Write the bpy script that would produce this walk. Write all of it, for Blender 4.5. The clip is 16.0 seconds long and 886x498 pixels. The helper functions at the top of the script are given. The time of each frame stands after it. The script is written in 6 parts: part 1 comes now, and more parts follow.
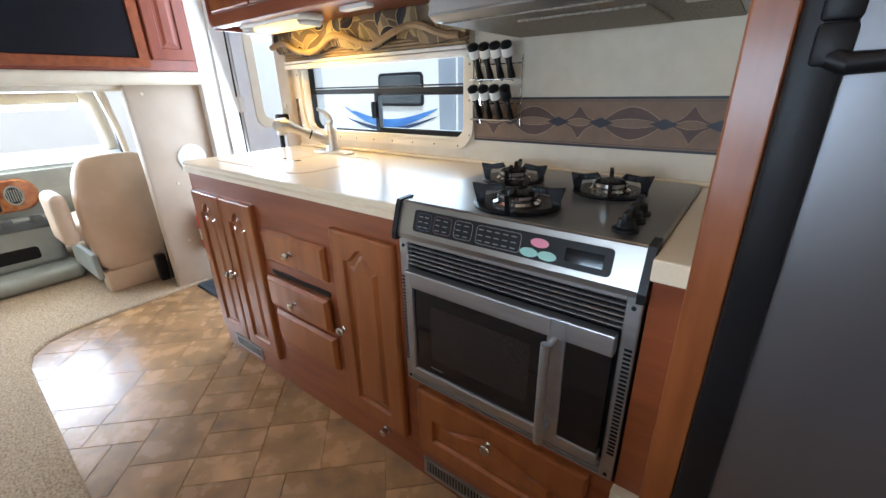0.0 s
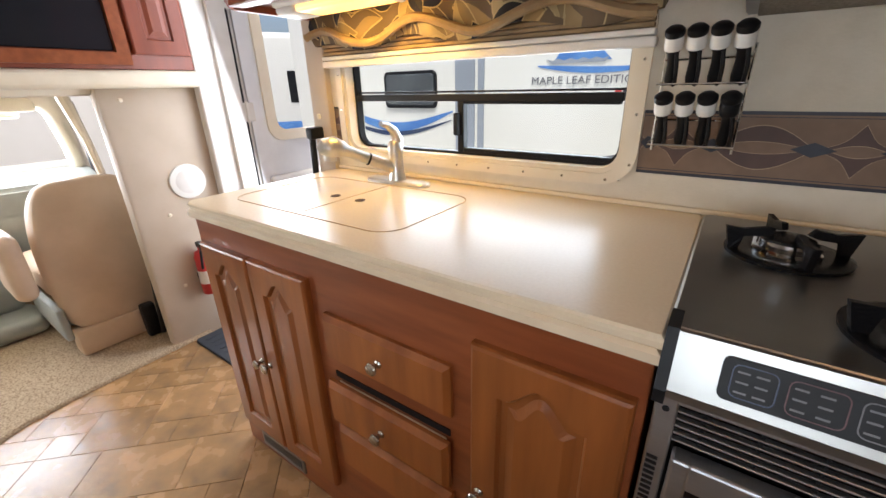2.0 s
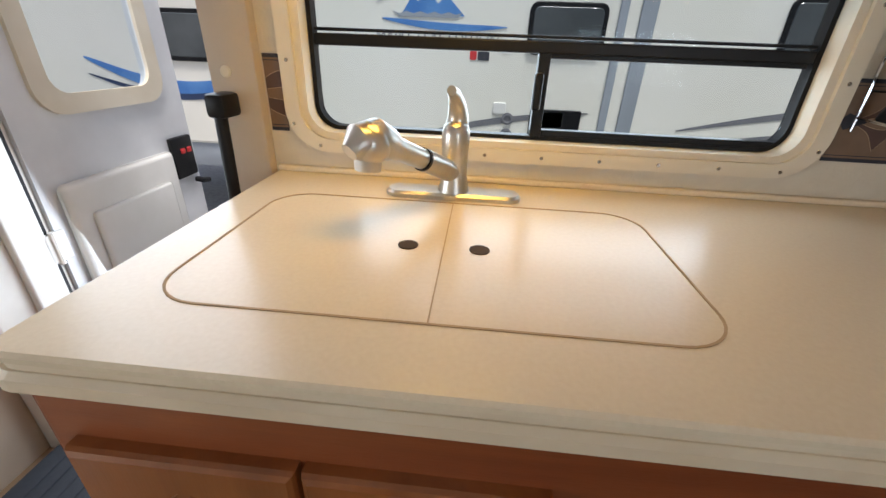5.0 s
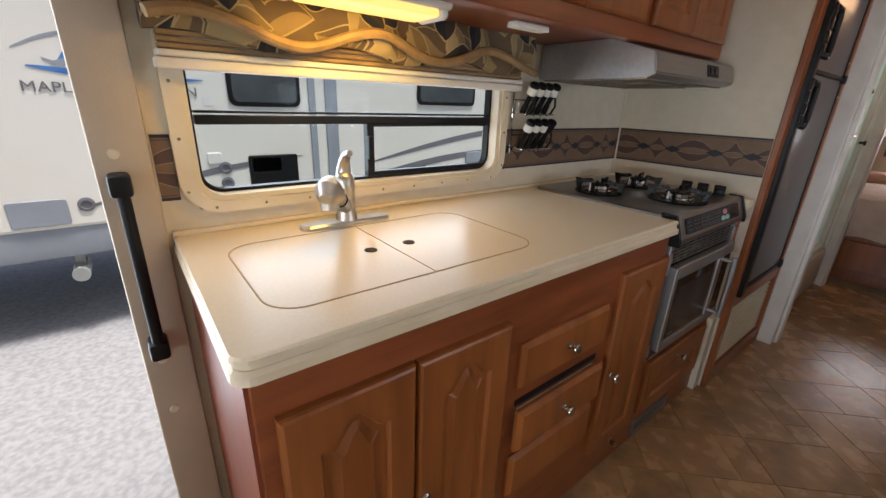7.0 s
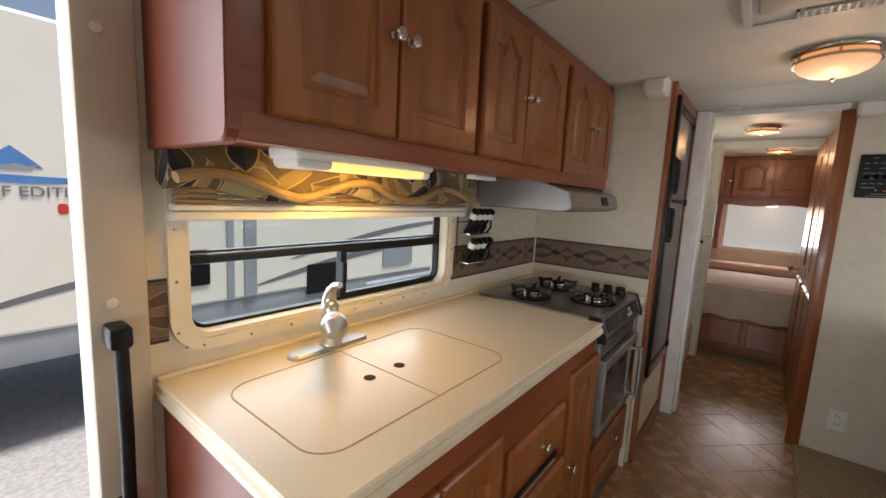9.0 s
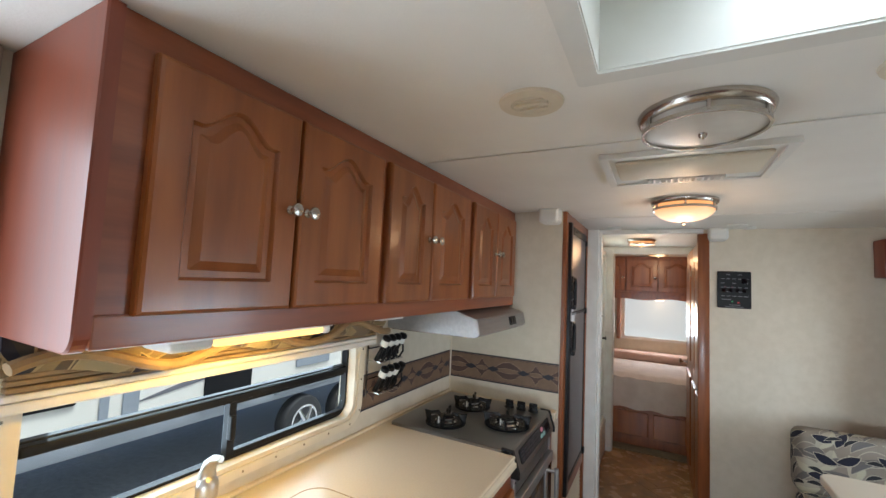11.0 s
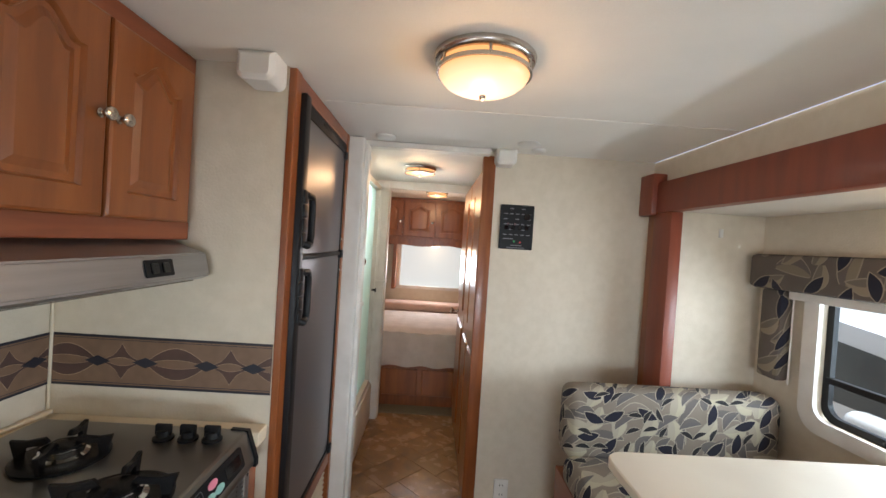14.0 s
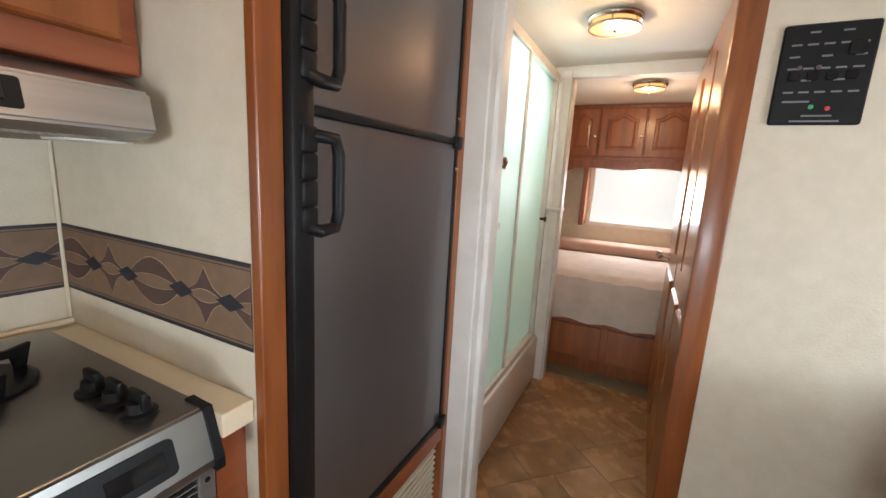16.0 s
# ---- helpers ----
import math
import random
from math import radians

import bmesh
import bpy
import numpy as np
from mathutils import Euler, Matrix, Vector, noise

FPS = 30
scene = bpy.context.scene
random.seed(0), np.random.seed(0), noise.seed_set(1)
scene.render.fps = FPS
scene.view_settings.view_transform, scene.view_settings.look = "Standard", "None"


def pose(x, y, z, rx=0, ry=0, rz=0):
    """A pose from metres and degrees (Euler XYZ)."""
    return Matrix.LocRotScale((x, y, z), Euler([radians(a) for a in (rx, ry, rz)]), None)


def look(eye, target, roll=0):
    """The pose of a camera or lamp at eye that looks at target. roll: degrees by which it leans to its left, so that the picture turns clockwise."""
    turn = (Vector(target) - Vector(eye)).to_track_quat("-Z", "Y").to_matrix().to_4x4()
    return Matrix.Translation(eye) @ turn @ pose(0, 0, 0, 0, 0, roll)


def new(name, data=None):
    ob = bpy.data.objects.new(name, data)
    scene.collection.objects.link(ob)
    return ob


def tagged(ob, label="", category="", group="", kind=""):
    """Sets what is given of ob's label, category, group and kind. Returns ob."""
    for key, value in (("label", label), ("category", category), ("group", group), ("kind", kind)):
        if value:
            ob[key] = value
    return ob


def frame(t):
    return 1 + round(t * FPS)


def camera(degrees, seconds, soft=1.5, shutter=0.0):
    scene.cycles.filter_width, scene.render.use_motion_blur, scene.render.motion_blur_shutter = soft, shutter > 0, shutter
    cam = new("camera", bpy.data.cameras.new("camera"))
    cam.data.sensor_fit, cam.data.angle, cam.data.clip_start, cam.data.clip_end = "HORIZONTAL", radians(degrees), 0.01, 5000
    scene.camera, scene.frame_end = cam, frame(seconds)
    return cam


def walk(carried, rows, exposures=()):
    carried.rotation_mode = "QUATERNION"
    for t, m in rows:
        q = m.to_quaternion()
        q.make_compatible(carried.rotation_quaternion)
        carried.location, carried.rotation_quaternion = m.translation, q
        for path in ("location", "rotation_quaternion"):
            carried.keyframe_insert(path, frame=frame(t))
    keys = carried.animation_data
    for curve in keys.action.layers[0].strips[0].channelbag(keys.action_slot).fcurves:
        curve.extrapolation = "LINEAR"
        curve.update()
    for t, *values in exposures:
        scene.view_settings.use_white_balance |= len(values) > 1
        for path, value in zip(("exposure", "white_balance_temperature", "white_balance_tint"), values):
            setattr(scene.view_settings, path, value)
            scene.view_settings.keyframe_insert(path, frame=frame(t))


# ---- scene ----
cam = camera(95.5, 16.0)
PATH = [
    (0, (0.745, 0.221, 1.161), (-0.396, 1.688, 0.422), -1.3),
    (0.5, (0.613, 0.238, 1.15), (-0.588, 1.653, 0.406), -1.7),
    (1, (0.409, 0.315, 1.155), (-0.826, 1.702, 0.412), -2.2),
    (1.5, (0.269, 0.382, 1.162), (-0.921, 1.807, 0.418), -2.1),
    (2, (0.083, 0.413, 1.192), (-0.992, 1.925, 0.444), -1.4),
    (2.5, (-0.026, 0.433, 1.19), (-1.005, 1.995, 0.414), -1.0),
    (3, (-0.153, 0.52, 1.179), (-1.034, 2.114, 0.353), -0.4),
    (3.2, (-0.2, 0.571, 1.176), (-1.041, 2.177, 0.332), -0.1),
    (5.3, (-0.822, 0.682, 1.15), (-0.766, 2.473, 0.261), 2.6),
    (5.5, (-0.86, 0.687, 1.149), (-0.651, 2.472, 0.27), 2.8),
    (6, (-1.031, 0.663, 1.154), (-0.33, 2.343, 0.327), 3.3),
    (6.5, (-1.143, 0.548, 1.198), (-0.118, 2.096, 0.452), 2.8),
    (7, (-1.246, 0.419, 1.217), (-0.077, 1.891, 0.532), 2.1),
    (7.5, (-1.342, 0.409, 1.241), (-0.041, 1.793, 0.616), 1.9),
    (8, (-1.441, 0.45, 1.27), (-0.038, 1.762, 0.715), 2.1),
    (8.5, (-1.469, 0.474, 1.295), (0.017, 1.738, 0.857), 2.7),
    (9, (-1.472, 0.485, 1.345), (0.087, 1.71, 1.081), 2.9),
    (9.2, (-1.468, 0.486, 1.38), (0.116, 1.693, 1.191), 3.0),
    (11.3, (-1.42, 0.447, 1.542), (0.377, 1.307, 1.721), 2.5),
    (11.5, (-1.37, 0.46, 1.528), (0.471, 1.224, 1.687), 2.6),
    (12, (-1.157, 0.463, 1.476), (0.777, 0.963, 1.568), 3.2),
    (12.5, (-0.924, 0.456, 1.439), (1.065, 0.664, 1.475), 3.9),
    (13, (-0.738, 0.528, 1.424), (1.261, 0.458, 1.41), 4.5),
    (13.5, (-0.588, 0.556, 1.439), (1.402, 0.354, 1.418), 4.2),
    (14, (-0.457, 0.451, 1.453), (1.542, 0.402, 1.422), 3.7),
    (14.5, (-0.349, 0.399, 1.416), (1.641, 0.525, 1.268), 2.9),
    (15, (-0.173, 0.399, 1.333), (1.784, 0.701, 1.052), 2.8),
    (15.5, (0.088, 0.43, 1.32), (1.973, 0.986, 0.949), 2.8),
    (16, (0.294, 0.357, 1.283), (2.054, 1.233, 0.917), 3.2),
]
walk(cam, [(t, look(eye, target, roll)) for t, eye, target, roll in PATH],
     exposures=((0, 0.65, 5700, 10), (1.2, 0.58, 5900, 10), (2, 0.38, 6600, 17), (3, 0.28, 6600, 17), (5.5, -0.25, 6300, 13), (7, -0.22, 6450, 15), (9, -0.18, 6650, 14), (11.5, 0.42, 5950, 8), (12.5, 0.47, 6000, 8), (13.5, 0.5, 6150, 10), (14.5, 0.68, 6350, 11), (16, 0.9, 6400, 11)))

HX0, HX1, HY0, HY1 = -1.06, -0.70, 0.16, 0.55   # roof hatch
# ---------- light ----------
world = bpy.data.worlds.new("world")
scene.world = world
world.use_nodes = True
wn = world.node_tree
sky = wn.nodes.new("ShaderNodeTexSky")
sky.sky_type, sky.sun_disc = "NISHITA", False
sky.sun_elevation, sky.sun_rotation = radians(74), radians(149)
sky.dust_density = 4.0
wn.nodes["Background"].inputs[1].default_value = 0.15
wn.links.new(sky.outputs[0], wn.nodes["Background"].inputs[0])
sun = new("sun", bpy.data.lights.new("sun", "SUN"))
sun.data.energy, sun.data.angle, sun.data.color = 5.0, radians(14), (1.0, 0.97, 0.92)
sun.matrix_world = look((0, 0, 12), (-1.8, 3.0, 0))


def lamp(name, kind, energy, color, m, size=0.1, size_y=None):
    d = bpy.data.lights.new(name, kind)
    d.energy, d.color = energy, color
    if kind == "AREA":
        d.shape, d.size, d.size_y = "RECTANGLE", size, size_y or size
    else:
        d.shadow_soft_size = size
    ob = new(name, d)
    ob.matrix_world = m
    return ob


# daylight through the openings
lamp("sky_light_door", "AREA", 16, (0.82, 0.92, 1.0), look((-1.62, 1.66, 1.0), (-1.3, 0.0, 0.7)), 0.6, 1.7)
lamp("sky_light_kitchen", "AREA", 3.6, (0.82, 0.92, 1.0), look((-0.62, 1.60, 1.12), (-0.62, 0.0, 0.8)), 0.85, 0.26)
lamp("sky_light_windshield", "AREA", 58, (0.82, 0.92, 1.0), look((-3.2, 0.3, 1.05), (0.0, 0.3, 0.9)), 1.6, 0.5)
lamp("sky_light_dinette", "AREA", 19, (0.82, 0.92, 1.0), look((0.35, -1.36, 1.15), (0.3, 0.6, 0.95)), 1.1, 0.45)
lamp("sky_light_hatch", "AREA", 2.2, (0.88, 0.96, 1.0), look((-0.85, 0.15, 2.06), (-0.85, 0.15, 0.0)), 0.34, 0.34)
lamp("sky_light_bedroom", "AREA", 6, (0.95, 0.97, 1.0), look((4.28, 0.46, 1.15), (3.0, 0.46, 0.9)), 0.6, 0.35)
# added fill lamp inside the closed shower to brighten its frosted panes; no opening there
lamp("shower_fill_light", "AREA", 7, (0.90, 0.98, 1.0), look((2.2, 1.22, 1.88), (2.2, 1.0, 0.6)), 0.5, 0.3)


# ---------- materials ----------
def material(name, color, rough=0.5, metal=0.0, second=None, scale=8.0, stretch=(1, 1, 1), bump=0.1, bump_scale=60.0, wear=0.0, contrast=(0.35, 0.65), vary=0.0, coat=0.0, alpha=None):
    """A surface in two scales: large drift between two colours, fine relief, and a roughness that varies with it."""
    m = bpy.data.materials.new(name)
    m.use_nodes = True
    t = m.node_tree
    b = t.nodes["Principled BSDF"]
    b.inputs["Roughness"].default_value, b.inputs["Metallic"].default_value = rough, metal
    b.inputs["Coat Weight"].default_value = coat
    b.inputs["Coat Roughness"].default_value = 0.15
    co = t.nodes.new("ShaderNodeTexCoord")
    mp = t.nodes.new("ShaderNodeMapping")
    mp.inputs["Scale"].default_value = stretch
    t.links.new(co.outputs["Object"], mp.inputs[0])
    n = t.nodes.new("ShaderNodeTexNoise")
    n.inputs["Scale"].default_value, n.inputs["Detail"].default_value = scale, 6.0
    t.links.new(mp.outputs[0], n.inputs["Vector"])
    ramp = t.nodes.new("ShaderNodeValToRGB")
    second = second or [c * 0.86 for c in color]
    ramp.color_ramp.elements[0].position, ramp.color_ramp.elements[1].position = contrast
    ramp.color_ramp.elements[0].color, ramp.color_ramp.elements[1].color = (*second, 1), (*color, 1)
    t.links.new(n.outputs[0], ramp.inputs[0])
    out = ramp.outputs[0]
    if vary:
        info = t.nodes.new("ShaderNodeObjectInfo")
        hue = t.nodes.new("ShaderNodeHueSaturation")
        rng = t.nodes.new("ShaderNodeMapRange")
        rng.inputs[3].default_value, rng.inputs[4].default_value = 1 - vary, 1 + vary
        t.links.new(info.outputs["Random"], rng.inputs[0])
        t.links.new(rng.outputs[0], hue.inputs["Value"])
        t.links.new(out, hue.inputs["Color"])
        far = t.nodes.new("ShaderNodeMath")
        far.operation, far.inputs[1].default_value = "MULTIPLY", 23.0
        spread = t.nodes.new("ShaderNodeCombineXYZ")
        t.links.new(info.outputs["Random"], far.inputs[0])
        for axis in range(3):
            t.links.new(far.outputs[0], spread.inputs[axis])
        t.links.new(spread.outputs[0], mp.inputs["Location"])
        out = hue.outputs[0]
    t.links.new(out, b.inputs["Base Color"])
    f = t.nodes.new("ShaderNodeTexNoise")
    f.inputs["Scale"].default_value, f.inputs["Detail"].default_value = bump_scale, 4.0
    t.links.new(mp.outputs[0], f.inputs["Vector"])
    if bump:
        bp = t.nodes.new("ShaderNodeBump")
        bp.inputs["Strength"].default_value, bp.inputs["Distance"].default_value = bump, 0.004
        t.links.new(f.outputs[0], bp.inputs["Height"])
        t.links.new(bp.outputs[0], b.inputs["Normal"])
    if wear:
        r = t.nodes.new("ShaderNodeMapRange")
        r.inputs[3].default_value, r.inputs[4].default_value = max(0.03, rough - wear), min(1, rough + wear)
        t.links.new(n.outputs[0], r.inputs[0])
        t.links.new(r.outputs[0], b.inputs["Roughness"])
    return m


def glowing(name, color, strength):
    m = bpy.data.materials.new(name)
    m.use_nodes = True
    b = m.node_tree.nodes["Principled BSDF"]
    b.inputs["Base Color"].default_value = (*(0.3 * c for c in color), 1)
    b.inputs["Emission Color"].default_value = (*color, 1)
    b.inputs["Emission Strength"].default_value = strength
    b.inputs["Roughness"].default_value = 0.4
    return m


def glass(name, color=(1, 1, 1), rough=0.0, mix=0.9):
    """A thin pane: light passes nearly straight, with a gloss over it."""
    m = bpy.data.materials.new(name)
    m.use_nodes = True
    t = m.node_tree
    t.nodes.remove(t.nodes["Principled BSDF"])
    tr, gl, mx, fr = (t.nodes.new("ShaderNodeBsdf" + k) if k[0] != "-" else t.nodes.new("ShaderNode" + k[1:]) for k in ("Transparent", "Glossy", "-MixShader", "-Fresnel"))
    tr.inputs[0].default_value = (*color, 1)
    gl.inputs["Roughness"].default_value = rough
    fr.inputs[0].default_value = 1.12
    t.links.new(fr.outputs[0], mx.inputs[0])
    t.links.new(tr.outputs[0], mx.inputs[1])
    t.links.new(gl.outputs[0], mx.inputs[2])
    t.links.new(mx.outputs[0], t.nodes["Material Output"].inputs[0])
    return m


def leaf_fabric(name, ground, layers, pale, along):
    """Woven print of scattered curved leaves in layers. layers: (cells a metre, half length, half width, bend, share shown, shift, colour of one half, of the other)."""
    m = bpy.data.materials.new(name)
    m.use_nodes = True
    t = m.node_tree
    b = t.nodes["Principled BSDF"]
    b.inputs["Roughness"].default_value = 0.9

    def calc(op, *args):
        n = t.nodes.new("ShaderNodeMath")
        n.operation = op
        for k, a in enumerate(args):
            if isinstance(a, (int, float)):
                n.inputs[k].default_value = a
            else:
                t.links.new(a, n.inputs[k])
        return n.outputs[0]

    def blend(fac, a, c):
        n = t.nodes.new("ShaderNodeMixRGB")
        for k, v in enumerate((fac, a, c)):
            if isinstance(v, tuple):
                n.inputs[k].default_value = (*v, 1)
            else:
                t.links.new(v, n.inputs[k])
        return n.outputs[0]

    co = t.nodes.new("ShaderNodeTexCoord")
    sep = t.nodes.new("ShaderNodeSeparateXYZ")
    t.links.new(co.outputs["Object"], sep.inputs[0])
    x, y, z = sep.outputs
    u, w = (calc("ADD", y, calc("MULTIPLY", x, 0.7)), calc("ADD", z, calc("MULTIPLY", x, 0.6))) if along == "y" else (calc("ADD", x, calc("MULTIPLY", y, 0.7)), calc("ADD", z, calc("MULTIPLY", y, 0.6)))
    big = t.nodes.new("ShaderNodeTexNoise")
    big.inputs["Scale"].default_value = 14.0
    t.links.new(co.outputs["Object"], big.inputs["Vector"])
    out = blend(big.outputs[0], ground, tuple(0.72 * c for c in ground))
    for cells, length, width, bend, share, shift, one, other in layers:
        p = t.nodes.new("ShaderNodeCombineXYZ")
        t.links.new(calc("ADD", u, shift), p.inputs[0])
        t.links.new(calc("ADD", w, shift * 0.7), p.inputs[1])
        v = t.nodes.new("ShaderNodeTexVoronoi")
        v.voronoi_dimensions = "2D"
        v.inputs["Scale"].default_value, v.inputs["Randomness"].default_value = cells, 0.75
        t.links.new(p.outputs[0], v.inputs["Vector"])
        off = t.nodes.new("ShaderNodeVectorMath")
        off.operation = "SUBTRACT"
        t.links.new(p.outputs[0], off.inputs[0])
        t.links.new(v.outputs["Position"], off.inputs[1])
        col = t.nodes.new("ShaderNodeSeparateColor")
        t.links.new(v.outputs["Color"], col.inputs[0])
        turn = t.nodes.new("ShaderNodeVectorRotate")
        turn.rotation_type = "Z_AXIS"
        t.links.new(off.outputs[0], turn.inputs["Vector"])
        t.links.new(calc("MULTIPLY", calc("SUBTRACT", col.outputs[0], 0.2), 2.6), turn.inputs["Angle"])
        loc = t.nodes.new("ShaderNodeSeparateXYZ")
        t.links.new(turn.outputs[0], loc.inputs[0])
        a, c = calc("MULTIPLY", loc.outputs[0], cells), calc("MULTIPLY", loc.outputs[1], cells)
        a2 = calc("MULTIPLY", a, a)
        c = calc("ADD", c, calc("MULTIPLY", calc("SUBTRACT", a2, length * length * 0.4), bend))
        edge = calc("SUBTRACT", calc("MULTIPLY", calc("SUBTRACT", 1.0, calc("DIVIDE", a2, length * length)), width), calc("ABSOLUTE", c))
        shown = calc("LESS_THAN", col.outputs[1], share)
        out = blend(calc("MULTIPLY", calc("GREATER_THAN", edge, -0.035), shown), out, pale)
        out = blend(calc("MULTIPLY", calc("GREATER_THAN", edge, 0.0), shown), out, blend(calc("GREATER_THAN", c, 0.0), one, other))
    t.links.new(out, b.inputs["Base Color"])
    f = t.nodes.new("ShaderNodeTexNoise")
    f.inputs["Scale"].default_value = 700
    bp = t.nodes.new("ShaderNodeBump")
    bp.inputs["Strength"].default_value, bp.inputs["Distance"].default_value = 0.35, 0.002
    t.links.new(co.outputs["Object"], f.inputs["Vector"])
    t.links.new(f.outputs[0], bp.inputs["Height"])
    t.links.new(bp.outputs[0], b.inputs["Normal"])
    return m


WALL = material("vinyl_wallpaper", (0.65, 0.585, 0.47), 0.7, second=(0.61, 0.545, 0.43), scale=22, bump=0.25, bump_scale=140)
CEIL = material("ceiling_vinyl", (0.84, 0.82, 0.77), 0.6, second=(0.80, 0.78, 0.73), scale=4, bump=0.15, bump_scale=220)
CHERRY = material("cherry_wood", (0.28, 0.084, 0.021), 0.34, second=(0.19, 0.051, 0.012), scale=5, stretch=(6, 6, 0.7), bump=0.06, bump_scale=70, wear=0.08, coat=0.25, vary=0.05)
CHERRY_X = material("cherry_wood_lengthwise", (0.27, 0.073, 0.023), 0.34, second=(0.185, 0.044, 0.0135), scale=5, stretch=(0.7, 6, 6), bump=0.06, bump_scale=70, wear=0.08, coat=0.25)
REDWOOD = material("cherry_laminate_panel", (0.235, 0.050, 0.020), 0.44, second=(0.175, 0.035, 0.014), scale=4, stretch=(5, 5, 0.6), bump=0.04, wear=0.08, coat=0.1)
MAPLE = material("honey_cherry_door", (0.31, 0.096, 0.022), 0.33, second=(0.205, 0.058, 0.013), scale=4, stretch=(5, 5, 0.6), bump=0.05, bump_scale=70, wear=0.07, coat=0.3, vary=0.06)
COUNTER = material("solid_surface_counter", (0.77, 0.66, 0.49), 0.25, second=(0.735, 0.62, 0.45), scale=160, bump=0.0, contrast=(0.3, 0.7))
COUNTER_EDGE = material("counter_edge_band", (0.72, 0.61, 0.45), 0.35, second=(0.66, 0.54, 0.38), scale=9, bump=0.05)
HOLE = material("dark_hole", (0.055, 0.032, 0.018), 0.9, scale=20)
GROOVE = material("counter_groove", (0.45, 0.31, 0.17), 0.8, scale=20)
STEEL = material("brushed_steel", (0.44, 0.44, 0.445), 0.42, 1.0, second=(0.39, 0.39, 0.395), scale=6, stretch=(1, 12, 12), bump=0.008, bump_scale=120, wear=0.05)
STEEL_DARK = material("black_stainless_top", (0.33, 0.315, 0.295), 0.33, 1.0, second=(0.29, 0.275, 0.255), scale=5, bump=0.006, bump_scale=200, wear=0.05)
NICKEL = material("satin_nickel", (0.55, 0.51, 0.46), 0.25, 1.0, scale=10, bump=0.02)
SATIN = material("satin_nickel_faucet", (0.60, 0.56, 0.50), 0.36, 1.0, scale=30, bump=0.02, wear=0.05)
CHROME = material("chrome", (0.72, 0.72, 0.72), 0.1, 1.0, scale=10, bump=0.0)
BLACK = material("black_plastic", (0.009, 0.009, 0.010), 0.42, scale=12, bump=0.08, bump_scale=300, wear=0.1)
BLACKGLOSS = material("black_glass", (0.006, 0.006, 0.008), 0.07, scale=5, bump=0.0)
IRON = material("cast_iron_enamel", (0.006, 0.006, 0.007), 0.25, scale=20, bump=0.3, bump_scale=200)
FRIDGE = material("grey_fridge_panel", (0.23, 0.225, 0.24), 0.33, 0.8, second=(0.20, 0.195, 0.205), scale=3, stretch=(1, 1, 0.25), bump=0.05, bump_scale=260, wear=0.08)
WHITE = material("white_plastic", (0.76, 0.75, 0.71), 0.42, scale=6, bump=0.04, second=(0.70, 0.69, 0.64))
CREAM = material("cream_plastic", (0.72, 0.65, 0.52), 0.5, scale=6, bump=0.06, second=(0.65, 0.57, 0.43))
TRIMWHITE = material("white_trim", (0.74, 0.72, 0.68), 0.5, scale=9, bump=0.06, second=(0.66, 0.63, 0.58))
LEATHER = material("beige_leather", (0.62, 0.47, 0.34), 0.5, second=(0.54, 0.40, 0.28), scale=6, bump=0.3, bump_scale=260, wear=0.1)
CARPET = material("beige_carpet", (0.46, 0.35, 0.235), 0.98, second=(0.26, 0.18, 0.11), scale=130, bump=1.0, bump_scale=160, contrast=(0.38, 0.6))
CARPET_DARK = material("olive_brown_carpet", (0.22, 0.18, 0.12), 0.98, second=(0.12, 0.095, 0.06), scale=120, bump=1.0, bump_scale=160)
TILE = material("vinyl_slate_tile", (0.46, 0.255, 0.108), 0.26, second=(0.20, 0.125, 0.066), scale=11, bump=0.25, bump_scale=35, wear=0.10, contrast=(0.25, 0.75), vary=0.14)
GROUT = material("floor_joint", (0.27, 0.17, 0.09), 0.4, scale=30)
DASHDARK = material("slate_dash_plastic", (0.10, 0.115, 0.125), 0.5, scale=8, bump=0.2, bump_scale=300)
DASHGREY = material("grey_dash_plastic", (0.34, 0.36, 0.335), 0.55, scale=8, bump=0.2, bump_scale=300)
DASHWOOD = material("burl_dash_trim", (0.45, 0.17, 0.05), 0.25, second=(0.25, 0.07, 0.02), scale=25, bump=0.0, coat=0.5)
ASPHALT = material("grey_asphalt", (0.40, 0.40, 0.40), 0.95, second=(0.30, 0.30, 0.30), scale=26, bump=0.7, bump_scale=60)
TRAILER = material("trailer_gelcoat", (0.78, 0.76, 0.68), 0.35, second=(0.74, 0.72, 0.63), scale=1.2, bump=0.02, bump_scale=4)
TRAILER_GREY = material("trailer_grey_skirt", (0.30, 0.33, 0.36), 0.5, scale=3, bump=0.05)
BLUE = material("blue_decal", (0.05, 0.17, 0.45), 0.4, second=(0.10, 0.26, 0.55), scale=4, bump=0.0)
NAVY = material("dark_blue_decal", (0.02, 0.04, 0.10), 0.4, scale=4, bump=0.0)
INK = material("dark_lettering", (0.04, 0.04, 0.05), 0.5, scale=9, bump=0.0)
GREYINK = material("grey_lettering", (0.17, 0.17, 0.18), 0.5, scale=9, bump=0.0)
RED = material("red_print", (0.6, 0.04, 0.04), 0.5, scale=9, bump=0.0)
MAUVEINK = material("mauve_print", (0.12, 0.05, 0.055), 0.5, scale=9, bump=0.0)
PINK = material("pink_button", (0.75, 0.25, 0.35), 0.45, scale=9, bump=0.0)
TEAL = material("pale_teal_button", (0.30, 0.55, 0.50), 0.45, scale=9, bump=0.0)
BORDER_BASE = material("border_tan", (0.20, 0.122, 0.075), 0.6, second=(0.172, 0.105, 0.064), scale=30, bump=0.1)
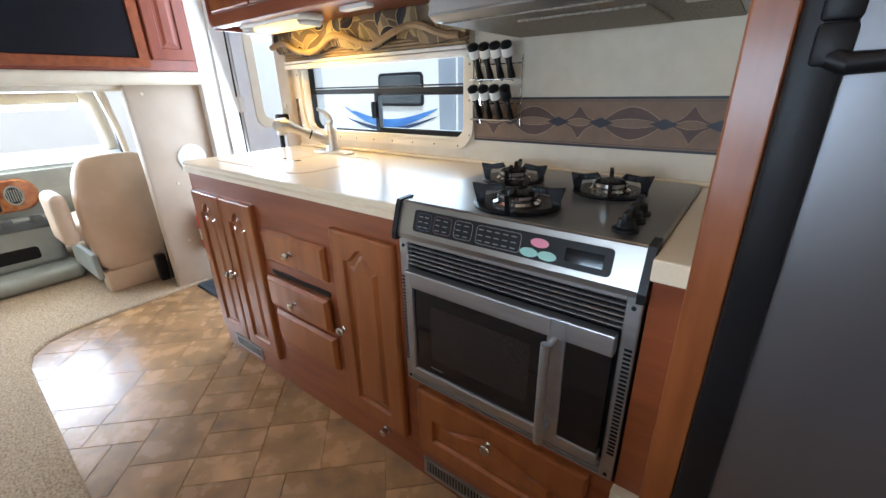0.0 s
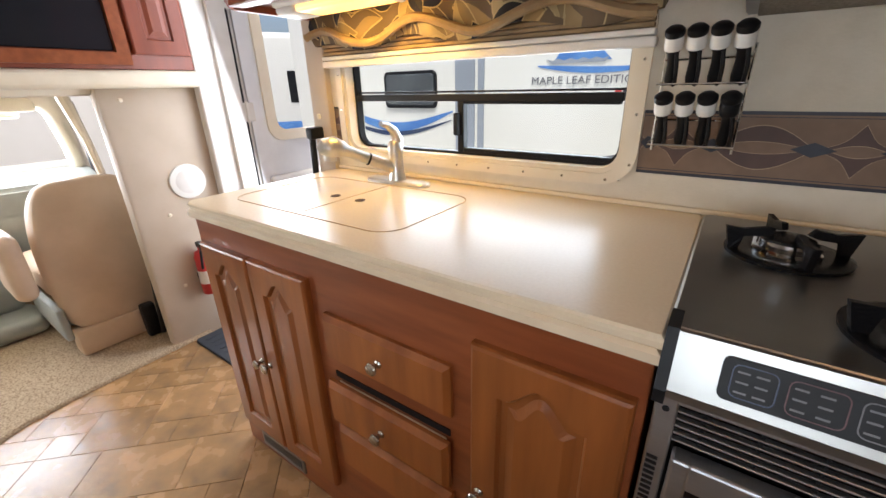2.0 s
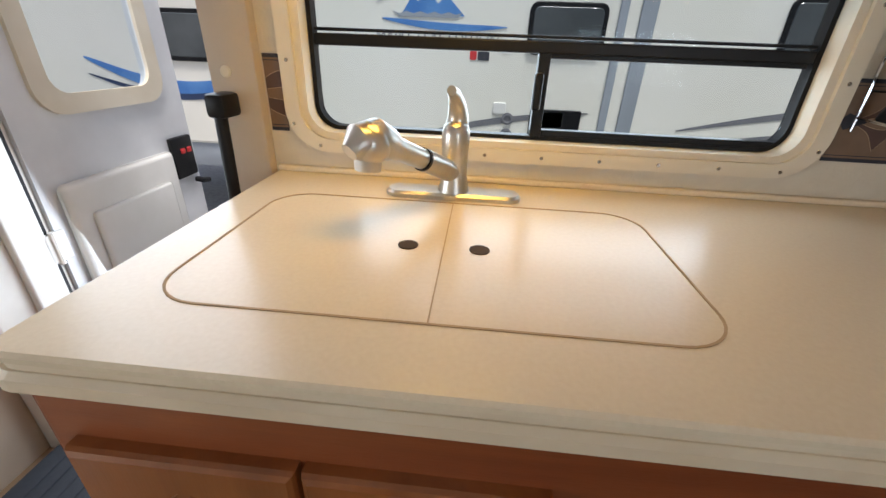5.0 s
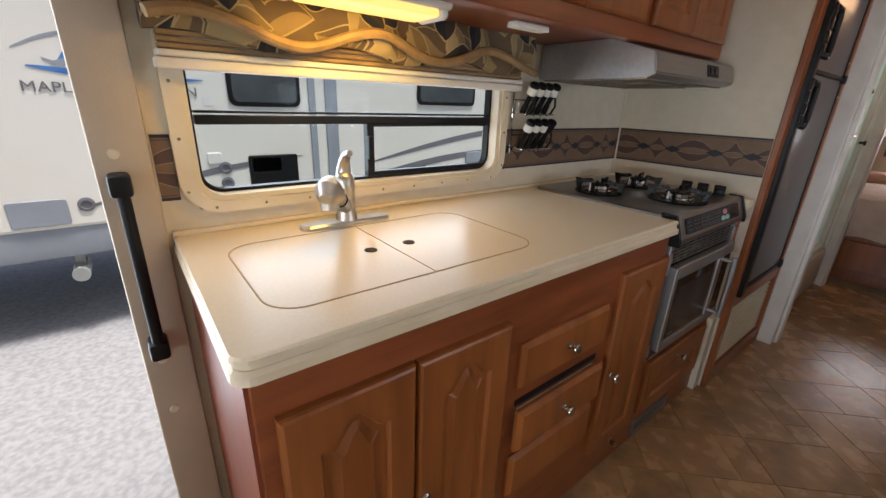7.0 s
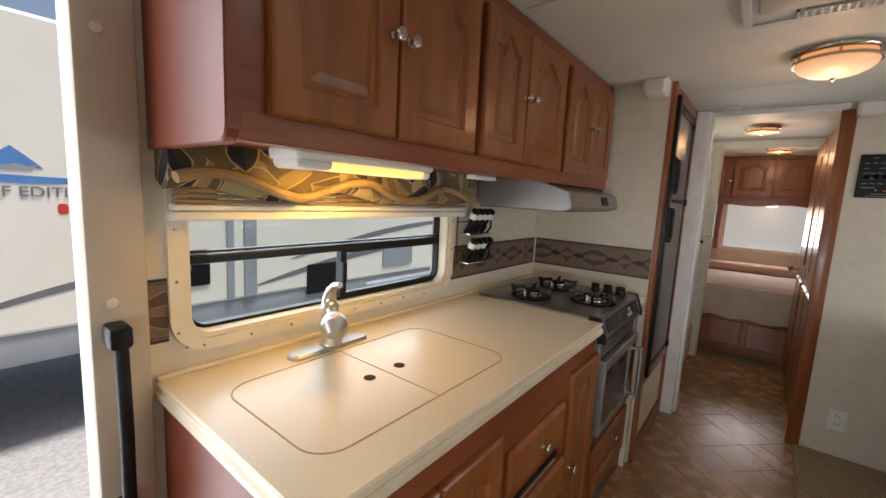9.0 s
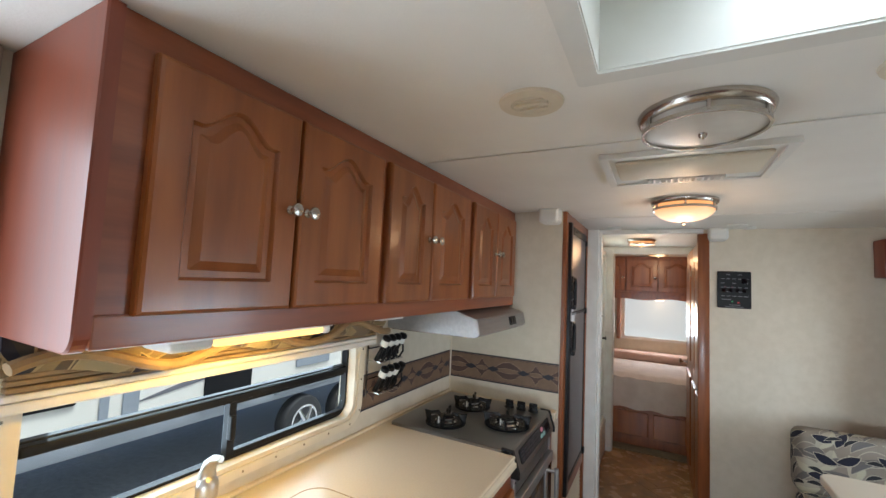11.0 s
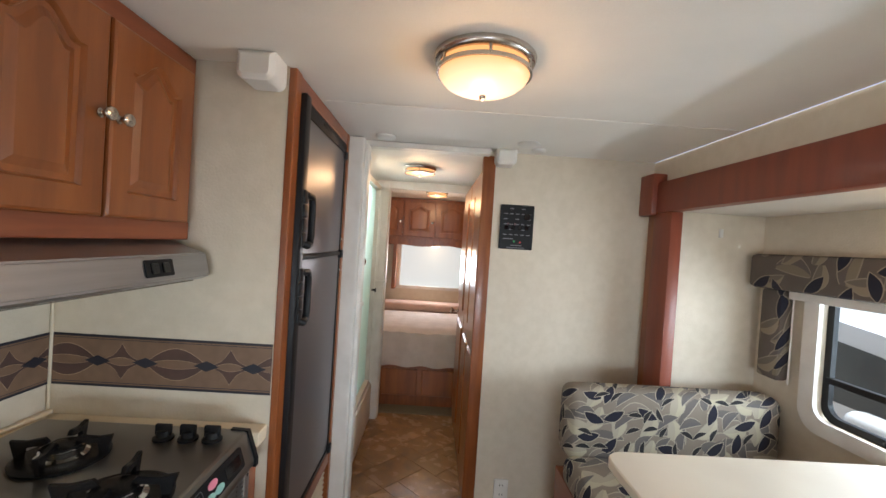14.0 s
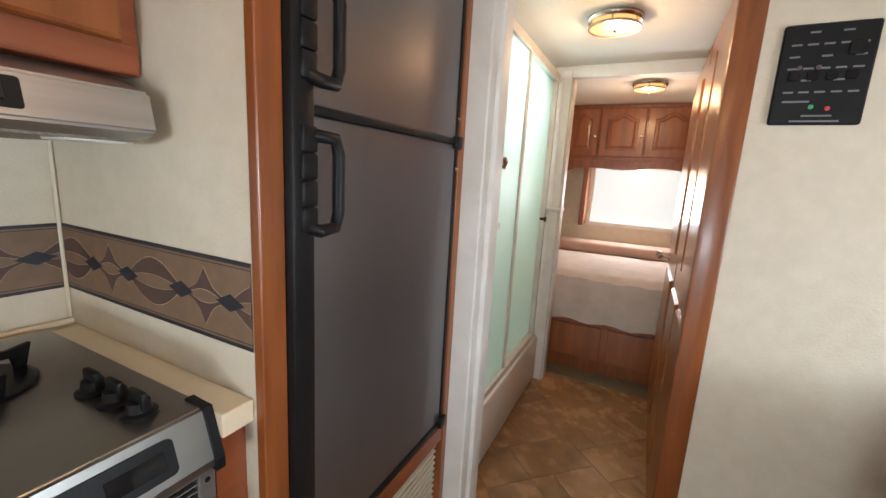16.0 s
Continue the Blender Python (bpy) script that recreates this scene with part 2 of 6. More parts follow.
BORDER_MAUVE = material("border_mauve", (0.092, 0.050, 0.039), 0.6, second=(0.076, 0.042, 0.034), scale=30, bump=0.1)
BORDER_LINE = material("border_pale_line", (0.42, 0.30, 0.19), 0.6, scale=30)
BORDER_DARK = material("border_black_blue", (0.016, 0.017, 0.028), 0.5, scale=30)
CREAMLEAF, GREYLEAF, TAUPELEAF, NAVYLEAF = (0.46, 0.42, 0.30), (0.14, 0.125, 0.115), (0.24, 0.205, 0.165), (0.012, 0.013, 0.026)
UPHOLSTERY = leaf_fabric("leaf_print_upholstery", (0.27, 0.23, 0.18), (
    (8.0, 0.62, 0.26, 0.5, 0.75, 0.0, GREYLEAF, TAUPELEAF), (8.5, 0.52, 0.24, -0.6, 0.8, 3.37, CREAMLEAF, (0.40, 0.355, 0.27)),
    (11.0, 0.55, 0.20, 0.7, 0.6, 7.13, (0.13, 0.12, 0.115), GREYLEAF), (9.0, 0.42, 0.17, -0.3, 0.72, 5.21, NAVYLEAF, NAVYLEAF),
    (14.0, 0.45, 0.13, 0.5, 0.45, 9.4, (0.02, 0.02, 0.022), (0.02, 0.02, 0.022))), (0.40, 0.36, 0.28), "y")
DRAPE = leaf_fabric("leaf_print_cornice", (0.13, 0.108, 0.09), (
    (7.0, 0.62, 0.24, 0.5, 0.7, 0.3, (0.20, 0.165, 0.12), (0.12, 0.10, 0.09)), (8.0, 0.52, 0.22, -0.6, 0.6, 3.37, (0.25, 0.21, 0.15), (0.15, 0.125, 0.10)),
    (8.0, 0.42, 0.17, -0.3, 0.75, 5.21, NAVYLEAF, NAVYLEAF)), (0.26, 0.22, 0.17), "x")
VALANCE = leaf_fabric("leaf_print_drape", (0.14, 0.10, 0.06), (
    (8.0, 0.66, 0.26, 0.5, 0.85, 0.3, (0.25, 0.18, 0.09), (0.11, 0.08, 0.05)), (9.0, 0.56, 0.24, -0.6, 0.7, 3.37, (0.32, 0.25, 0.13), (0.20, 0.145, 0.075)),
    (9.0, 0.45, 0.20, -0.3, 0.85, 5.21, NAVYLEAF, (0.03, 0.026, 0.022))), (0.36, 0.28, 0.15), "x")
ROPE = material("gold_drape_band", (0.30, 0.20, 0.10), 0.7, second=(0.22, 0.145, 0.07), scale=20, bump=0.2, bump_scale=300)
BEDSPREAD = material("quilted_bedspread", (0.56, 0.48, 0.43), 0.95, second=(0.48, 0.40, 0.35), scale=9, bump=0.6, bump_scale=45)
# the blind emits its own light to stand for daylight behind it
BLIND = glowing("blind_daylight_glow", (0.90, 0.95, 0.93), 0.42)
FROST = material("frosted_shower_glass", (0.72, 0.82, 0.78), 0.35, second=(0.66, 0.77, 0.73), scale=3, bump=0.1)
_t = FROST.node_tree
_tl, _mx = _t.nodes.new("ShaderNodeBsdfTranslucent"), _t.nodes.new("ShaderNodeMixShader")
_tl.inputs[0].default_value, _mx.inputs[0].default_value = (0.80, 0.92, 0.88, 1), 0.72
_t.links.new(_t.nodes["Principled BSDF"].outputs[0], _mx.inputs[1])
_t.links.new(_tl.outputs[0], _mx.inputs[2])
_t.links.new(_mx.outputs[0], _t.nodes["Material Output"].inputs[0])
BEIGE = material("beige_cab_panel", (0.52, 0.44, 0.35), 0.6, second=(0.47, 0.39, 0.30), scale=6, bump=0.15, bump_scale=260)
SHADEGLASS = glowing("lit_amber_shade", (1.0, 0.66, 0.36), 1.1)
LAMPGLASS = glowing("lit_alabaster_glass", (1.0, 0.54, 0.25), 1.0)
_t = LAMPGLASS.node_tree
_g, _sx, _mr, _cr = (_t.nodes.new("ShaderNode" + k) for k in ("NewGeometry", "SeparateXYZ", "MapRange", "ValToRGB"))
_t.links.new(_g.outputs["Position"], _sx.inputs[0])
_t.links.new(_sx.outputs[2], _mr.inputs[0])
_mr.inputs[1].default_value, _mr.inputs[2].default_value = 1.885, 1.835
_cr.color_ramp.elements[0].color, _cr.color_ramp.elements[1].color = (0.85, 0.36, 0.12, 1), (1.0, 0.80, 0.52, 1)
_t.links.new(_mr.outputs[0], _cr.inputs[0])
_t.links.new(_cr.outputs[0], _t.nodes["Principled BSDF"].inputs["Emission Color"])
LAMPOFF = material("alabaster_glass", (0.66, 0.63, 0.57), 0.3, scale=9, second=(0.55, 0.52, 0.46), bump=0.0)
TUBE = glowing("lit_lamp_diffuser", (1.0, 0.60, 0.17), 1.7)
PANE = glass("window_pane", (0.90, 0.94, 0.95))
FARGLASS = material("grey_tinted_window", (0.075, 0.085, 0.09), 0.12, scale=2, second=(0.05, 0.058, 0.062), bump=0.0)
OVENWINDOW = material("perforated_oven_window", (0.022, 0.018, 0.018), 0.25, scale=300, second=(0.010, 0.009, 0.009), bump=0.0)
TV = material("tv_screen", (0.012, 0.014, 0.018), 0.12, scale=3, bump=0.0)
TABLETOP = material("cream_laminate_table", (0.72, 0.66, 0.55), 0.32, second=(0.68, 0.61, 0.50), scale=4, bump=0.02, wear=0.06)
FOLIAGE = material("far_foliage", (0.06, 0.09, 0.04), 0.9, second=(0.02, 0.035, 0.015), scale=6, bump=0.5)
RUBBER = material("tyre_rubber", (0.03, 0.03, 0.03), 0.8, scale=20)
CARPAINT = material("white_car_paint", (0.80, 0.81, 0.82), 0.25, 0.0, scale=2, bump=0.0, coat=0.6)
# brown filter mesh; also serves as painted shade beneath the range hood
HOODGREASE_SHADE = material("hood_filter_mesh_shade", (0.16, 0.13, 0.10), 0.6, 0.6, second=(0.30, 0.27, 0.22), scale=160, bump=0.6, bump_scale=160)


for _m in (BLACK, IRON, TV):
    _m.node_tree.nodes["Principled BSDF"].inputs["Specular IOR Level"].default_value = 0.22


# ---------- mesh tools ----------
def add_box(bm, x0, x1, y0, y1, z0, z1, bevel=0.0, seg=2):
    r = bmesh.ops.create_cube(bm, size=1.0)
    vs = r["verts"]
    for v in vs:
        v.co = ((x0 + x1) / 2 + v.co.x * (x1 - x0), (y0 + y1) / 2 + v.co.y * (y1 - y0), (z0 + z1) / 2 + v.co.z * (z1 - z0))
    if bevel:
        es = list({e for v in vs for e in v.link_edges})
        bmesh.ops.bevel(bm, geom=es, offset=bevel, segments=seg, affect="EDGES", profile=0.5)
    return bm


def add_tube(bm, pts, r, seg=10, cap=True):
    """A round bar through the points; r is one radius or one for each point."""
    pts = [Vector(p) for p in pts]
    rs = r if isinstance(r, (list, tuple)) else [r] * len(pts)
    rings, up = [], None
    for i, p in enumerate(pts):
        d = (pts[min(i + 1, len(pts) - 1)] - pts[max(i - 1, 0)]).normalized()
        if up is None:
            up = d.orthogonal().normalized()
        else:
            up = (up - d * up.dot(d)).normalized()
        side = d.cross(up)
        rings.append([bm.verts.new(p + rs[i] * (math.cos(a) * up + math.sin(a) * side)) for a in (2 * math.pi * k / seg for k in range(seg))])
    for a, b in zip(rings, rings[1:]):
        for k in range(seg):
            bm.faces.new((a[k], a[(k + 1) % seg], b[(k + 1) % seg], b[k]))
    if cap:
        bm.faces.new(rings[0][::-1])
        bm.faces.new(rings[-1])
    return bm


def add_lathe(bm, profile, m=Matrix(), seg=24):
    """A turned shape: profile of (radius, height) about the z axis of m."""
    rings = []
    for r, h in profile:
        rings.append([bm.verts.new(m @ Vector((r * math.cos(a), r * math.sin(a), h))) for a in (2 * math.pi * k / seg for k in range(seg))])
    for a, b in zip(rings, rings[1:]):
        for k in range(seg):
            bm.faces.new((a[k], a[(k + 1) % seg], b[(k + 1) % seg], b[k]))
    bm.faces.new(rings[0][::-1])
    bm.faces.new(rings[-1])
    return bm


def add_prism(bm, outline, depth, m=Matrix(), bevel=0.0):
    """The outline (2D) raised by depth along m's z axis, its top edge chamfered."""
    n = len(outline)
    lo = [bm.verts.new(m @ Vector((x, y, 0))) for x, y in outline]
    hi = [bm.verts.new(m @ Vector((x, y, depth - bevel))) for x, y in outline]
    for k in range(n):
        bm.faces.new((lo[k], lo[(k + 1) % n], hi[(k + 1) % n], hi[k]))
    bm.faces.new(lo[::-1])
    if bevel:
        top = []
        way = 1 if sum(outline[k - 1][0] * p[1] - p[0] * outline[k - 1][1] for k, p in enumerate(outline)) > 0 else -1
        for k, (x, y) in enumerate(outline):
            ax, ay = outline[k - 1]
            bx, by = outline[(k + 1) % n]
            n1, n2 = Vector((y - ay, ax - x)).normalized(), Vector((by - y, x - bx)).normalized()
            nn = (n1 + n2)
            nn = nn.normalized() * (bevel / max(0.4, nn.length / 2)) if nn.length > 1e-4 else Vector((0, 0))
            nn = nn * way
            top.append(bm.verts.new(m @ Vector((x - nn.x, y - nn.y, depth))))
        for k in range(n):
            bm.faces.new((hi[k], hi[(k + 1) % n], top[(k + 1) % n], top[k]))
        bm.faces.new(top)
    else:
        bm.faces.new(hi)
    return bm


def rounded(x0, x1, y0, y1, r, n=6, corners=(1, 1, 1, 1)):
    """A rounded rectangle, counter-clockwise from the lower left."""
    out = []
    for (cx, cy, a0), on in zip(((x0 + r, y0 + r, 180), (x1 - r, y0 + r, 270), (x1 - r, y1 - r, 0), (x0 + r, y1 - r, 90)), corners):
        if not on:
            out.append((x0 if a0 in (180, 90) else x1, y0 if a0 in (180, 270) else y1))
            continue
        for k in range(n + 1):
            a = radians(a0 + 90 * k / n)
            out.append((cx + r * math.cos(a), cy + r * math.sin(a)))
    return out


def add_ring(bm, outer, inner, depth, m=Matrix()):
    """A flat frame between two outlines of as many points, raised along m's z axis."""
    n = len(outer)
    v = [[bm.verts.new(m @ Vector((x, y, h))) for x, y in o] for o in (outer, inner) for h in (0, depth)]
    ol, oh, il, ih = v
    for k in range(n):
        j = (k + 1) % n
        bm.faces.new((ol[k], ol[j], oh[j], oh[k]))
        bm.faces.new((ih[k], ih[j], il[j], il[k]))
        bm.faces.new((oh[k], oh[j], ih[j], ih[k]))
        bm.faces.new((il[k], il[j], ol[j], ol[k]))
    return bm


def mesh_of(name, bm, mat, smooth=False):
    bmesh.ops.recalc_face_normals(bm, faces=bm.faces)
    me = bpy.data.meshes.new(name)
    bm.to_mesh(me)
    bm.free()
    me.materials.append(mat)
    if smooth:
        for p in me.polygons:
            p.use_smooth = True
        me.set_sharp_from_angle(angle=radians(38))
    return me


def part(name, bm, mat, parent=None, smooth=False, label="", m=None):
    ob = new(name, mesh_of(name, bm, mat, smooth))
    if m is not None:
        ob.matrix_world = m
    if parent is not None:
        ob.parent = parent
    if label:
        tagged(ob, label)
    return ob


def box(name, x0, x1, y0, y1, z0, z1, mat, parent=None, bevel=0.0, label=""):
    return part(name, add_box(bmesh.new(), x0, x1, y0, y1, z0, z1, bevel), mat, parent, bevel > 0.004, label)


def thing(name, x, y, z, label, category, group="", kind=""):
    e = new(name)
    e.location = (x, y, z)
    return tagged(e, label, category, group, kind)


def hang(parent, *parts):
    """Parents parts that were built in world places, keeping them there."""
    for p in parts:
        p.parent = parent
        p.matrix_parent_inverse = Matrix.Translation(parent.location).inverted()


def struct(ob, label, category=""):
    return tagged(ob, label, category or "structure", "", "structure")


def faces_y(x, y, z):
    """A frame whose x is world x, whose y is world z and whose z looks to world -y."""
    return Matrix(((1, 0, 0, x), (0, 0, -1, y), (0, 1, 0, z), (0, 0, 0, 1)))


def faces_x(x, y, z):
    """A frame whose x is world -y, whose y is world z and whose z looks to world -x."""
    return Matrix(((0, 0, -1, x), (-1, 0, 0, y), (0, 1, 0, z), (0, 0, 0, 1)))


def faces_xp(x, y, z):
    """A frame whose x is world y, whose y is world z and whose z looks to world +x."""
    return Matrix(((0, 0, 1, x), (1, 0, 0, y), (0, 1, 0, z), (0, 0, 0, 1)))


# ---------- structure ----------
CEILZ, WY, EX = 1.925, 1.515, 1.565
struct(box("floor", -3.7, 4.5, -1.2, 1.62, -0.08, -0.006, GROUT), "brown vinyl floor base with dark tile joints", "floor")
bm = bmesh.new()
add_box(bm, -1.20, -1.125, WY, 1.60, -0.02, CEILZ)
add_box(bm, -0.135, 4.4, WY, 1.60, -0.02, CEILZ)
add_box(bm, -1.125, -0.135, WY, 1.60, -0.02, 0.955)
add_box(bm, -1.125, -0.135, WY, 1.60, 1.38, CEILZ)
struct(part("wall_kitchen", bm, WALL), "cream mottled vinyl kitchen wall with a window opening", "wall")
struct(box("wall_over_door", -2.10, -1.20, WY, 1.60, 1.80, CEILZ, CREAM), "cream wall strip over the entry door", "wall")
# ceiling with the hatch's hole
bm = bmesh.new()
for x0, x1, y0, y1 in ((-2.3, HX0, -0.64, 1.6), (HX1, 4.5, -0.64, 1.6), (HX0, HX1, HY1, 1.6), (HX0, HX1, -0.64, HY0)):
    add_box(bm, x0, x1, y0, y1, CEILZ, CEILZ + 0.10)
struct(part("ceiling", bm, CEIL), "white vinyl ceiling panel with a square hatch hole", "ceiling")
bm = bmesh.new()
for x in (-0.29, 0.98):
    add_box(bm, x - 0.012, x + 0.012, -0.62, 1.13 if x < 0 else 0.86, CEILZ - 0.004, CEILZ - 0.0005, 0.001, 1)
struct(part("trim_ceiling_seam", bm, CEIL), "thin white ceiling seam strip", "trim")
# partition beside the stove and the wall with the control panel
struct(box("wall_partition", 0.705, 0.745, 0.89, WY, 0.0, CEILZ, WALL), "cream mottled partition beside the stove", "wall")
struct(box("wall_panel", EX, EX + 0.05, -1.10, 0.205, 0.0, CEILZ, WALL), "cream mottled wall with a control panel", "wall")
# slide-out: back wall with window, end wall, ceiling, opposite wall further on
DY = -1.10
bm = bmesh.new()
add_box(bm, 1.10, 1.60, DY - 0.06, DY, 0.0, 1.72)
add_box(bm, -1.2, -0.10, DY - 0.06, DY, 0.0, 1.72)
add_box(bm, -0.10, 1.10, DY - 0.06, DY, 0.0, 0.85)
add_box(bm, -0.10, 1.10, DY - 0.06, DY, 1.42, 1.72)
struct(part("wall_slide_out", bm, WALL), "cream slide-out wall with a window opening", "wall")
struct(box("wall_slide_end", 1.40, 1.44, DY, -0.66, 0.0, 1.67, WALL), "cream end wall inside the slide-out", "wall")
struct(box("wall_slide_front", -1.2, -1.16, DY, -0.62, 0.0, 1.72, WALL), "cream front end wall of the slide-out", "wall")
struct(box("ceiling_slide_out", -1.2, 1.44, DY - 0.05, -0.67, 1.67, 1.72, CEIL), "white lowered ceiling of the slide-out", "ceiling")
struct(box("wall_driver_side", -3.7, -1.16, -0.70, -0.64, -0.02, 1.95, WALL), "cream wall behind the driver", "wall")
struct(box("wall_over_slide", -1.16, EX, -0.68, -0.645, 1.70, CEILZ, WALL), "cream wall strip above the slide-out fascia", "wall")
# slide-out wooden fascia
fas = thing("slide_out_fascia", 1.4, -0.62, 0.0, "cherry wood fascia framing the dinette slide-out", "trim", kind="structure")
hang(fas, box("beam", -1.16, 1.545, -0.655, -0.60, 1.660, 1.805, REDWOOD, bevel=0.006),
     box("pillar", 1.315, 1.46, -0.655, -0.60, 0.0, 1.659, REDWOOD, bevel=0.006),
     box("corner_cap", 1.44, 1.563, -0.645, -0.575, 1.65, 1.85, REDWOOD, bevel=0.008),
     box("return_panel", 1.46, 1.53, -0.645, -0.612, 0.0, 1.66, CHERRY, bevel=0.004))

# hall: fridge side, trim, shower, post, bedroom
struct(box("wall_hall_side", EX + 0.05, 2.98, 0.10, 0.16, 0.0, CEILZ, CHERRY), "cherry wood closet wall of the hall", "wall")
struct(box("wall_bath_end", 2.88, 2.93, 0.93, WY, 0.0, CEILZ, WALL), "cream wall at the end of the bath", "wall")
struct(box("wall_bedroom_north", 2.9, 4.4, 1.30, WY - 0.004, 0.0, CEILZ, WALL), "cream bedroom side wall", "wall")
struct(box("wall_bedroom_south", 2.98, 4.4, -0.66, -0.60, 0.0, CEILZ, WALL), "cream bedroom far side wall", "wall")
struct(box("wall_closet_end", 2.94, 2.98, -0.60, 0.16, 0.0, CEILZ, CHERRY), "cherry closet end", "wall")
BX = 4.30
bm = bmesh.new()
add_box(bm, BX, BX + 0.05, -0.6, 0.03, 0.0, CEILZ)
add_box(bm, BX, BX + 0.05, 0.83, 1.5, 0.0, CEILZ)
add_box(bm, BX, BX + 0.05, 0.03, 0.83, 0.0, 0.92)
add_box(bm, BX, BX + 0.05, 0.03, 0.83, 1.42, CEILZ)
struct(part("wall_bedroom_back", bm, WALL), "cream bedroom back wall with a window", "wall")
bm = bmesh.new()
add_box(bm, 1.425, 1.50, 0.80, 0.88, 0.0, 1.92, 0.006)
add_box(bm, 1.475, 1.55, 0.785, 0.87, 0.0, 1.905, 0.006)
add_box(bm, 1.465, 1.56, 0.78, 0.875, 1.115, 1.135, 0.003)
struct(part("trim_doorway", bm, TRIMWHITE), "white fluted door trim beside the fridge", "trim")
bm = bmesh.new()
add_box(bm, 1.49, 1.55, 0.20, 0.88, 1.895, 1.922, 0.003)
struct(part("trim_doorway_head", bm, TRIMWHITE), "white trim over the hall opening", "trim")
bm = bmesh.new()
add_box(bm, 2.79, 2.87, 0.82, 0.93, 0.0, 1.92, 0.006)
add_box(bm, 2.77, 2.80, 0.83, 0.88, 0.0, 1.90, 0.004)
add_box(bm, 2.765, 2.875, 0.815, 0.935, 1.10, 1.12, 0.003)
struct(part("trim_bedroom_post", bm, TRIMWHITE), "white post beside the bedroom opening", "trim")
struct(box("trim_hall_crossbar", 2.78, 2.83, 0.16, 0.93, 1.86, 1.923, TRIMWHITE), "white ceiling strip at the bedroom opening", "trim")

# shower enclosure
sh = thing("shower_enclosure", 2.15, 0.9, 0.0, "white shower enclosure with tall frosted glass door", "shower")
hang(sh, box("pan", 1.60, 2.78, 0.875, 1.5, 0.0, 0.30, WHITE, bevel=0.02),
     box("pane", 1.66, 2.16, 0.905, 0.912, 0.33, 1.83, FROST), box("pane", 2.14, 2.72, 0.925, 0.932, 0.33, 1.83, FROST))
bm = bmesh.new()
for x in (1.645, 2.15, 2.725):
    add_box(bm, x - 0.014, x + 0.014, 0.895, 0.935, 0.31, 1.86, 0.003)
add_box(bm, 1.63, 2.74, 0.89, 0.94, 1.83, 1.87, 0.004)
add_box(bm, 1.63, 2.74, 0.89, 0.94, 0.30, 0.335, 0.004)
hang(sh, part("frame", bm, TRIMWHITE))
bm = bmesh.new()
add_lathe(bm, [(0.008, 0), (0.008, 0.02), (0.016, 0.026), (0.016, 0.034), (0.0, 0.036)], faces_y(2.62, 0.90, 1.06), 14)
hang(sh, part("knob", bm, BLACK, smooth=True))
bt = thing("bath_door", 1.63, 0.88, 0.0, "narrow cherry wood bath door edge standing open", "door")
bm = bmesh.new()
add_box(bm, 1.575, 1.625, 0.84, 0.895, 0.0, 1.88, 0.004)
hang(bt, part("panel", bm, CHERRY))
bm = bmesh.new()
add_lathe(bm, [(0.01, 0), (0.01, 0.02), (0.02, 0.03), (0.02, 0.045), (0.004, 0.052)], faces_y(1.605, 0.84, 1.33), 14)
hang(bt, part("knob", bm, NICKEL, smooth=True))

# bedroom door, folded back along the hall
bd = thing("bedroom_door", 2.3, 0.2, 0.0, "cherry wood panel door standing open along the hall", "door")
bm = bmesh.new()
add_box(bm, 1.60, 2.34, 0.175, 0.205, 0.01, 1.87, 0.003)
for x0, x1 in ((1.66, 1.95), (2.0, 2.29)):
    for z0, z1 in ((0.15, 0.85), (0.97, 1.75)):
        add_prism(bm, rounded(x0, x1, z0, z1, 0.01, 2)[::-1], 0.012, Matrix(((1, 0, 0, 0), (0, 0, 1, 0.205), (0, 1, 0, 0), (0, 0, 0, 1))), 0.008)
hang(bd, part("panel", bm, MAPLE))
bd2 = thing("closet_door", 2.66, 0.2, 0.0, "cherry wood closet door with a nickel knob", "door")
bm = bmesh.new()
add_box(bm, 2.37, 2.965, 0.175, 0.205, 0.01, 1.87, 0.003)
for z0, z1 in ((0.15, 0.85), (0.97, 1.75)):
    add_prism(bm, rounded(2.43, 2.86, z0, z1, 0.01, 2)[::-1], 0.012, Matrix(((1, 0, 0, 0), (0, 0, 1, 0.205), (0, 1, 0, 0), (0, 0, 0, 1))), 0.008)
hang(bd2, part("panel", bm, MAPLE))
bm = bmesh.new()
add_lathe(bm, [(0.024, 0), (0.024, 0.006), (0.009, 0.01), (0.009, 0.035), (0.024, 0.045), (0.026, 0.06), (0.01, 0.07)], Matrix(((1, 0, 0, 2.92), (0, 0, 1, 0.205), (0, -1, 0, 0.888), (0, 0, 0, 1))), 18)
hang(bd2, part("knob", bm, NICKEL, smooth=True))
jb = box("trim_jamb", 1.545, 1.60, 0.165, 0.228, 0.0, 1.90, CHERRY, bevel=0.006)
struct(jb, "cherry wood door jamb at the wall's corner", "trim")

# carpets
struct(part("carpet_dinette", add_prism(bmesh.new(), [(-2.05, -0.64)] + [(1.56, -0.64), (1.56, 0.195), (0.6, 0.21), (-0.6, 0.235), (-1.2, 0.25), (-1.72, 0.262), (-1.84, 0.29), (-1.92, 0.36), (-1.96, 0.46), (-1.98, 0.62), (-1.99, 0.9), (-2.0, 1.2), (-2.1, 1.2), (-2.1, -0.64)], 0.022, Matrix.Translation((0, 0, -0.008)), 0.008), CARPET), "beige cut-pile carpet along the seats", "carpet")
struct(box("carpet_bedroom", 2.90, 4.3, -0.6, 1.3, -0.005, 0.008, CARPET_DARK), "olive brown bedroom carpet", "carpet")
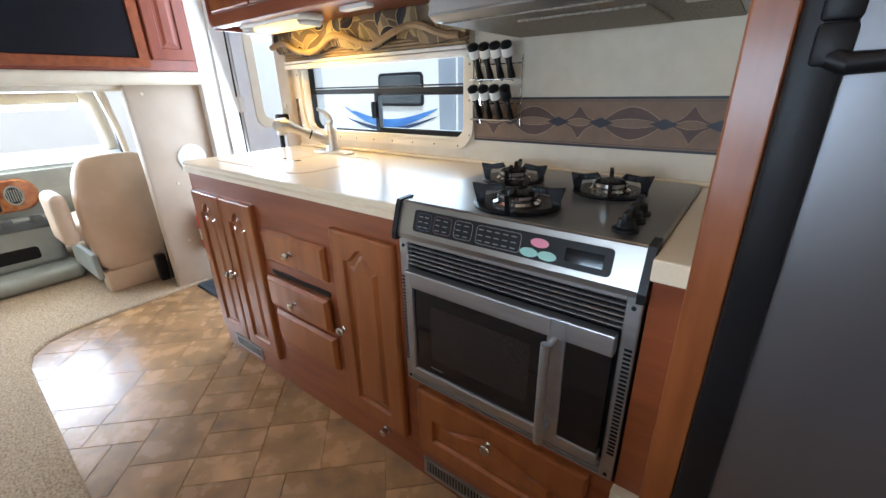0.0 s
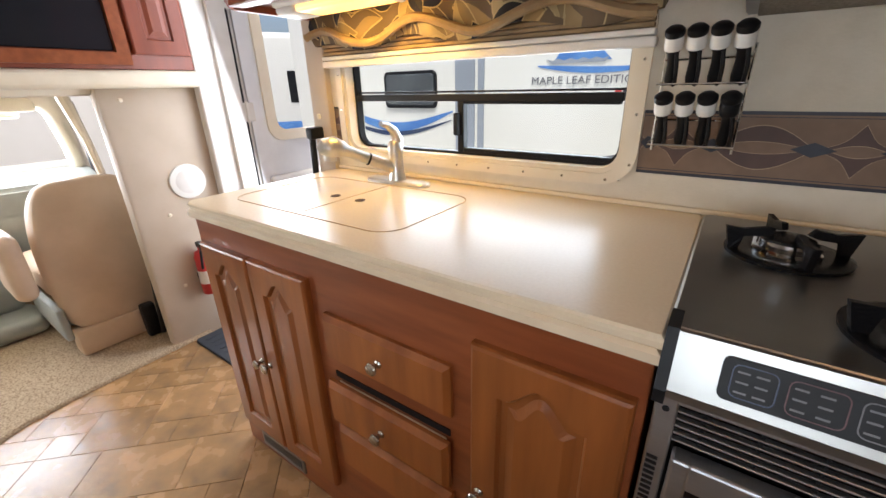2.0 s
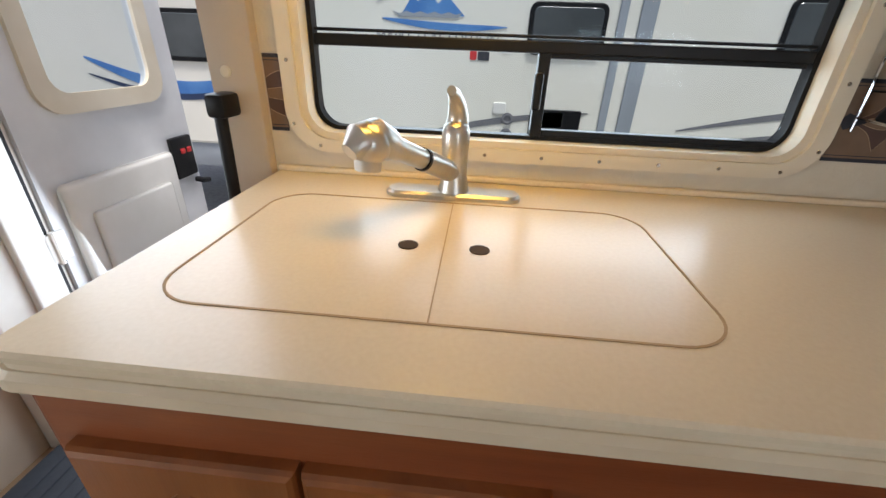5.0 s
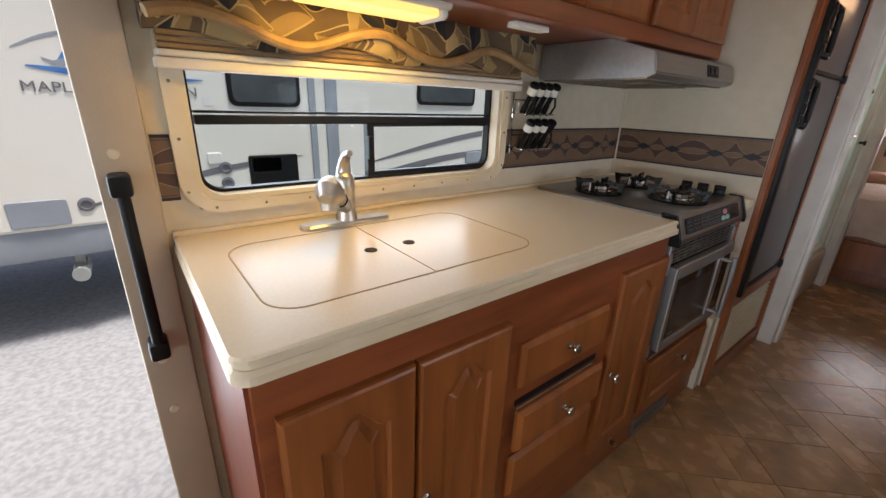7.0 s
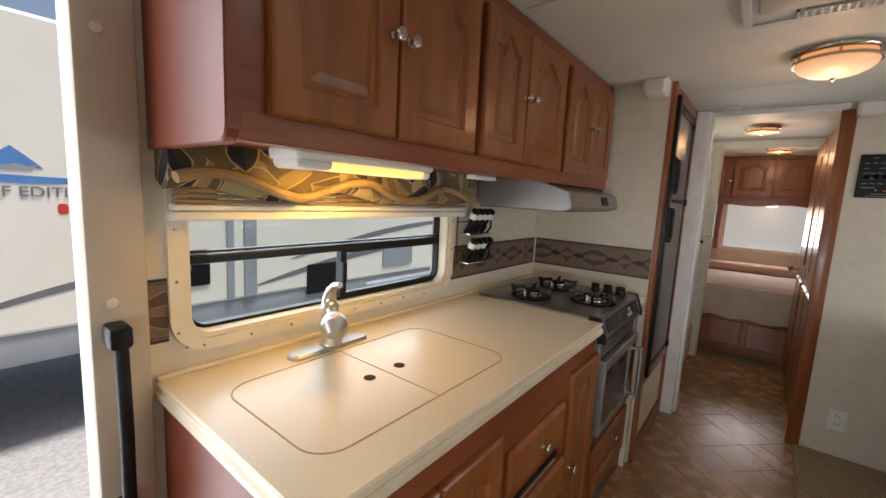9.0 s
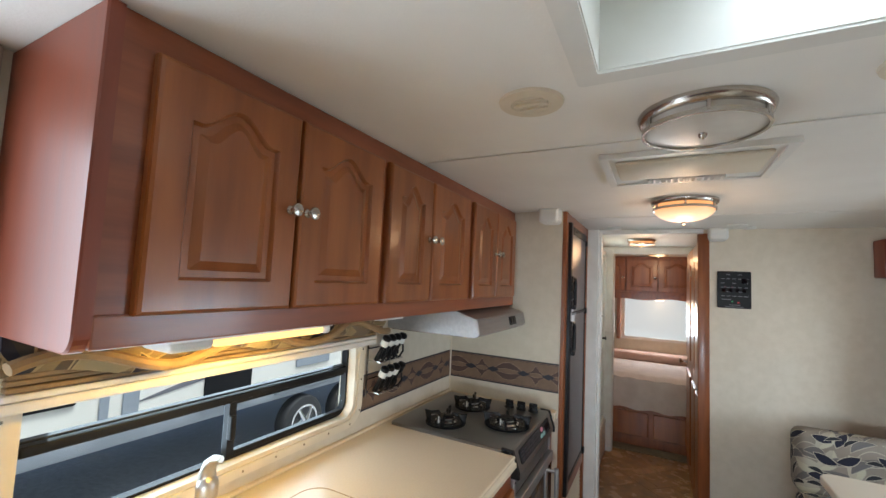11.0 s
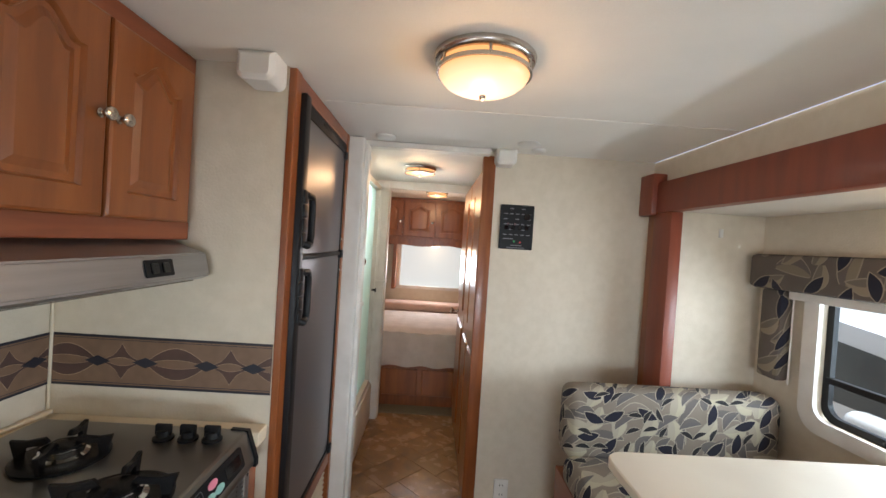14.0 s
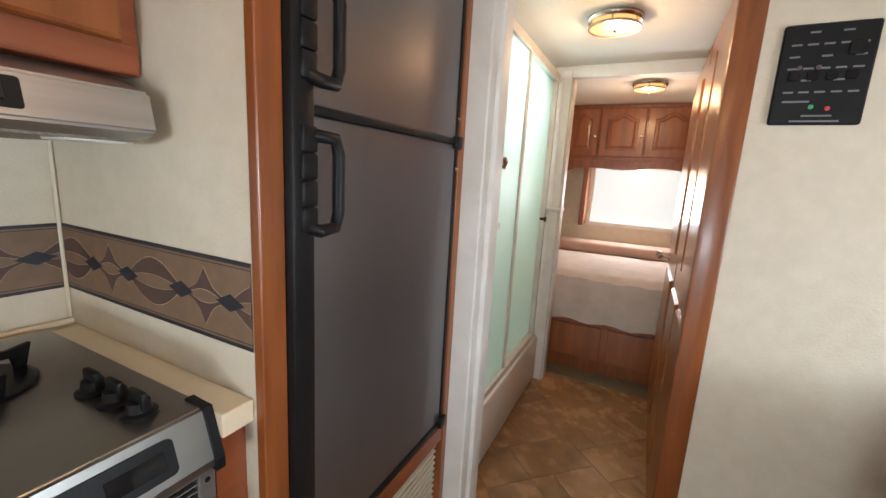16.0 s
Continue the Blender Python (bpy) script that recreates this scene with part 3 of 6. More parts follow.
struct(box("floor_cab", -3.7, -2.09, -0.64, 1.45, -0.05, 0.01, CARPET), "beige cab carpet", "carpet")
struct(box("floor_slide_out", -1.16, 1.40, DY, -0.64, -0.02, 0.06, CARPET), "carpeted slide-out floor", "floor")


# ---------- kitchen ----------
def arch(x0, x1, z0, z1, rise, n=14):
    """A panel outline whose top has shoulders and a raised curved middle."""
    w = x1 - x0
    pts = [(x0, z0), (x1, z0), (x1, z1 - rise)]
    for k in range(n + 1):
        u = k / n
        s = 0.5 - 0.5 * math.cos(2 * math.pi * u)
        pts.append((x1 - 0.1 * w - 0.8 * w * u, z1 - rise + rise * s ** 0.8))
    pts.append((x0, z1 - rise))
    return pts


def cab_door(name, x0, x1, z0, z1, y, mat=MAPLE, arched=True, knob=None, t=0.02, kmat=NICKEL):
    """A frame-and-panel door whose face lies at y and looks to -y; knob: (x, z)."""
    ob = None
    bm = bmesh.new()
    s = min(0.055, 0.26 * (x1 - x0))
    rise = 0.045 if arched else 0.0
    add_box(bm, x0 + 0.004, x1 - 0.004, y + 0.009, y + t, z0 + 0.004, z1 - 0.004)
    zt = z1 - s * (0.8 if arched else 1.0)
    inner = arch(x0 + s, x1 - s, z0 + s, zt, rise) if arched else [(x0 + s, z0 + s), (x1 - s, z0 + s), (x1 - s, zt), (x0 + s, zt)]

    def outer(d):
        p = [(x0 + d, z0 + d), (x1 - d, z0 + d), (x1 - d, z1 - d)] + [(q[0], z1 - d) for q in inner[3:-1]] + [(x0 + d, z1 - d)]
        return p

    def shrunk(d):
        mx, mz = (x0 + x1) / 2, (z0 + z1) / 2
        return [(mx + (px - mx) * (1 - 2 * d / (x1 - x0 - 2 * s)), mz + (pz - mz) * (1 - 2 * d / (z1 - z0 - 2 * s))) for px, pz in inner]

    loops = [(outer(0), y + t), (outer(0), y + 0.008), (outer(0.002), y + 0.003), (outer(0.007), y), (inner, y), (shrunk(0.003), y + 0.004), (shrunk(0.006), y + 0.010)]
    rings = [[bm.verts.new((px, py, pz)) for px, pz in pts] for pts, py in loops]
    for a, b in zip(rings, rings[1:]):
        for k in range(len(a)):
            bm.faces.new((a[k], a[(k + 1) % len(a)], b[(k + 1) % len(a)], b[k]))
    # raised field
    g = 0.012
    fx0, fx1, fz0, fz1 = x0 + s + g, x1 - s - g, z0 + s + g, z1 - s * (0.8 if arched else 1.0) - g
    field = arch(fx0, fx1, fz0, fz1, rise) if arched else [(fx0, fz0), (fx1, fz0), (fx1, fz1), (fx0, fz1)]
    cx, cz = (fx0 + fx1) / 2, (fz0 + fz1) / 2
    lo = [bm.verts.new((px, y + 0.011, pz)) for px, pz in field]
    b = 0.022
    kx, kz = 1 - 2 * b / (fx1 - fx0), 1 - 2 * b / (fz1 - fz0)
    hi = [bm.verts.new((cx + (px - cx) * kx, y + 0.003, cz + (pz - cz) * kz)) for px, pz in field]
    for k in range(len(field)):
        j = (k + 1) % len(field)
        bm.faces.new((lo[k], lo[j], hi[j], hi[k]))
    bm.faces.new(hi)
    d = part("door", bm, mat)
    out = [d]
    if knob:
        out.append(cab_knob(knob[0], y, knob[1], kmat))
    return out


def cab_knob(x, y, z, mat=NICKEL):
    bm = bmesh.new()
    add_lathe(bm, [(0.0095, 0), (0.0095, 0.002), (0.005, 0.006), (0.005, 0.012), (0.012, 0.018), (0.0145, 0.022), (0.013, 0.026), (0.006, 0.0285)], faces_y(x, y, z), 18)
    return part("knob", bm, mat, smooth=True)


def slab_front(x0, x1, z0, z1, y, t=0.02, mat=MAPLE):
    """A drawer front with a wide ogee-like chamfer."""
    bm = bmesh.new()
    add_prism(bm, [(x0, z0), (x1, z0), (x1, z1), (x0, z1)], t, faces_y(0, y + t, 0), 0.011)
    return part("drawer_front", bm, mat)


FY = 0.921   # face of the carcass; doors stand 2 cm proud
base = thing("kitchen_base_cabinet", -0.5, 1.2, 0.0, "cherry wood kitchen base cabinet with panelled doors and drawers", "cabinet")
bm = bmesh.new()
add_box(bm, -1.172, 0.058, FY, 1.512, 0.0, 0.862, 0.003)
hang(base, part("body", bm, CHERRY_X))
bm = bmesh.new()
add_box(bm, -1.178, -1.170, FY + 0.004, 1.505, 0.0, 0.862)
hang(base, part("side_panel", bm, REDWOOD))
bm = bmesh.new()
add_box(bm, 0.052, 0.706, FY + 0.0, 1.512, 0.0, 0.372)
add_box(bm, 0.650, 0.706, FY + 0.0, 0.99, 0.372, 0.862)
hang(base, part("body", bm, CHERRY_X))
hang(base, *cab_door("door", -1.145, -0.909, 0.115, 0.785, FY - 0.02, knob=(-0.925, 0.455)))
hang(base, *cab_door("door", -0.903, -0.665, 0.115, 0.785, FY - 0.02, knob=(-0.885, 0.455)))
hang(base, slab_front(-0.618, -0.262, 0.590, 0.712, FY - 0.02), cab_knob(-0.44, FY - 0.02, 0.650))
hang(base, slab_front(-0.618, -0.262, 0.408, 0.530, FY - 0.032), cab_knob(-0.44, FY - 0.032, 0.465))
hang(base, box("drawer_box", -0.60, -0.28, FY - 0.013, FY + 0.01, 0.42, 0.52, CREAM))
hang(base, slab_front(-0.618, -0.262, 0.245, 0.378, FY - 0.02))
# black strip painted as the narrow shadow above the pulled-out drawer
hang(base, box("drawer_gap_shade", -0.61, -0.27, FY - 0.003, FY + 0.01, 0.532, 0.548, BLACK))
hang(base, *cab_door("door", -0.215, 0.047, 0.135, 0.788, FY - 0.02, knob=(-0.192, 0.45)))
bm = bmesh.new()
add_lathe(bm, [(0.014, 0), (0.014, 0.004), (0.009, 0.006), (0.009, 0.02), (0.012, 0.024), (0.003, 0.03)], faces_y(-0.055, FY, 0.095), 16)
hang(base, part("catch", bm, CHROME, smooth=True))
d = cab_door("door", 0.105, 0.60, 0.135, 0.362, FY - 0.02, knob=(0.352, 0.305))
d[0].name = "drawer_front"
hang(base, *d)


def register(x0, x1, z0, z1):
    e = thing("floor_register", (x0 + x1) / 2, FY, z0, "grey metal heat register in the cabinet base", "vent", "registers in the base")
    bm = bmesh.new()
    add_ring(bm, [(x0, z0), (x1, z0), (x1, z1), (x0, z1)], [(x0 + 0.012, z0 + 0.01), (x1 - 0.012, z0 + 0.01), (x1 - 0.012, z1 - 0.01), (x0 + 0.012, z1 - 0.01)], 0.006, faces_y(0, FY, 0))
    k = int((x1 - x0 - 0.024) / 0.011)
    for i in range(k):
        x = x0 + 0.016 + i * 0.011
        add_box(bm, x, x + 0.004, FY - 0.005, FY - 0.001, z0 + 0.01, z1 - 0.01)
    hang(e, part("grille", bm, STEEL), box("back", x0 + 0.01, x1 - 0.01, FY - 0.0015, FY + 0.002, z0 + 0.008, z1 - 0.008, BLACK))


register(-1.075, -0.845, 0.028, 0.088)
register(0.11, 0.40, 0.02, 0.085)

# countertop
ct = thing("countertop", -0.5, 1.2, 0.862, "cream speckled solid-surface countertop with pale ribbed edge", "countertop")
bm = bmesh.new()
top = rounded(-1.190, 0.062, 0.908, 1.513, 0.03, 5, (1, 0, 0, 0))
add_prism(bm, top, 0.010, Matrix.Translation((0, 0, 0.890)), 0.004)
hang(ct, part("top", bm, COUNTER))
bm = bmesh.new()
add_prism(bm, rounded(-1.187, 0.062, 0.911, 1.513, 0.03, 5, (1, 0, 0, 0)), 0.012, Matrix.Translation((0, 0, 0.879)), 0.003)
add_prism(bm, rounded(-1.192, 0.062, 0.903, 1.513, 0.03, 5, (1, 0, 0, 0)), 0.020, Matrix.Translation((0, 0, 0.860)), 0.006)
hang(ct, part("edge", bm, COUNTER_EDGE))
bm = bmesh.new()
add_box(bm, 0.05, 0.704, 1.475, 1.513, 0.86, 0.900, 0.003)
add_box(bm, 0.648, 0.704, 0.895, 1.49, 0.86, 0.900, 0.003)
hang(ct, part("top", bm, COUNTER))
bm = bmesh.new()
add_box(bm, -1.19, 0.704, 1.497, 1.5135, 0.90, 0.912, 0.004)
hang(ct, part("caulk_bead", bm, COUNTER))
# sink cover: two inset boards in a routed outline
cov = thing("sink_cover", -0.8, 1.17, 0.899, "two-piece cream sink cover flush in the counter with finger holes", "sink cover")
OUT = rounded(-1.113, -0.479, 1.002, 1.365, 0.065, 8)
bm = bmesh.new()
add_ring(bm, OUT, rounded(-1.110, -0.482, 1.005, 1.362, 0.062, 8), 0.0012, Matrix.Translation((0, 0, 0.8999)))
hang(cov, part("joint", bm, GROOVE))
bm = bmesh.new()
add_box(bm, -0.797, -0.7955, 1.005, 1.362, 0.8997, 0.9010)
hang(cov, part("joint", bm, GROOVE))
for x in (-0.847, -0.746):
    bm = bmesh.new()
    add_lathe(bm, [(0.0145, 0), (0.0145, 0.0012), (0.013, 0.0013)], Matrix.Translation((x, 1.181, 0.900)), 24)
    hang(cov, part("finger_hole", bm, HOLE))

# faucet
fc = thing("faucet", -0.8, 1.405, 0.90, "satin nickel pull-out kitchen faucet with side spout", "faucet")
bm = bmesh.new()
add_prism(bm, rounded(-0.927, -0.673, 1.377, 1.433, 0.027, 7), 0.012, Matrix.Translation((0, 0, 0.90)), 0.005)
hang(fc, part("base_plate", bm, SATIN, smooth=True))
bm = bmesh.new()
add_lathe(bm, [(0.029, 0.0), (0.027, 0.012), (0.0235, 0.03), (0.0235, 0.075), (0.025, 0.08), (0.025, 0.105), (0.022, 0.118), (0.012, 0.127), (0.0, 0.13)], Matrix.Translation((-0.80, 1.405, 0.912)), 24)
hang(fc, part("column", bm, SATIN, smooth=True))
bm = bmesh.new()
add_tube(bm, [(-0.80, 1.41, 1.02), (-0.798, 1.412, 1.042), (-0.80, 1.402, 1.066), (-0.804, 1.38, 1.084), (-0.807, 1.352, 1.092)], [0.022, 0.0195, 0.015, 0.011, 0.008], 14)
hang(fc, part("lever", bm, SATIN, smooth=True))
bm = bmesh.new()
d0, d1 = Vector((-0.80, 1.405, 0.945)), Vector((-0.905, 1.245, 1.032))
add_tube(bm, [d0, d0.lerp(d1, 0.45)], [0.020, 0.019], 16)
add_tube(bm, [d0.lerp(d1, 0.47), d0.lerp(d1, 0.8), d0.lerp(d1, 0.88), d1, d1 + Vector((-0.018, -0.022, -0.002)), d1 + Vector((-0.028, -0.036, -0.012))], [0.017, 0.018, 0.025, 0.030, 0.027, 0.013], 18)
add_tube(bm, [d1 + Vector((-0.008, -0.01, -0.012)), d1 + Vector((-0.01, -0.012, -0.042))], [0.022, 0.019], 18)
for v in bmesh.ops.create_uvsphere(bm, u_segments=24, v_segments=14, radius=0.0315)["verts"]:
    v.co = d1 + Vector((-0.006, -0.008, -0.004)) + v.co
hang(fc, part("spout", bm, SATIN, smooth=True))
bm = bmesh.new()
add_tube(bm, [d0.lerp(d1, 0.445), d0.lerp(d1, 0.475)], 0.0195, 16)
hang(fc, part("spout_ring", bm, BLACK))

# ---- window over the counter ----
win = thing("window_1", -0.63, 1.54, 0.95, "horizontal window with cream rounded frame and black sliding sash", "window", kind="structure")
bm = bmesh.new()
o, i1, i2 = (rounded(*a, n=8) for a in ((-1.158, -0.102, 0.945, 1.40, 0.085), (-1.128, -0.132, 0.972, 1.38, 0.06), (-1.112, -0.148, 0.985, 1.37, 0.05)))
add_ring(bm, o, i1, 0.014, faces_y(0, WY + 0.002, 0))
add_ring(bm, i1, i2, 0.045, faces_y(0, 1.556, 0))
hang(win, part("frame", bm, CREAM))
bm = bmesh.new()
i3 = rounded(-1.103, -0.157, 0.993, 1.364, 0.045, 8)
add_ring(bm, i2, i3, 0.026, faces_y(0, 1.575, 0))
add_box(bm, -1.10, -0.16, 1.545, 1.575, 1.148, 1.170, 0.003)
add_box(bm, -1.10, -0.16, 1.552, 1.575, 1.174, 1.180, 0.002)
add_box(bm, -0.655, -0.632, 1.548, 1.575, 0.99, 1.16, 0.002)
add_box(bm, -0.66, -0.643, 1.528, 1.55, 1.045, 1.115, 0.005)
add_box(bm, -0.632, -0.166, 1.550, 1.572, 1.14, 1.16, 0.002)
add_box(bm, -0.632, -0.166, 1.550, 1.572, 0.992, 1.006, 0.002)
hang(win, part("sash", bm, BLACK))
gl = box("pane", -1.10, -0.16, 1.566, 1.569, 0.99, 1.37, PANE)
gl.visible_shadow = False
hang(win, gl)
bm = bmesh.new()
for k in range(9):
    x = -1.09 + 0.115 * k
    add_lathe(bm, [(0.004, 0), (0.003, 0.0015)], faces_y(x, WY - 0.012, 0.958), 8)
for z in (1.0, 1.12, 1.24):
    for x in (-1.143, -0.117):
        add_lathe(bm, [(0.004, 0), (0.003, 0.0015)], faces_y(x, WY - 0.012, z), 8)
hang(win, part("screws", bm, NICKEL))

# blind rail and valance
bl = thing("pleated_blind", -0.63, 1.46, 1.26, "raised pleated blind with a cream bottom rail", "blind")
bm = bmesh.new()
add_box(bm, -1.165, -0.092, 1.455, 1.490, 1.262, 1.283, 0.005)
add_box(bm, -1.160, -0.095, 1.452, 1.485, 1.285, 1.298, 0.004)
hang(bl, part("rail", bm, TRIMWHITE))
bm = bmesh.new()
for k in range(5):
    add_box(bm, -1.155, -0.10, 1.455 + 0.004 * (k % 2), 1.480, 1.300 + 0.012 * k, 1.310 + 0.012 * k, 0.002, 1)
hang(bl, part("pleats", bm, ROPE))
va = thing("window_valance", -0.63, 1.42, 1.3, "dark leaf-print fabric window valance with a gold wavy band", "valance")
bm = bmesh.new()
n = 60
rows = []
for k in range(n + 1):
    u = k / n
    x = -1.175 + 1.09 * u
    wob = 0.010 * math.sin(u * 25) + 0.006 * math.sin(u * 61 + 1)
    low = 1.322 + 0.014 * math.sin(u * 19 + 0.6)
    rows.append([bm.verts.new((x, y + wob, z)) for y, z in ((1.44, low), (1.425, low + 0.02), (1.42, 1.39), (1.43, 1.43), (1.50, 1.43), (1.50, low + 0.02), (1.46, low))])
for a, b in zip(rows, rows[1:]):
    for k in range(7):
        bm.faces.new((a[k], a[(k + 1) % 7], b[(k + 1) % 7], b[k]))
bm.faces.new(rows[0]), bm.faces.new(rows[-1][::-1])
hang(va, part("cloth", bm, VALANCE, smooth=True))
bm = bmesh.new()
add_tube(bm, [(-1.17 + 1.08 * k / 80, 1.405 + 0.010 * math.sin(k / 80 * 25), 1.345 + 0.024 * math.sin(k / 80 * 17 + 0.4)) for k in range(81)], 0.0125, 8)
hang(va, part("band", bm, ROPE, smooth=True))

# upper cabinets
UY, UZ = 1.150, 1.415
up = thing("upper_cabinet", -0.2, 1.3, UZ, "cherry wood wall cabinet with six arched panel doors", "cabinet")
bm = bmesh.new()
add_box(bm, -1.165, 0.702, UY, 1.513, UZ + 0.015, CEILZ - 0.003, 0.002)
add_box(bm, -1.165, 0.702, UY - 0.004, UY + 0.04, UZ, UZ + 0.05, 0.004)
hang(up, part("body", bm, CHERRY_X))
bm = bmesh.new()
add_prism(bm, rounded(-1.513, -UY + 0.004, UZ - 0.005, CEILZ - 0.002, 0.03, 6, (0, 1, 0, 0)), 0.022, Matrix(((0, 0, -1, -1.163), (-1, 0, 0, 0), (0, 1, 0, 0), (0, 0, 0, 1))), 0.003)
hang(up, part("end_panel", bm, REDWOOD))
for x0, x1, kx in ((-1.118, -0.832, -0.852), (-0.825, -0.528, -0.805), (-0.497, -0.245, -0.265), (-0.238, 0.066, -0.218), (0.118, 0.385, 0.365), (0.392, 0.672, 0.412)):
    hang(up, *cab_door("door", x0, x1, 1.462, 1.872, UY - 0.02, knob=(kx, 1.668)))

# under-cabinet lamp
ul = thing("under_cabinet_lamp", -0.75, 1.33, 1.39, "white under-cabinet lamp with a lit yellow diffuser", "lamp")
bm = bmesh.new()
add_box(bm, -1.035, -0.625, 1.192, 1.304, 1.402, 1.430, 0.010, 3)
for x0, x1 in ((-1.03, -0.945), (-0.655, -0.63)):
    add_box(bm, x0, x1, 1.198, 1.298, 1.384, 1.410, 0.012, 3)
hang(ul, part("housing", bm, WHITE, smooth=True))
bm = bmesh.new()
add_box(bm, -0.944, -0.656, 1.200, 1.296, 1.386, 1.408, 0.009, 3)
hang(ul, part("diffuser", bm, TUBE, smooth=True))
bm = bmesh.new()
add_prism(bm, rounded(-0.42, -0.29, 1.20, 1.235, 0.006, 3), 0.014, Matrix.Translation((0, 0, 1.401)), 0.004)
tagged(part("cabinet_sensor", bm, WHITE), "flat white plastic switch under the cabinet", "switch")
lamp("under_cabinet_light", "AREA", 2.3, (1.0, 0.58, 0.10), look((-0.80, 1.27, 1.378), (-0.80, 1.43, 1.10)), 0.26, 0.07)

# range hood
hd = thing("range_hood", 0.37, 1.25, 1.3, "stainless steel range hood with sloped front and control panel", "range hood")
HXa, HXb = 0.055, 0.678
prof = [(1.512, 1.428), (1.225, 1.427), (1.080, 1.382), (1.066, 1.322), (1.09, 1.310), (1.512, 1.310)]
bm = bmesh.new()
va_, vb_ = ([bm.verts.new((x, y, z)) for y, z in prof] for x in (HXa, HXb))
for k in range(6):
    bm.faces.new((va_[k], va_[(k + 1) % 6], vb_[(k + 1) % 6], vb_[k]))
bm.faces.new(va_), bm.faces.new(vb_[::-1])
bmesh.ops.bevel(bm, geom=list(bm.edges), offset=0.004, segments=2, affect="EDGES")
hang(hd, part("shell", bm, STEEL))
hang(hd, box("filter", 0.24, 0.52, 1.17, 1.44, 1.300, 1.310, HOODGREASE_SHADE, bevel=0.003), box("filter_rim", 0.22, 0.54, 1.15, 1.46, 1.306, 1.3115, STEEL))
# flat dark sheet in place of the shaded hollow under the hood
hang(hd, box("underside_shade", 0.075, 0.658, 1.10, 1.50, 1.3055, 1.3095, HOODGREASE_SHADE))
hang(hd, box("lamp_lens", 0.58, 0.66, 1.12, 1.2, 1.302, 1.311, WHITE, bevel=0.002))
fup = Vector((0, 0.014, 0.060)).normalized()
HF = Matrix(((1, 0, 0, 0), (0, fup.y, -fup.z, 1.066), (0, fup.z, fup.y, 1.322), (0, 0, 0, 1)))
bm = bmesh.new()
add_prism(bm, rounded(0.430, 0.525, 0.012, 0.052, 0.004, 3), 0.003, HF, 0.001)
hang(hd, part("controls", bm, BLACK))
for x in (0.446, 0.484):
    bm = bmesh.new()
    add_prism(bm, rounded(x, x + 0.024, 0.020, 0.044, 0.003, 2), 0.004, HF @ Matrix.Translation((0, 0, 0.003)), 0.0015)
    hang(hd, part("switch", bm, BLACKGLOSS))

# ---- range: cooktop and oven ----
rg = thing("range_oven", 0.36, 1.2, 0.37, "stainless steel gas cooktop over a microwave oven", "oven")
SX0, SX1 = 0.062, 0.648
bm = bmesh.new()
add_prism(bm, rounded(SX0, SX1, 0.925, 1.475, 0.02, 4, (0, 0, 1, 1)), 0.012, Matrix.Translation((0, 0, 0.898)), 0.004)
hang(rg, part("cooktop", bm, STEEL_DARK))
bm = bmesh.new()
sec = [(0.935, 0.910), (0.922, 0.907), (0.898, 0.834), (0.898, 0.822), (0.94, 0.822)]
va_, vb_ = ([bm.verts.new((x, y, z)) for y, z in sec] for x in (SX0 + 0.012, SX1 - 0.012))
for k in range(5):
    bm.faces.new((va_[k], va_[(k + 1) % 5], vb_[(k + 1) % 5], vb_[k]))
bm.faces.new(va_), bm.faces.new(vb_[::-1])
hang(rg, part("control_fascia", bm, STEEL_DARK))
for x in (SX0, SX1 - 0.014):
    bm = bmesh.new()
    va_, vb_ = ([bm.verts.new((q, y, z)) for y, z in ((0.965, 0.914), (0.918, 0.912), (0.892, 0.834), (0.892, 0.815), (0.95, 0.815))] for q in (x, x + 0.014))
    for k in range(5):
        bm.faces.new((va_[k], va_[(k + 1) % 5], vb_[(k + 1) % 5], vb_[k]))
    bm.faces.new(va_), bm.faces.new(vb_[::-1])
    hang(rg, part("end_cap", bm, BLACK))
# sloped control panel: a frame lying in the fascia's slope
sl = Vector((0, 0.922 - 0.898, 0.907 - 0.834)).normalized()
nrm = Vector((0, -sl.z, sl.y))
CP = Matrix(((1, 0, 0, 0), (0, sl.y, nrm.y, 0.898), (0, sl.z, nrm.z, 0.834), (0, 0, 0, 1)))
bm = bmesh.new()
add_prism(bm, rounded(0.125, 0.585, 0.012, 0.064, 0.008, 3), 0.003, CP)
hang(rg, part("control_panel", bm, BLACK))
gm = CP @ Matrix.Translation((0, 0, 0.003))
for x0, x1, mt in ((0.135, 0.178, NAVY), (0.186, 0.236, MAUVEINK), (0.244, 0.292, GREYINK), (0.302, 0.408, GREYINK)):
    bm = bmesh.new()
    add_ring(bm, rounded(x0, x1, 0.018, 0.058, 0.008, 3), rounded(x0 + 0.0012, x1 - 0.0012, 0.0192, 0.0568, 0.007, 3), 0.0008, gm)
    hang(rg, part("key_outline", bm, mt))
    bm = bmesh.new()
    nn = max(2, int((x1 - x0) / 0.021))
    for a in range(nn):
        for b in range(3):
            q = x0 + 0.005 + a * (x1 - x0 - 0.008) / nn
            add_prism(bm, [(q, 0.024 + 0.012 * b), (q + 0.012, 0.024 + 0.012 * b), (q + 0.012, 0.0262 + 0.012 * b), (q, 0.0262 + 0.012 * b)], 0.0006, gm)
    hang(rg, part("key_print", bm, GREYINK))
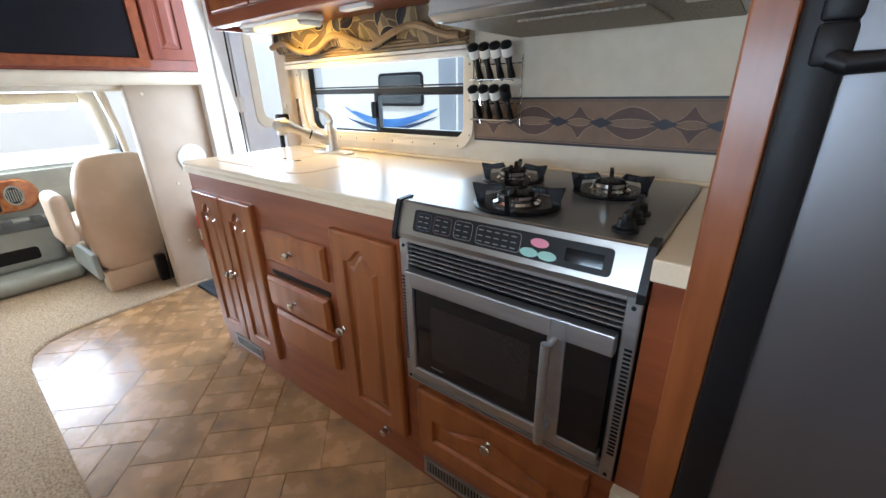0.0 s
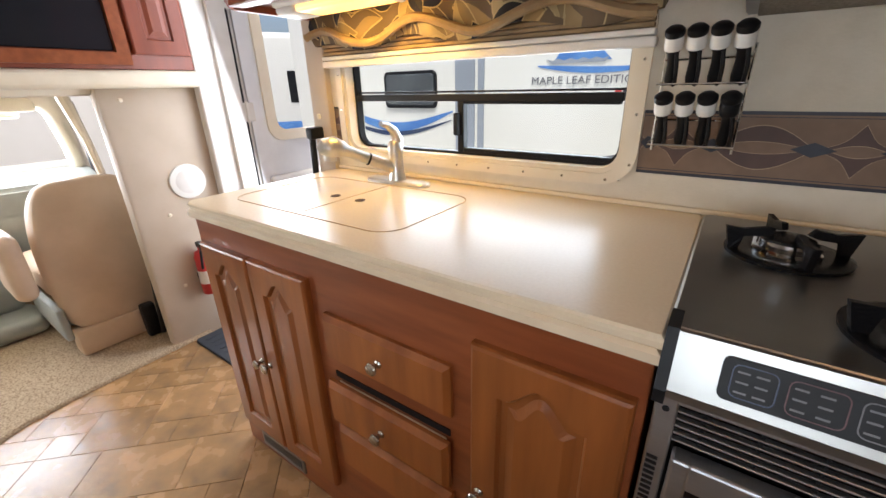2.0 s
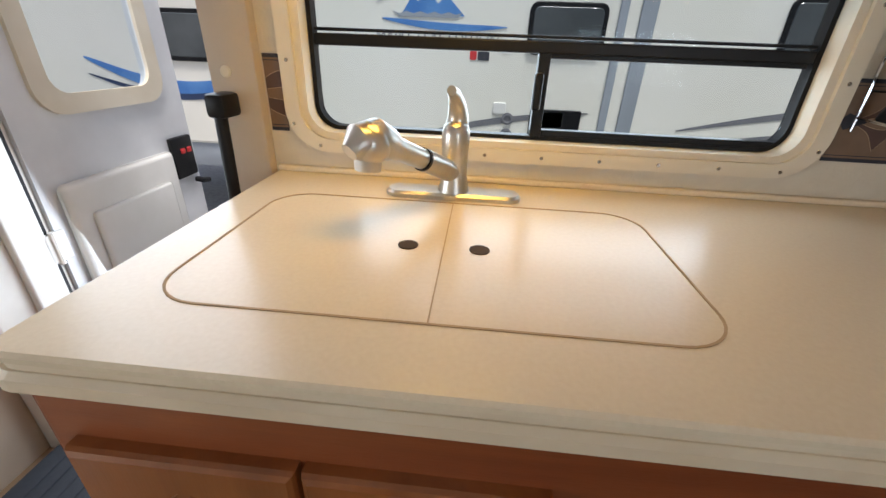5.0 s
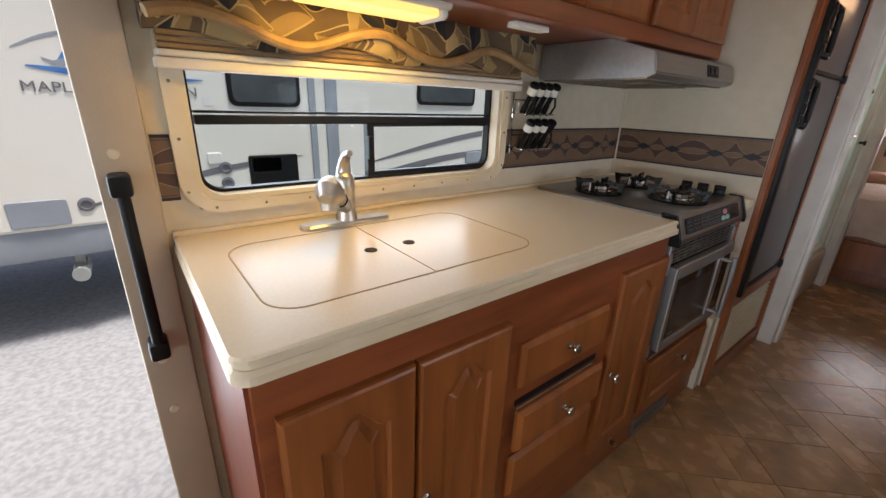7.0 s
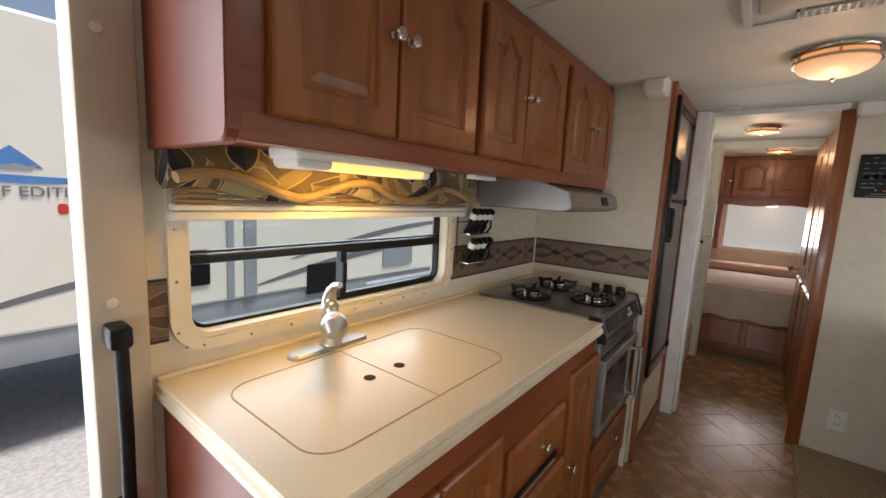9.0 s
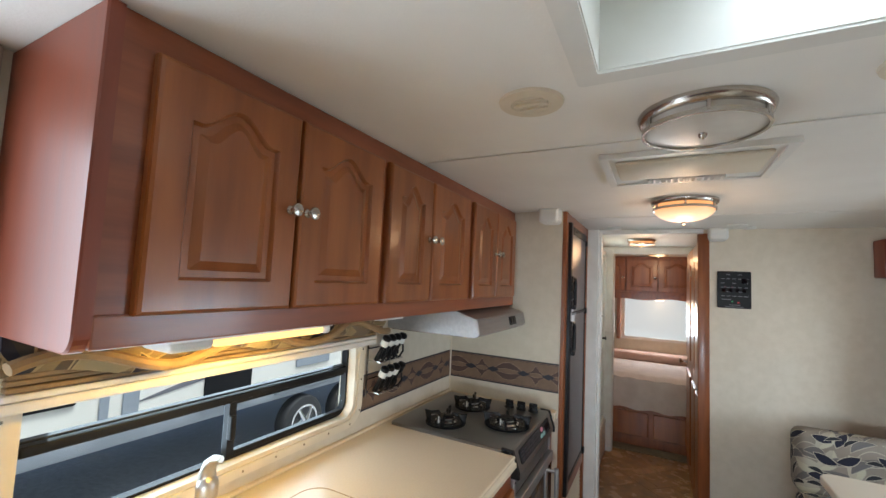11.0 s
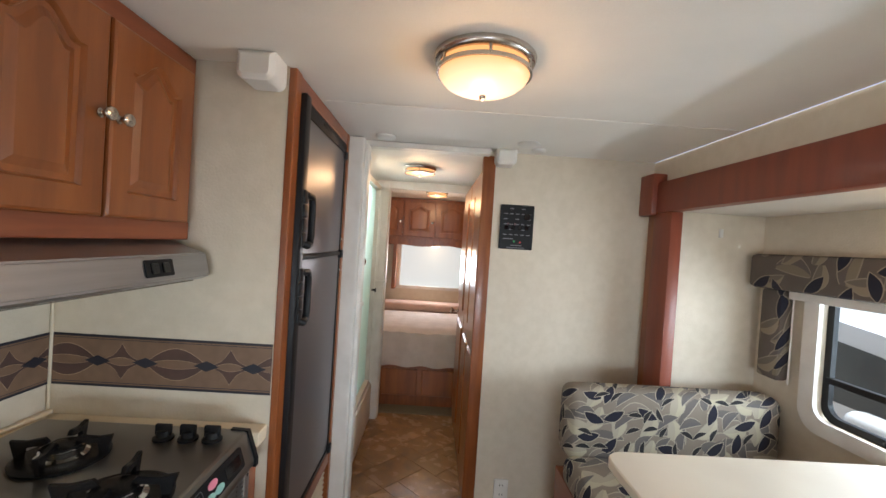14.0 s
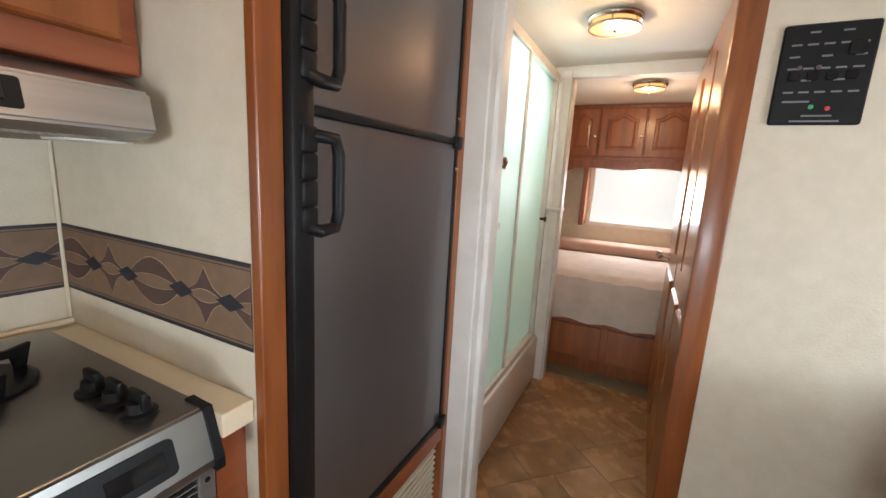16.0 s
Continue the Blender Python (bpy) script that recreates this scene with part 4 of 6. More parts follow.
for cx, cz, mt in ((0.447, 0.047, PINK), (0.428, 0.025, TEAL), (0.466, 0.025, TEAL)):
    bm = bmesh.new()
    add_prism(bm, [(cx + 0.019 * math.cos(a), cz + 0.009 * math.sin(a)) for a in (2 * math.pi * k / 20 for k in range(20))], 0.0014, gm)
    hang(rg, part("button", bm, mt))
bm = bmesh.new()
add_prism(bm, [(0.50, 0.024), (0.57, 0.024), (0.57, 0.05), (0.50, 0.05)], 0.0008, gm)
hang(rg, part("display", bm, BLACKGLOSS))
# oven body
bm = bmesh.new()
add_box(bm, SX0 + 0.006, SX1 - 0.004, 0.925, 1.40, 0.374, 0.822)
hang(rg, part("body", bm, BLACK))
bm = bmesh.new()
OY = 0.912
add_box(bm, SX0 + 0.004, SX0 + 0.032, OY, 0.93, 0.378, 0.822, 0.003)
add_box(bm, SX1 - 0.032, SX1 - 0.004, OY, 0.93, 0.378, 0.822, 0.003)
add_box(bm, SX0 + 0.03, SX1 - 0.03, OY, 0.93, 0.806, 0.822, 0.002)
for z in (0.378, 0.388, 0.398, 0.408):
    add_box(bm, SX0 + 0.03, SX1 - 0.03, OY + 0.001, 0.928, z, z + 0.006, 0.002)
hang(rg, part("trim_frame", bm, STEEL))
bm = bmesh.new()
for k in range(5):
    z = 0.747 + 0.0118 * k
    add_box(bm, SX0 + 0.032, SX1 - 0.032, OY + 0.001, OY + 0.010, z, z + 0.0026, 0.0008, 1)
hang(rg, part("vent_grille", bm, STEEL))
for k in range(9):
    x = SX0 + 0.06 + 0.058 * k
    hang(rg, box("vent_rib", x, x + 0.004, OY + 0.006, OY + 0.012, 0.740, 0.806, BLACK))
bm = bmesh.new()
for x in (SX0 + 0.008, SX1 - 0.022):
    for k in range(27):
        z = 0.45 + 0.0098 * k
        add_box(bm, x, x + 0.014, OY - 0.0012, OY + 0.001, z, z + 0.0052)
slots = tagged(part("side_vent_slots", bm, BLACK), kind="stuff")
hang(rg, slots)
# oven door: steel rim round dark glass, with the control strip at its end
DX0, DX1, DZ0, DZ1 = SX0 + 0.036, SX1 - 0.036, 0.420, 0.738
bm = bmesh.new()
add_box(bm, DX0, DX0 + 0.024, OY - 0.022, OY + 0.006, DZ0, DZ1, 0.004)
add_box(bm, DX0 + 0.02, DX1 - 0.12, OY - 0.022, OY + 0.006, DZ1 - 0.045, DZ1, 0.004)
add_box(bm, DX0 + 0.02, DX1 - 0.12, OY - 0.022, OY + 0.006, DZ0, DZ0 + 0.030, 0.004)
add_box(bm, DX1 - 0.128, DX1 - 0.088, OY - 0.020, OY + 0.006, DZ0, DZ1, 0.003)
add_box(bm, DX1 - 0.092, DX1, OY - 0.020, OY + 0.006, DZ1 - 0.045, DZ1, 0.003)
add_box(bm, DX1 - 0.092, DX1, OY - 0.020, OY + 0.006, DZ0, DZ0 + 0.030, 0.003)
hang(rg, part("door_rim", bm, STEEL))
hang(rg, box("door_glass", DX0 + 0.02, DX1 - 0.11, OY - 0.014, OY + 0.004, DZ0 + 0.02, DZ1 - 0.03, BLACKGLOSS),
     box("control_strip", DX1 - 0.09, DX1 - 0.002, OY - 0.016, OY + 0.004, DZ0 + 0.02, DZ1 - 0.03, BLACKGLOSS))
bm = bmesh.new()
add_prism(bm, rounded(DX0 + 0.075, DX1 - 0.165, DZ0 + 0.075, DZ1 - 0.085, 0.004, 2), 0.0008, faces_y(0, OY - 0.014, 0))
hang(rg, part("door_window", bm, OVENWINDOW))
bm = bmesh.new()
add_box(bm, DX0 + 0.07, DX0 + 0.11, OY - 0.0148, OY - 0.014, DZ0 + 0.046, DZ0 + 0.05)
hang(rg, part("maker_mark", bm, GREYINK))
bm = bmesh.new()
for x in (SX0 + 0.018, SX1 - 0.018):
    for z in (0.392, 0.795):
        add_lathe(bm, [(0.0045, 0), (0.0045, 0.0012), (0.002, 0.0018)], faces_y(x, OY, z), 10)
hang(rg, tagged(part("trim_screws", bm, BLACK), kind="stuff"))
bm = bmesh.new()
hx = DX1 - 0.112
add_tube(bm, [(hx, OY - 0.062, DZ0 + 0.035), (hx, OY - 0.064, DZ0 + 0.10), (hx, OY - 0.064, DZ1 - 0.09), (hx, OY - 0.062, DZ1 - 0.035)], 0.010, 14)
for z in (DZ0 + 0.05, DZ1 - 0.05):
    add_tube(bm, [(hx, OY - 0.018, z), (hx, OY - 0.062, z)], 0.008, 10)
hang(rg, part("door_handle", bm, STEEL, smooth=True))


def burner(x, y, s=1.0):
    """A gas burner: enamel pan, steel head, black cap and a four-armed grate."""
    bm = bmesh.new()
    add_lathe(bm, [(0.098 * s, 0), (0.099 * s, 0.006), (0.090 * s, 0.009), (0.055 * s, 0.003)], Matrix.Translation((x, y, 0.910)), 30)
    hang(rg, part("burner_pan", bm, IRON, smooth=True))
    for a in (15, 105, 195, 285):
        g = bmesh.new()
        w = Matrix.Translation((x, y, 0.912)) @ Matrix.Rotation(radians(a), 4, "Z")
        o = [(0.094 * s, 0.0), (0.106 * s, 0.044), (0.074 * s, 0.041), (0.036 * s, 0.047), (0.026 * s, 0.036), (0.042 * s, 0.030), (0.074 * s, 0.027), (0.080 * s, 0.0)]
        add_prism(g, o, 0.010, w @ Matrix(((1, 0, 0, 0), (0, 0, -1, 0.005), (0, 1, 0, 0), (0, 0, 0, 1))), 0.0015)
        hang(rg, part("grate_arm", g, IRON))
    h = bmesh.new()
    add_lathe(h, [(0.054 * s, 0), (0.054 * s, 0.007), (0.045 * s, 0.011), (0.045 * s, 0.025), (0.041 * s, 0.026)], Matrix.Translation((x, y, 0.912)), 26)
    k = bmesh.new()
    add_lathe(k, [(0.038 * s, 0), (0.040 * s, 0.004), (0.028 * s, 0.008), (0.003, 0.009)], Matrix.Translation((x, y, 0.937)), 26)
    hang(rg, part("burner_head", h, CHROME, smooth=True), part("burner_cap", k, IRON, smooth=True))
    e = bmesh.new()
    add_tube(e, [(x - 0.05 * s, y + 0.012, 0.912), (x - 0.05 * s, y + 0.012, 0.945)], 0.0025, 6)
    hang(rg, part("igniter", e, WHITE))


burner(0.195, 1.270, 0.9)
burner(0.470, 1.262, 0.9)
burner(0.330, 1.035, 1.0)
for x, y in ((0.580, 0.985), (0.578, 1.045), (0.575, 1.105)):
    bm = bmesh.new()
    add_lathe(bm, [(0.024, 0), (0.024, 0.005), (0.017, 0.008), (0.015, 0.022), (0.002, 0.023)], Matrix.Translation((x, y, 0.910)), 20)
    add_box(bm, x - 0.005, x + 0.005, y - 0.020, y + 0.020, 0.920, 0.948, 0.003)
    hang(rg, part("burner_knob", bm, BLACK, smooth=True))


# ---- spice rack ----
sr = thing("spice_rack", -0.05, 1.49, 1.06, "wire wall rack of eight black and white spice grinders", "rack")
bm = bmesh.new()
for z in (1.065, 1.19):
    add_tube(bm, [(-0.075, 1.51, z), (-0.075, 1.445, z - 0.004), (0.085, 1.445, z - 0.004), (0.085, 1.51, z)], 0.0025, 6)
    add_tube(bm, [(-0.075, 1.508, z + 0.045), (0.085, 1.508, z + 0.045)], 0.0025, 6)
for x in (-0.075, 0.085):
    add_tube(bm, [(x, 1.510, 1.04), (x, 1.510, 1.26)], 0.003, 6)
hang(sr, part("wire_frame", bm, CHROME))


def grinder(x, z, topc):
    """A spice grinder hung neck down: black glass body, ribbed collar, round head."""
    e = thing("spice_grinder", x, 1.472, z, "black spice grinder with white collar hung on the rack", "grinder", "spice grinders")
    tilt = Matrix.Translation((x, 1.474, z)) @ Matrix.Rotation(radians(27), 4, "X")
    b = bmesh.new()
    add_lathe(b, [(0.011, -0.012), (0.012, 0.0), (0.009, 0.03), (0.010, 0.05), (0.0165, 0.062)], tilt, 14)
    c = bmesh.new()
    add_lathe(c, [(0.0165, 0.060), (0.0175, 0.064), (0.0175, 0.083), (0.016, 0.086)], tilt, 14)
    d = bmesh.new()
    add_lathe(d, [(0.016, 0.085), (0.0185, 0.089), (0.0185, 0.098), (0.012, 0.104), (0.002, 0.105)], tilt, 14)
    f = bmesh.new()
    add_tube(f, [tilt @ Vector((0.009, -0.012, 0.058)), tilt @ Vector((0.013, -0.026, 0.03)), tilt @ Vector((0.012, -0.022, 0.0)), tilt @ Vector((0.008, -0.012, -0.012))], 0.0042, 6)
    hang(e, part("body", b, BLACK, smooth=True), part("collar", c, topc, smooth=True), part("cap", d, BLACK, smooth=True), part("clip", f, BLACK, smooth=True))


for row, z in enumerate((1.075, 1.20)):
    for k in range(4):
        grinder(-0.055 + 0.040 * k, z, BLACK if row == 0 and k == 3 else WHITE)


# ---- wallpaper border: band, lines, pointed ovals and diamonds, each a thin raised piece ----
def border(name, m, length, start=0.0):
    """A printed border along m's x axis, 15 cm high, face along m's z axis."""
    e = new(name)
    e.matrix_world = Matrix()
    tagged(e, "brown wallpaper border with pointed ovals and dark diamonds", "wall border", "", "structure")
    H = 0.147
    made = []
    b = bmesh.new()
    add_prism(b, [(0, 0), (length, 0), (length, H), (0, H)], 0.0012, m)
    made.append(part("band", b, BORDER_BASE))
    b = bmesh.new()
    for z0, z1 in ((0.0, 0.007), (0.011, 0.0125), (H - 0.007, H), (H - 0.0125, H - 0.011)):
        add_prism(b, [(0, z0), (length, z0), (length, z1), (0, z1)], 0.0004, m @ Matrix.Translation((0, 0, 0.0012)))
    made.append(part("edge_line", b, BORDER_DARK))
    per, mid = 0.305, H / 2
    ov, ln, dk, mdl = bmesh.new(), bmesh.new(), bmesh.new(), bmesh.new()

    def piece(bm, pts, h):
        q = []
        for k, (x, y) in enumerate(pts):
            q.append((min(max(x, 0.0005), length - 0.0005), y))
        xs = [p[0] for p in q]
        if max(xs) - min(xs) < 0.004:
            return
        add_prism(bm, q, h, m @ Matrix.Translation((0, 0, 0.0012)))

    def lens(cx, hw, hh, cz, n=12, p=0.75):
        low = [(cx - hw + 2 * hw * k / n, cz - hh * math.sin(math.pi * k / n) ** p) for k in range(n + 1)]
        return low + [(2 * cx - px, 2 * cz - py) for px, py in low[1:-1]]

    def star(cx, hw, hh, cz, n=6):
        """A diamond with hollow sides."""
        pts = []
        for sx, sy in ((-1, -1), (1, -1), (1, 1), (-1, 1)):
            seq = []
            for k in range(n):
                u = k / n
                a = (sx * hw * (1 - u), sy * hh * u) if sx * sy > 0 else (sx * hw * u, sy * hh * (1 - u))
                f = 1 - 0.26 * math.sin(math.pi * u)
                seq.append((cx + a[0] * f, cz + a[1] * f))
            pts += seq
        return pts

    x = start - per
    while x < length + per:
        for dst, gap, h in ((ln, 0.0016, 0.00025), (ov, 0.0, 0.0005)):
            piece(dst, lens(x, 0.088 + gap, 0.045 + gap, mid, 14, 1.0), h)
            piece(dst, star(x + per / 2, 0.060 + gap, 0.050 + gap, mid), h)
        for dst, gap, h in ((ln, 0.0012, 0.0006), (mdl, 0.0, 0.0009)):
            piece(dst, lens(x, 0.084 + gap, 0.012 + gap, mid, 14, 1.0), h)
            piece(dst, lens(x + per / 2, 0.044 + gap, 0.011 + gap, mid, 10, 1.0), h)
        for q in (0.086, per - 0.086):
            piece(dk, [(x + q - 0.036, mid), (x + q, mid - 0.015), (x + q + 0.036, mid), (x + q, mid + 0.015)], 0.0013)
        x += per
    made += [part("outline", ln, BORDER_LINE), part("motif", ov, BORDER_MAUVE), part("dark_diamond", dk, BORDER_DARK), part("middle_lens", mdl, BORDER_BASE)]
    for o in made:
        o.parent = e


border("border_window_side", faces_y(-0.101, WY - 0.0005, 0.983), 0.805, 0.234)
border("border_left_end", faces_y(-1.196, WY - 0.0005, 0.983), 0.037, 0.05)
border("border_partition", faces_x(0.7045, WY - 0.001, 0.983), 0.622, 0.047)
bm = bmesh.new()
add_box(bm, 0.696, 0.7035, WY - 0.009, WY - 0.002, 0.912, 1.31, 0.003)
struct(part("trim_corner", bm, CREAM), "cream corner moulding in the kitchen corner", "trim")

# ---- refrigerator ----
fr = thing("refrigerator", 1.06, 1.2, 0.45, "grey two-door refrigerator with black frame and handles", "refrigerator")
RY = 0.885
hang(fr, box("body", 0.78, 1.39, 0.90, 1.48, 0.46, 1.87, BLACK))
bm = bmesh.new()
add_box(bm, 0.752, 0.800, RY - 0.034, 0.92, 0.462, 1.872, 0.006)
add_box(bm, 1.378, 1.395, RY - 0.012, 0.92, 0.462, 1.872, 0.004)
add_box(bm, 0.76, 1.39, RY - 0.012, 0.92, 1.828, 1.872, 0.004)
add_box(bm, 0.76, 1.39, RY - 0.016, 0.92, 1.368, 1.384, 0.003)
add_box(bm, 0.76, 1.39, RY - 0.012, 0.92, 0.460, 0.484, 0.004)
add_box(bm, 1.365, 1.402, RY - 0.024, RY, 0.462, 0.50, 0.005)
add_box(bm, 1.365, 1.402, RY - 0.024, RY, 1.355, 1.392, 0.005)
add_box(bm, 1.37, 1.402, RY - 0.02, RY, 1.80, 1.835, 0.004)
add_box(bm, 1.01, 1.16, RY - 0.015, RY, 1.845, 1.858, 0.003)
hang(fr, part("frame", bm, BLACK, smooth=True))
for z0, z1 in ((0.484, 1.368), (1.384, 1.828)):
    hang(fr, box("door", 0.80, 1.38, RY - 0.008, 0.90, z0, z1, FRIDGE, bevel=0.003))
for za, zb in ((1.165, 1.345), (1.405, 1.585)):
    bm = bmesh.new()
    x = 0.80
    add_tube(bm, [(0.786, RY - 0.030, za + 0.018), (0.80, RY - 0.044, za + 0.012), (0.842, RY - 0.038, za + 0.014), (0.852, RY - 0.038, za + 0.04), (0.852, RY - 0.038, zb - 0.04), (0.842, RY - 0.038, zb - 0.014), (0.80, RY - 0.034, zb - 0.012), (0.786, RY - 0.012, zb - 0.018)], 0.0115, 10)
    for q in range(4):
        z = za + 0.01 + q * (zb - za - 0.05) / 3
        add_box(bm, 0.768, 0.802, RY - 0.040, RY - 0.006, z, z + 0.042, 0.005)
    hang(fr, part("handle", bm, BLACK, smooth=True))
for z in (1.44, 1.30):
    bm = bmesh.new()
    add_lathe(bm, [(0.006, 0), (0.004, 0.004), (0.001, 0.005)], faces_y(1.387, RY - 0.012, z), 10)
    hang(fr, part("screw", bm, CHROME))
# cabinet round the refrigerator
fc2 = thing("fridge_cabinet", 1.06, 1.2, 0.0, "cherry wood surround of the refrigerator", "cabinet")
hang(fc2, box("stile", 0.7025, 0.751, 0.868, 0.8895, 0.0, CEILZ - 0.003, CHERRY, bevel=0.003),
     box("stile", 1.394, 1.428, 0.868, 0.93, 0.0, CEILZ - 0.003, CHERRY, bevel=0.004),
     box("rail", 0.752, 1.396, 0.872, 0.93, 1.872, CEILZ - 0.003, CHERRY_X, bevel=0.003),
     box("rail", 0.752, 1.396, 0.872, 0.93, 0.405, 0.461, CHERRY_X, bevel=0.003),
     box("rail", 0.752, 1.396, 0.872, 0.93, 0.0, 0.09, CHERRY_X, bevel=0.003),
     box("side", 1.398, 1.425, 0.93, 1.5, 0.0, CEILZ - 0.003, CHERRY),
     box("vent_panel", 0.752, 1.396, 0.90, 0.92, 0.09, 0.405, TRAILER_GREY),
     box("filler_strip", 0.648, 0.700, 0.898, 0.93, 0.0, 0.37, CREAM))
bm = bmesh.new()
for k in range(14):
    z = 0.10 + 0.022 * k
    add_box(bm, 0.77, 1.38, 0.882, 0.902, z, z + 0.008, 0.002, 1)
hang(fc2, part("vent_grille", bm, CREAM))


# ---- small wall and ceiling fixtures ----
def corner_speaker(x, y):
    e = thing("ceiling_speaker", x, y, 1.83, "small white corner speaker under the ceiling", "speaker", "corner speakers")
    bm = bmesh.new()
    add_prism(bm, rounded(-0.05, 0.05, -0.075, 0.0, 0.022, 5, (1, 1, 0, 0)), 0.095, Matrix.Identity(4), 0.012)
    hang(e, part("case", bm, WHITE, m=faces_x(x, y, CEILZ - 0.001)))


corner_speaker(0.700, 0.945)
corner_speaker(EX - 0.002, 0.125)
cp = thing("control_panel", EX, 0.04, 1.44, "black monitor panel with switches and indicator lights", "control panel")
bm = bmesh.new()
m = faces_x(EX - 0.001, 0.125, 1.443)
add_prism(bm, rounded(0, 0.169, 0, 0.222, 0.006, 3), 0.012, m, 0.003)
hang(cp, part("plate", bm, BLACK))
m2 = m @ Matrix.Translation((0, 0, 0.012))
bm = bmesh.new()
for r in range(6):
    for c in range(5):
        if (r * 3 + c * 2) % 4:
            x, y = 0.018 + 0.029 * c, 0.205 - 0.026 * r
            add_prism(bm, [(x, y - 0.004), (x + 0.019, y - 0.004), (x + 0.019, y), (x, y)], 0.0006, m2)
for x, y, w in ((0.06, 0.018, 0.055), (0.02, 0.05, 0.05), (0.04, 0.006, 0.09)):
    add_prism(bm, [(x, y), (x + w, y), (x + w, y + 0.004), (x, y + 0.004)], 0.0006, m2)
hang(cp, tagged(part("print", bm, GREYINK), kind="stuff"))
bm = bmesh.new()
for c in range(4):
    add_prism(bm, rounded(0.022 + 0.034 * c, 0.042 + 0.034 * c, 0.098, 0.118, 0.003, 2), 0.005, m2, 0.001)
add_prism(bm, rounded(0.12, 0.148, 0.15, 0.18, 0.003, 2), 0.005, m2, 0.001)
hang(cp, tagged(part("switch", bm, BLACKGLOSS), kind="stuff"))
for x, y, mt in ((0.04, 0.127, MAUVEINK), (0.075, 0.127, MAUVEINK), (0.075, 0.04, glowing("green_indicator", (0.03, 0.4, 0.13), 0.25)), (0.105, 0.036, RED)):
    bm = bmesh.new()
    add_lathe(bm, [(0.005, 0), (0.005, 0.002), (0.002, 0.003)], m2 @ Matrix.Translation((x, y, 0)), 12)
    hang(cp, part("indicator", bm, mt))
ou = thing("wall_outlet", EX, 0.03, 0.2, "white duplex wall outlet", "outlet")
bm = bmesh.new()
m = faces_x(EX - 0.001, 0.066, 0.158)
add_prism(bm, rounded(0, 0.072, 0, 0.115, 0.006, 3), 0.006, m, 0.002)
hang(ou, part("plate", bm, WHITE))
bm = bmesh.new()
for y in (0.032, 0.08):
    for x in (0.028, 0.042):
        add_prism(bm, [(x, y), (x + 0.003, y), (x + 0.003, y + 0.01), (x, y + 0.01)], 0.0006, m @ Matrix.Translation((0, 0, 0.006)))
hang(ou, tagged(part("slot", bm, BLACK), kind="stuff"))


def dome_lamp(x, y, r, lit, drop=0.1):
    e = thing("ceiling_lamp", x, y, CEILZ, "round nickel ceiling lamp with " + ("lit amber glass bowl" if lit else "unlit frosted glass"), "ceiling lamp", "ceiling lamps")
    down = Matrix.Translation((x, y, CEILZ - 0.0005)) @ Matrix.Rotation(math.pi, 4, "X")
    rim, gls, fin = bmesh.new(), bmesh.new(), bmesh.new()
    add_lathe(rim, [(r * 0.99, 0.0), (r, 0.004), (r * 0.97, 0.016), (r * 0.93, 0.020)], down, 40)
    hang(e, part("base_ring", rim, NICKEL, smooth=True))
    rim = bmesh.new()
    h = 0.026
    o = [(r * 0.93 * math.cos(2 * math.pi * k / 40), r * 0.93 * math.sin(2 * math.pi * k / 40)) for k in range(40)]
    i = [(p[0] * 0.95, p[1] * 0.95) for p in o]
    add_ring(rim, o, i, 0.010, down @ Matrix.Translation((0, 0, h + 0.008)))
    for k in range(6):
        a = 2 * math.pi * k / 6
        add_tube(rim, [down @ Vector((r * 0.91 * math.cos(a), r * 0.91 * math.sin(a), z)) for z in (0.015, h + 0.012)], 0.004, 8)
    hang(e, part("rim", rim, NICKEL, smooth=True))
    d = drop - h - 0.02
    add_lathe(gls, [(r * 0.86, 0.012)] + [(r * 0.885 * math.cos(q * math.pi / 2 / 8), h + 0.012 + d * math.sin(q * math.pi / 2 / 8)) for q in range(8)] + [(0.004, h + 0.012 + d)], down, 36)
    hang(e, part("glass_bowl", gls, LAMPGLASS if lit else LAMPOFF, smooth=True))
    add_lathe(fin, [(0.003, 0.0), (0.009, 0.004), (0.007, 0.012), (0.002, 0.016)], down @ Matrix.Translation((0, 0, h + 0.011 + d)), 14)
    hang(e, part("finial", fin, NICKEL, smooth=True))
    if lit:
        lamp("ceiling_lamp_light", "POINT", lit, (1.0, 0.60, 0.30), Matrix.Translation((x, y, CEILZ - drop - 0.05)), 0.05)


dome_lamp(0.567, 0.351, 0.130, 1.5)
dome_lamp(-0.43, 0.365, 0.128, 0, 0.052)
dome_lamp(2.12, 0.566, 0.105, 2.3, 0.055)
dome_lamp(3.30, 0.445, 0.105, 2.3, 0.055)

# air conditioner grille
ac = thing("ceiling_air_conditioner", 0.0, 0.37, 1.91, "white ceiling air conditioner cover with a grille", "air conditioner")
bm = bmesh.new()
AX0, AX1, AY0, AY1 = -0.20, 0.165, 0.14, 0.605
add_ring(bm, [(AX0, AY0), (AX1, AY0), (AX1, AY1), (AX0, AY1)], [(AX0 + 0.022, AY0 + 0.022), (AX1 - 0.022, AY0 + 0.022), (AX1 - 0.022, AY1 - 0.022), (AX0 + 0.022, AY1 - 0.022)], 0.016, Matrix.Translation((0, 0, CEILZ - 0.016)))
add_box(bm, AX0 + 0.02, AX1 - 0.02, AY0 + 0.02, AY1 - 0.02, CEILZ - 0.010, CEILZ - 0.0005)
hang(ac, part("frame", bm, WHITE))
bm = bmesh.new()
add_box(bm, AX0 + 0.05, 0.055, AY0 + 0.04, AY1 - 0.04, CEILZ - 0.022, CEILZ - 0.009, 0.008)
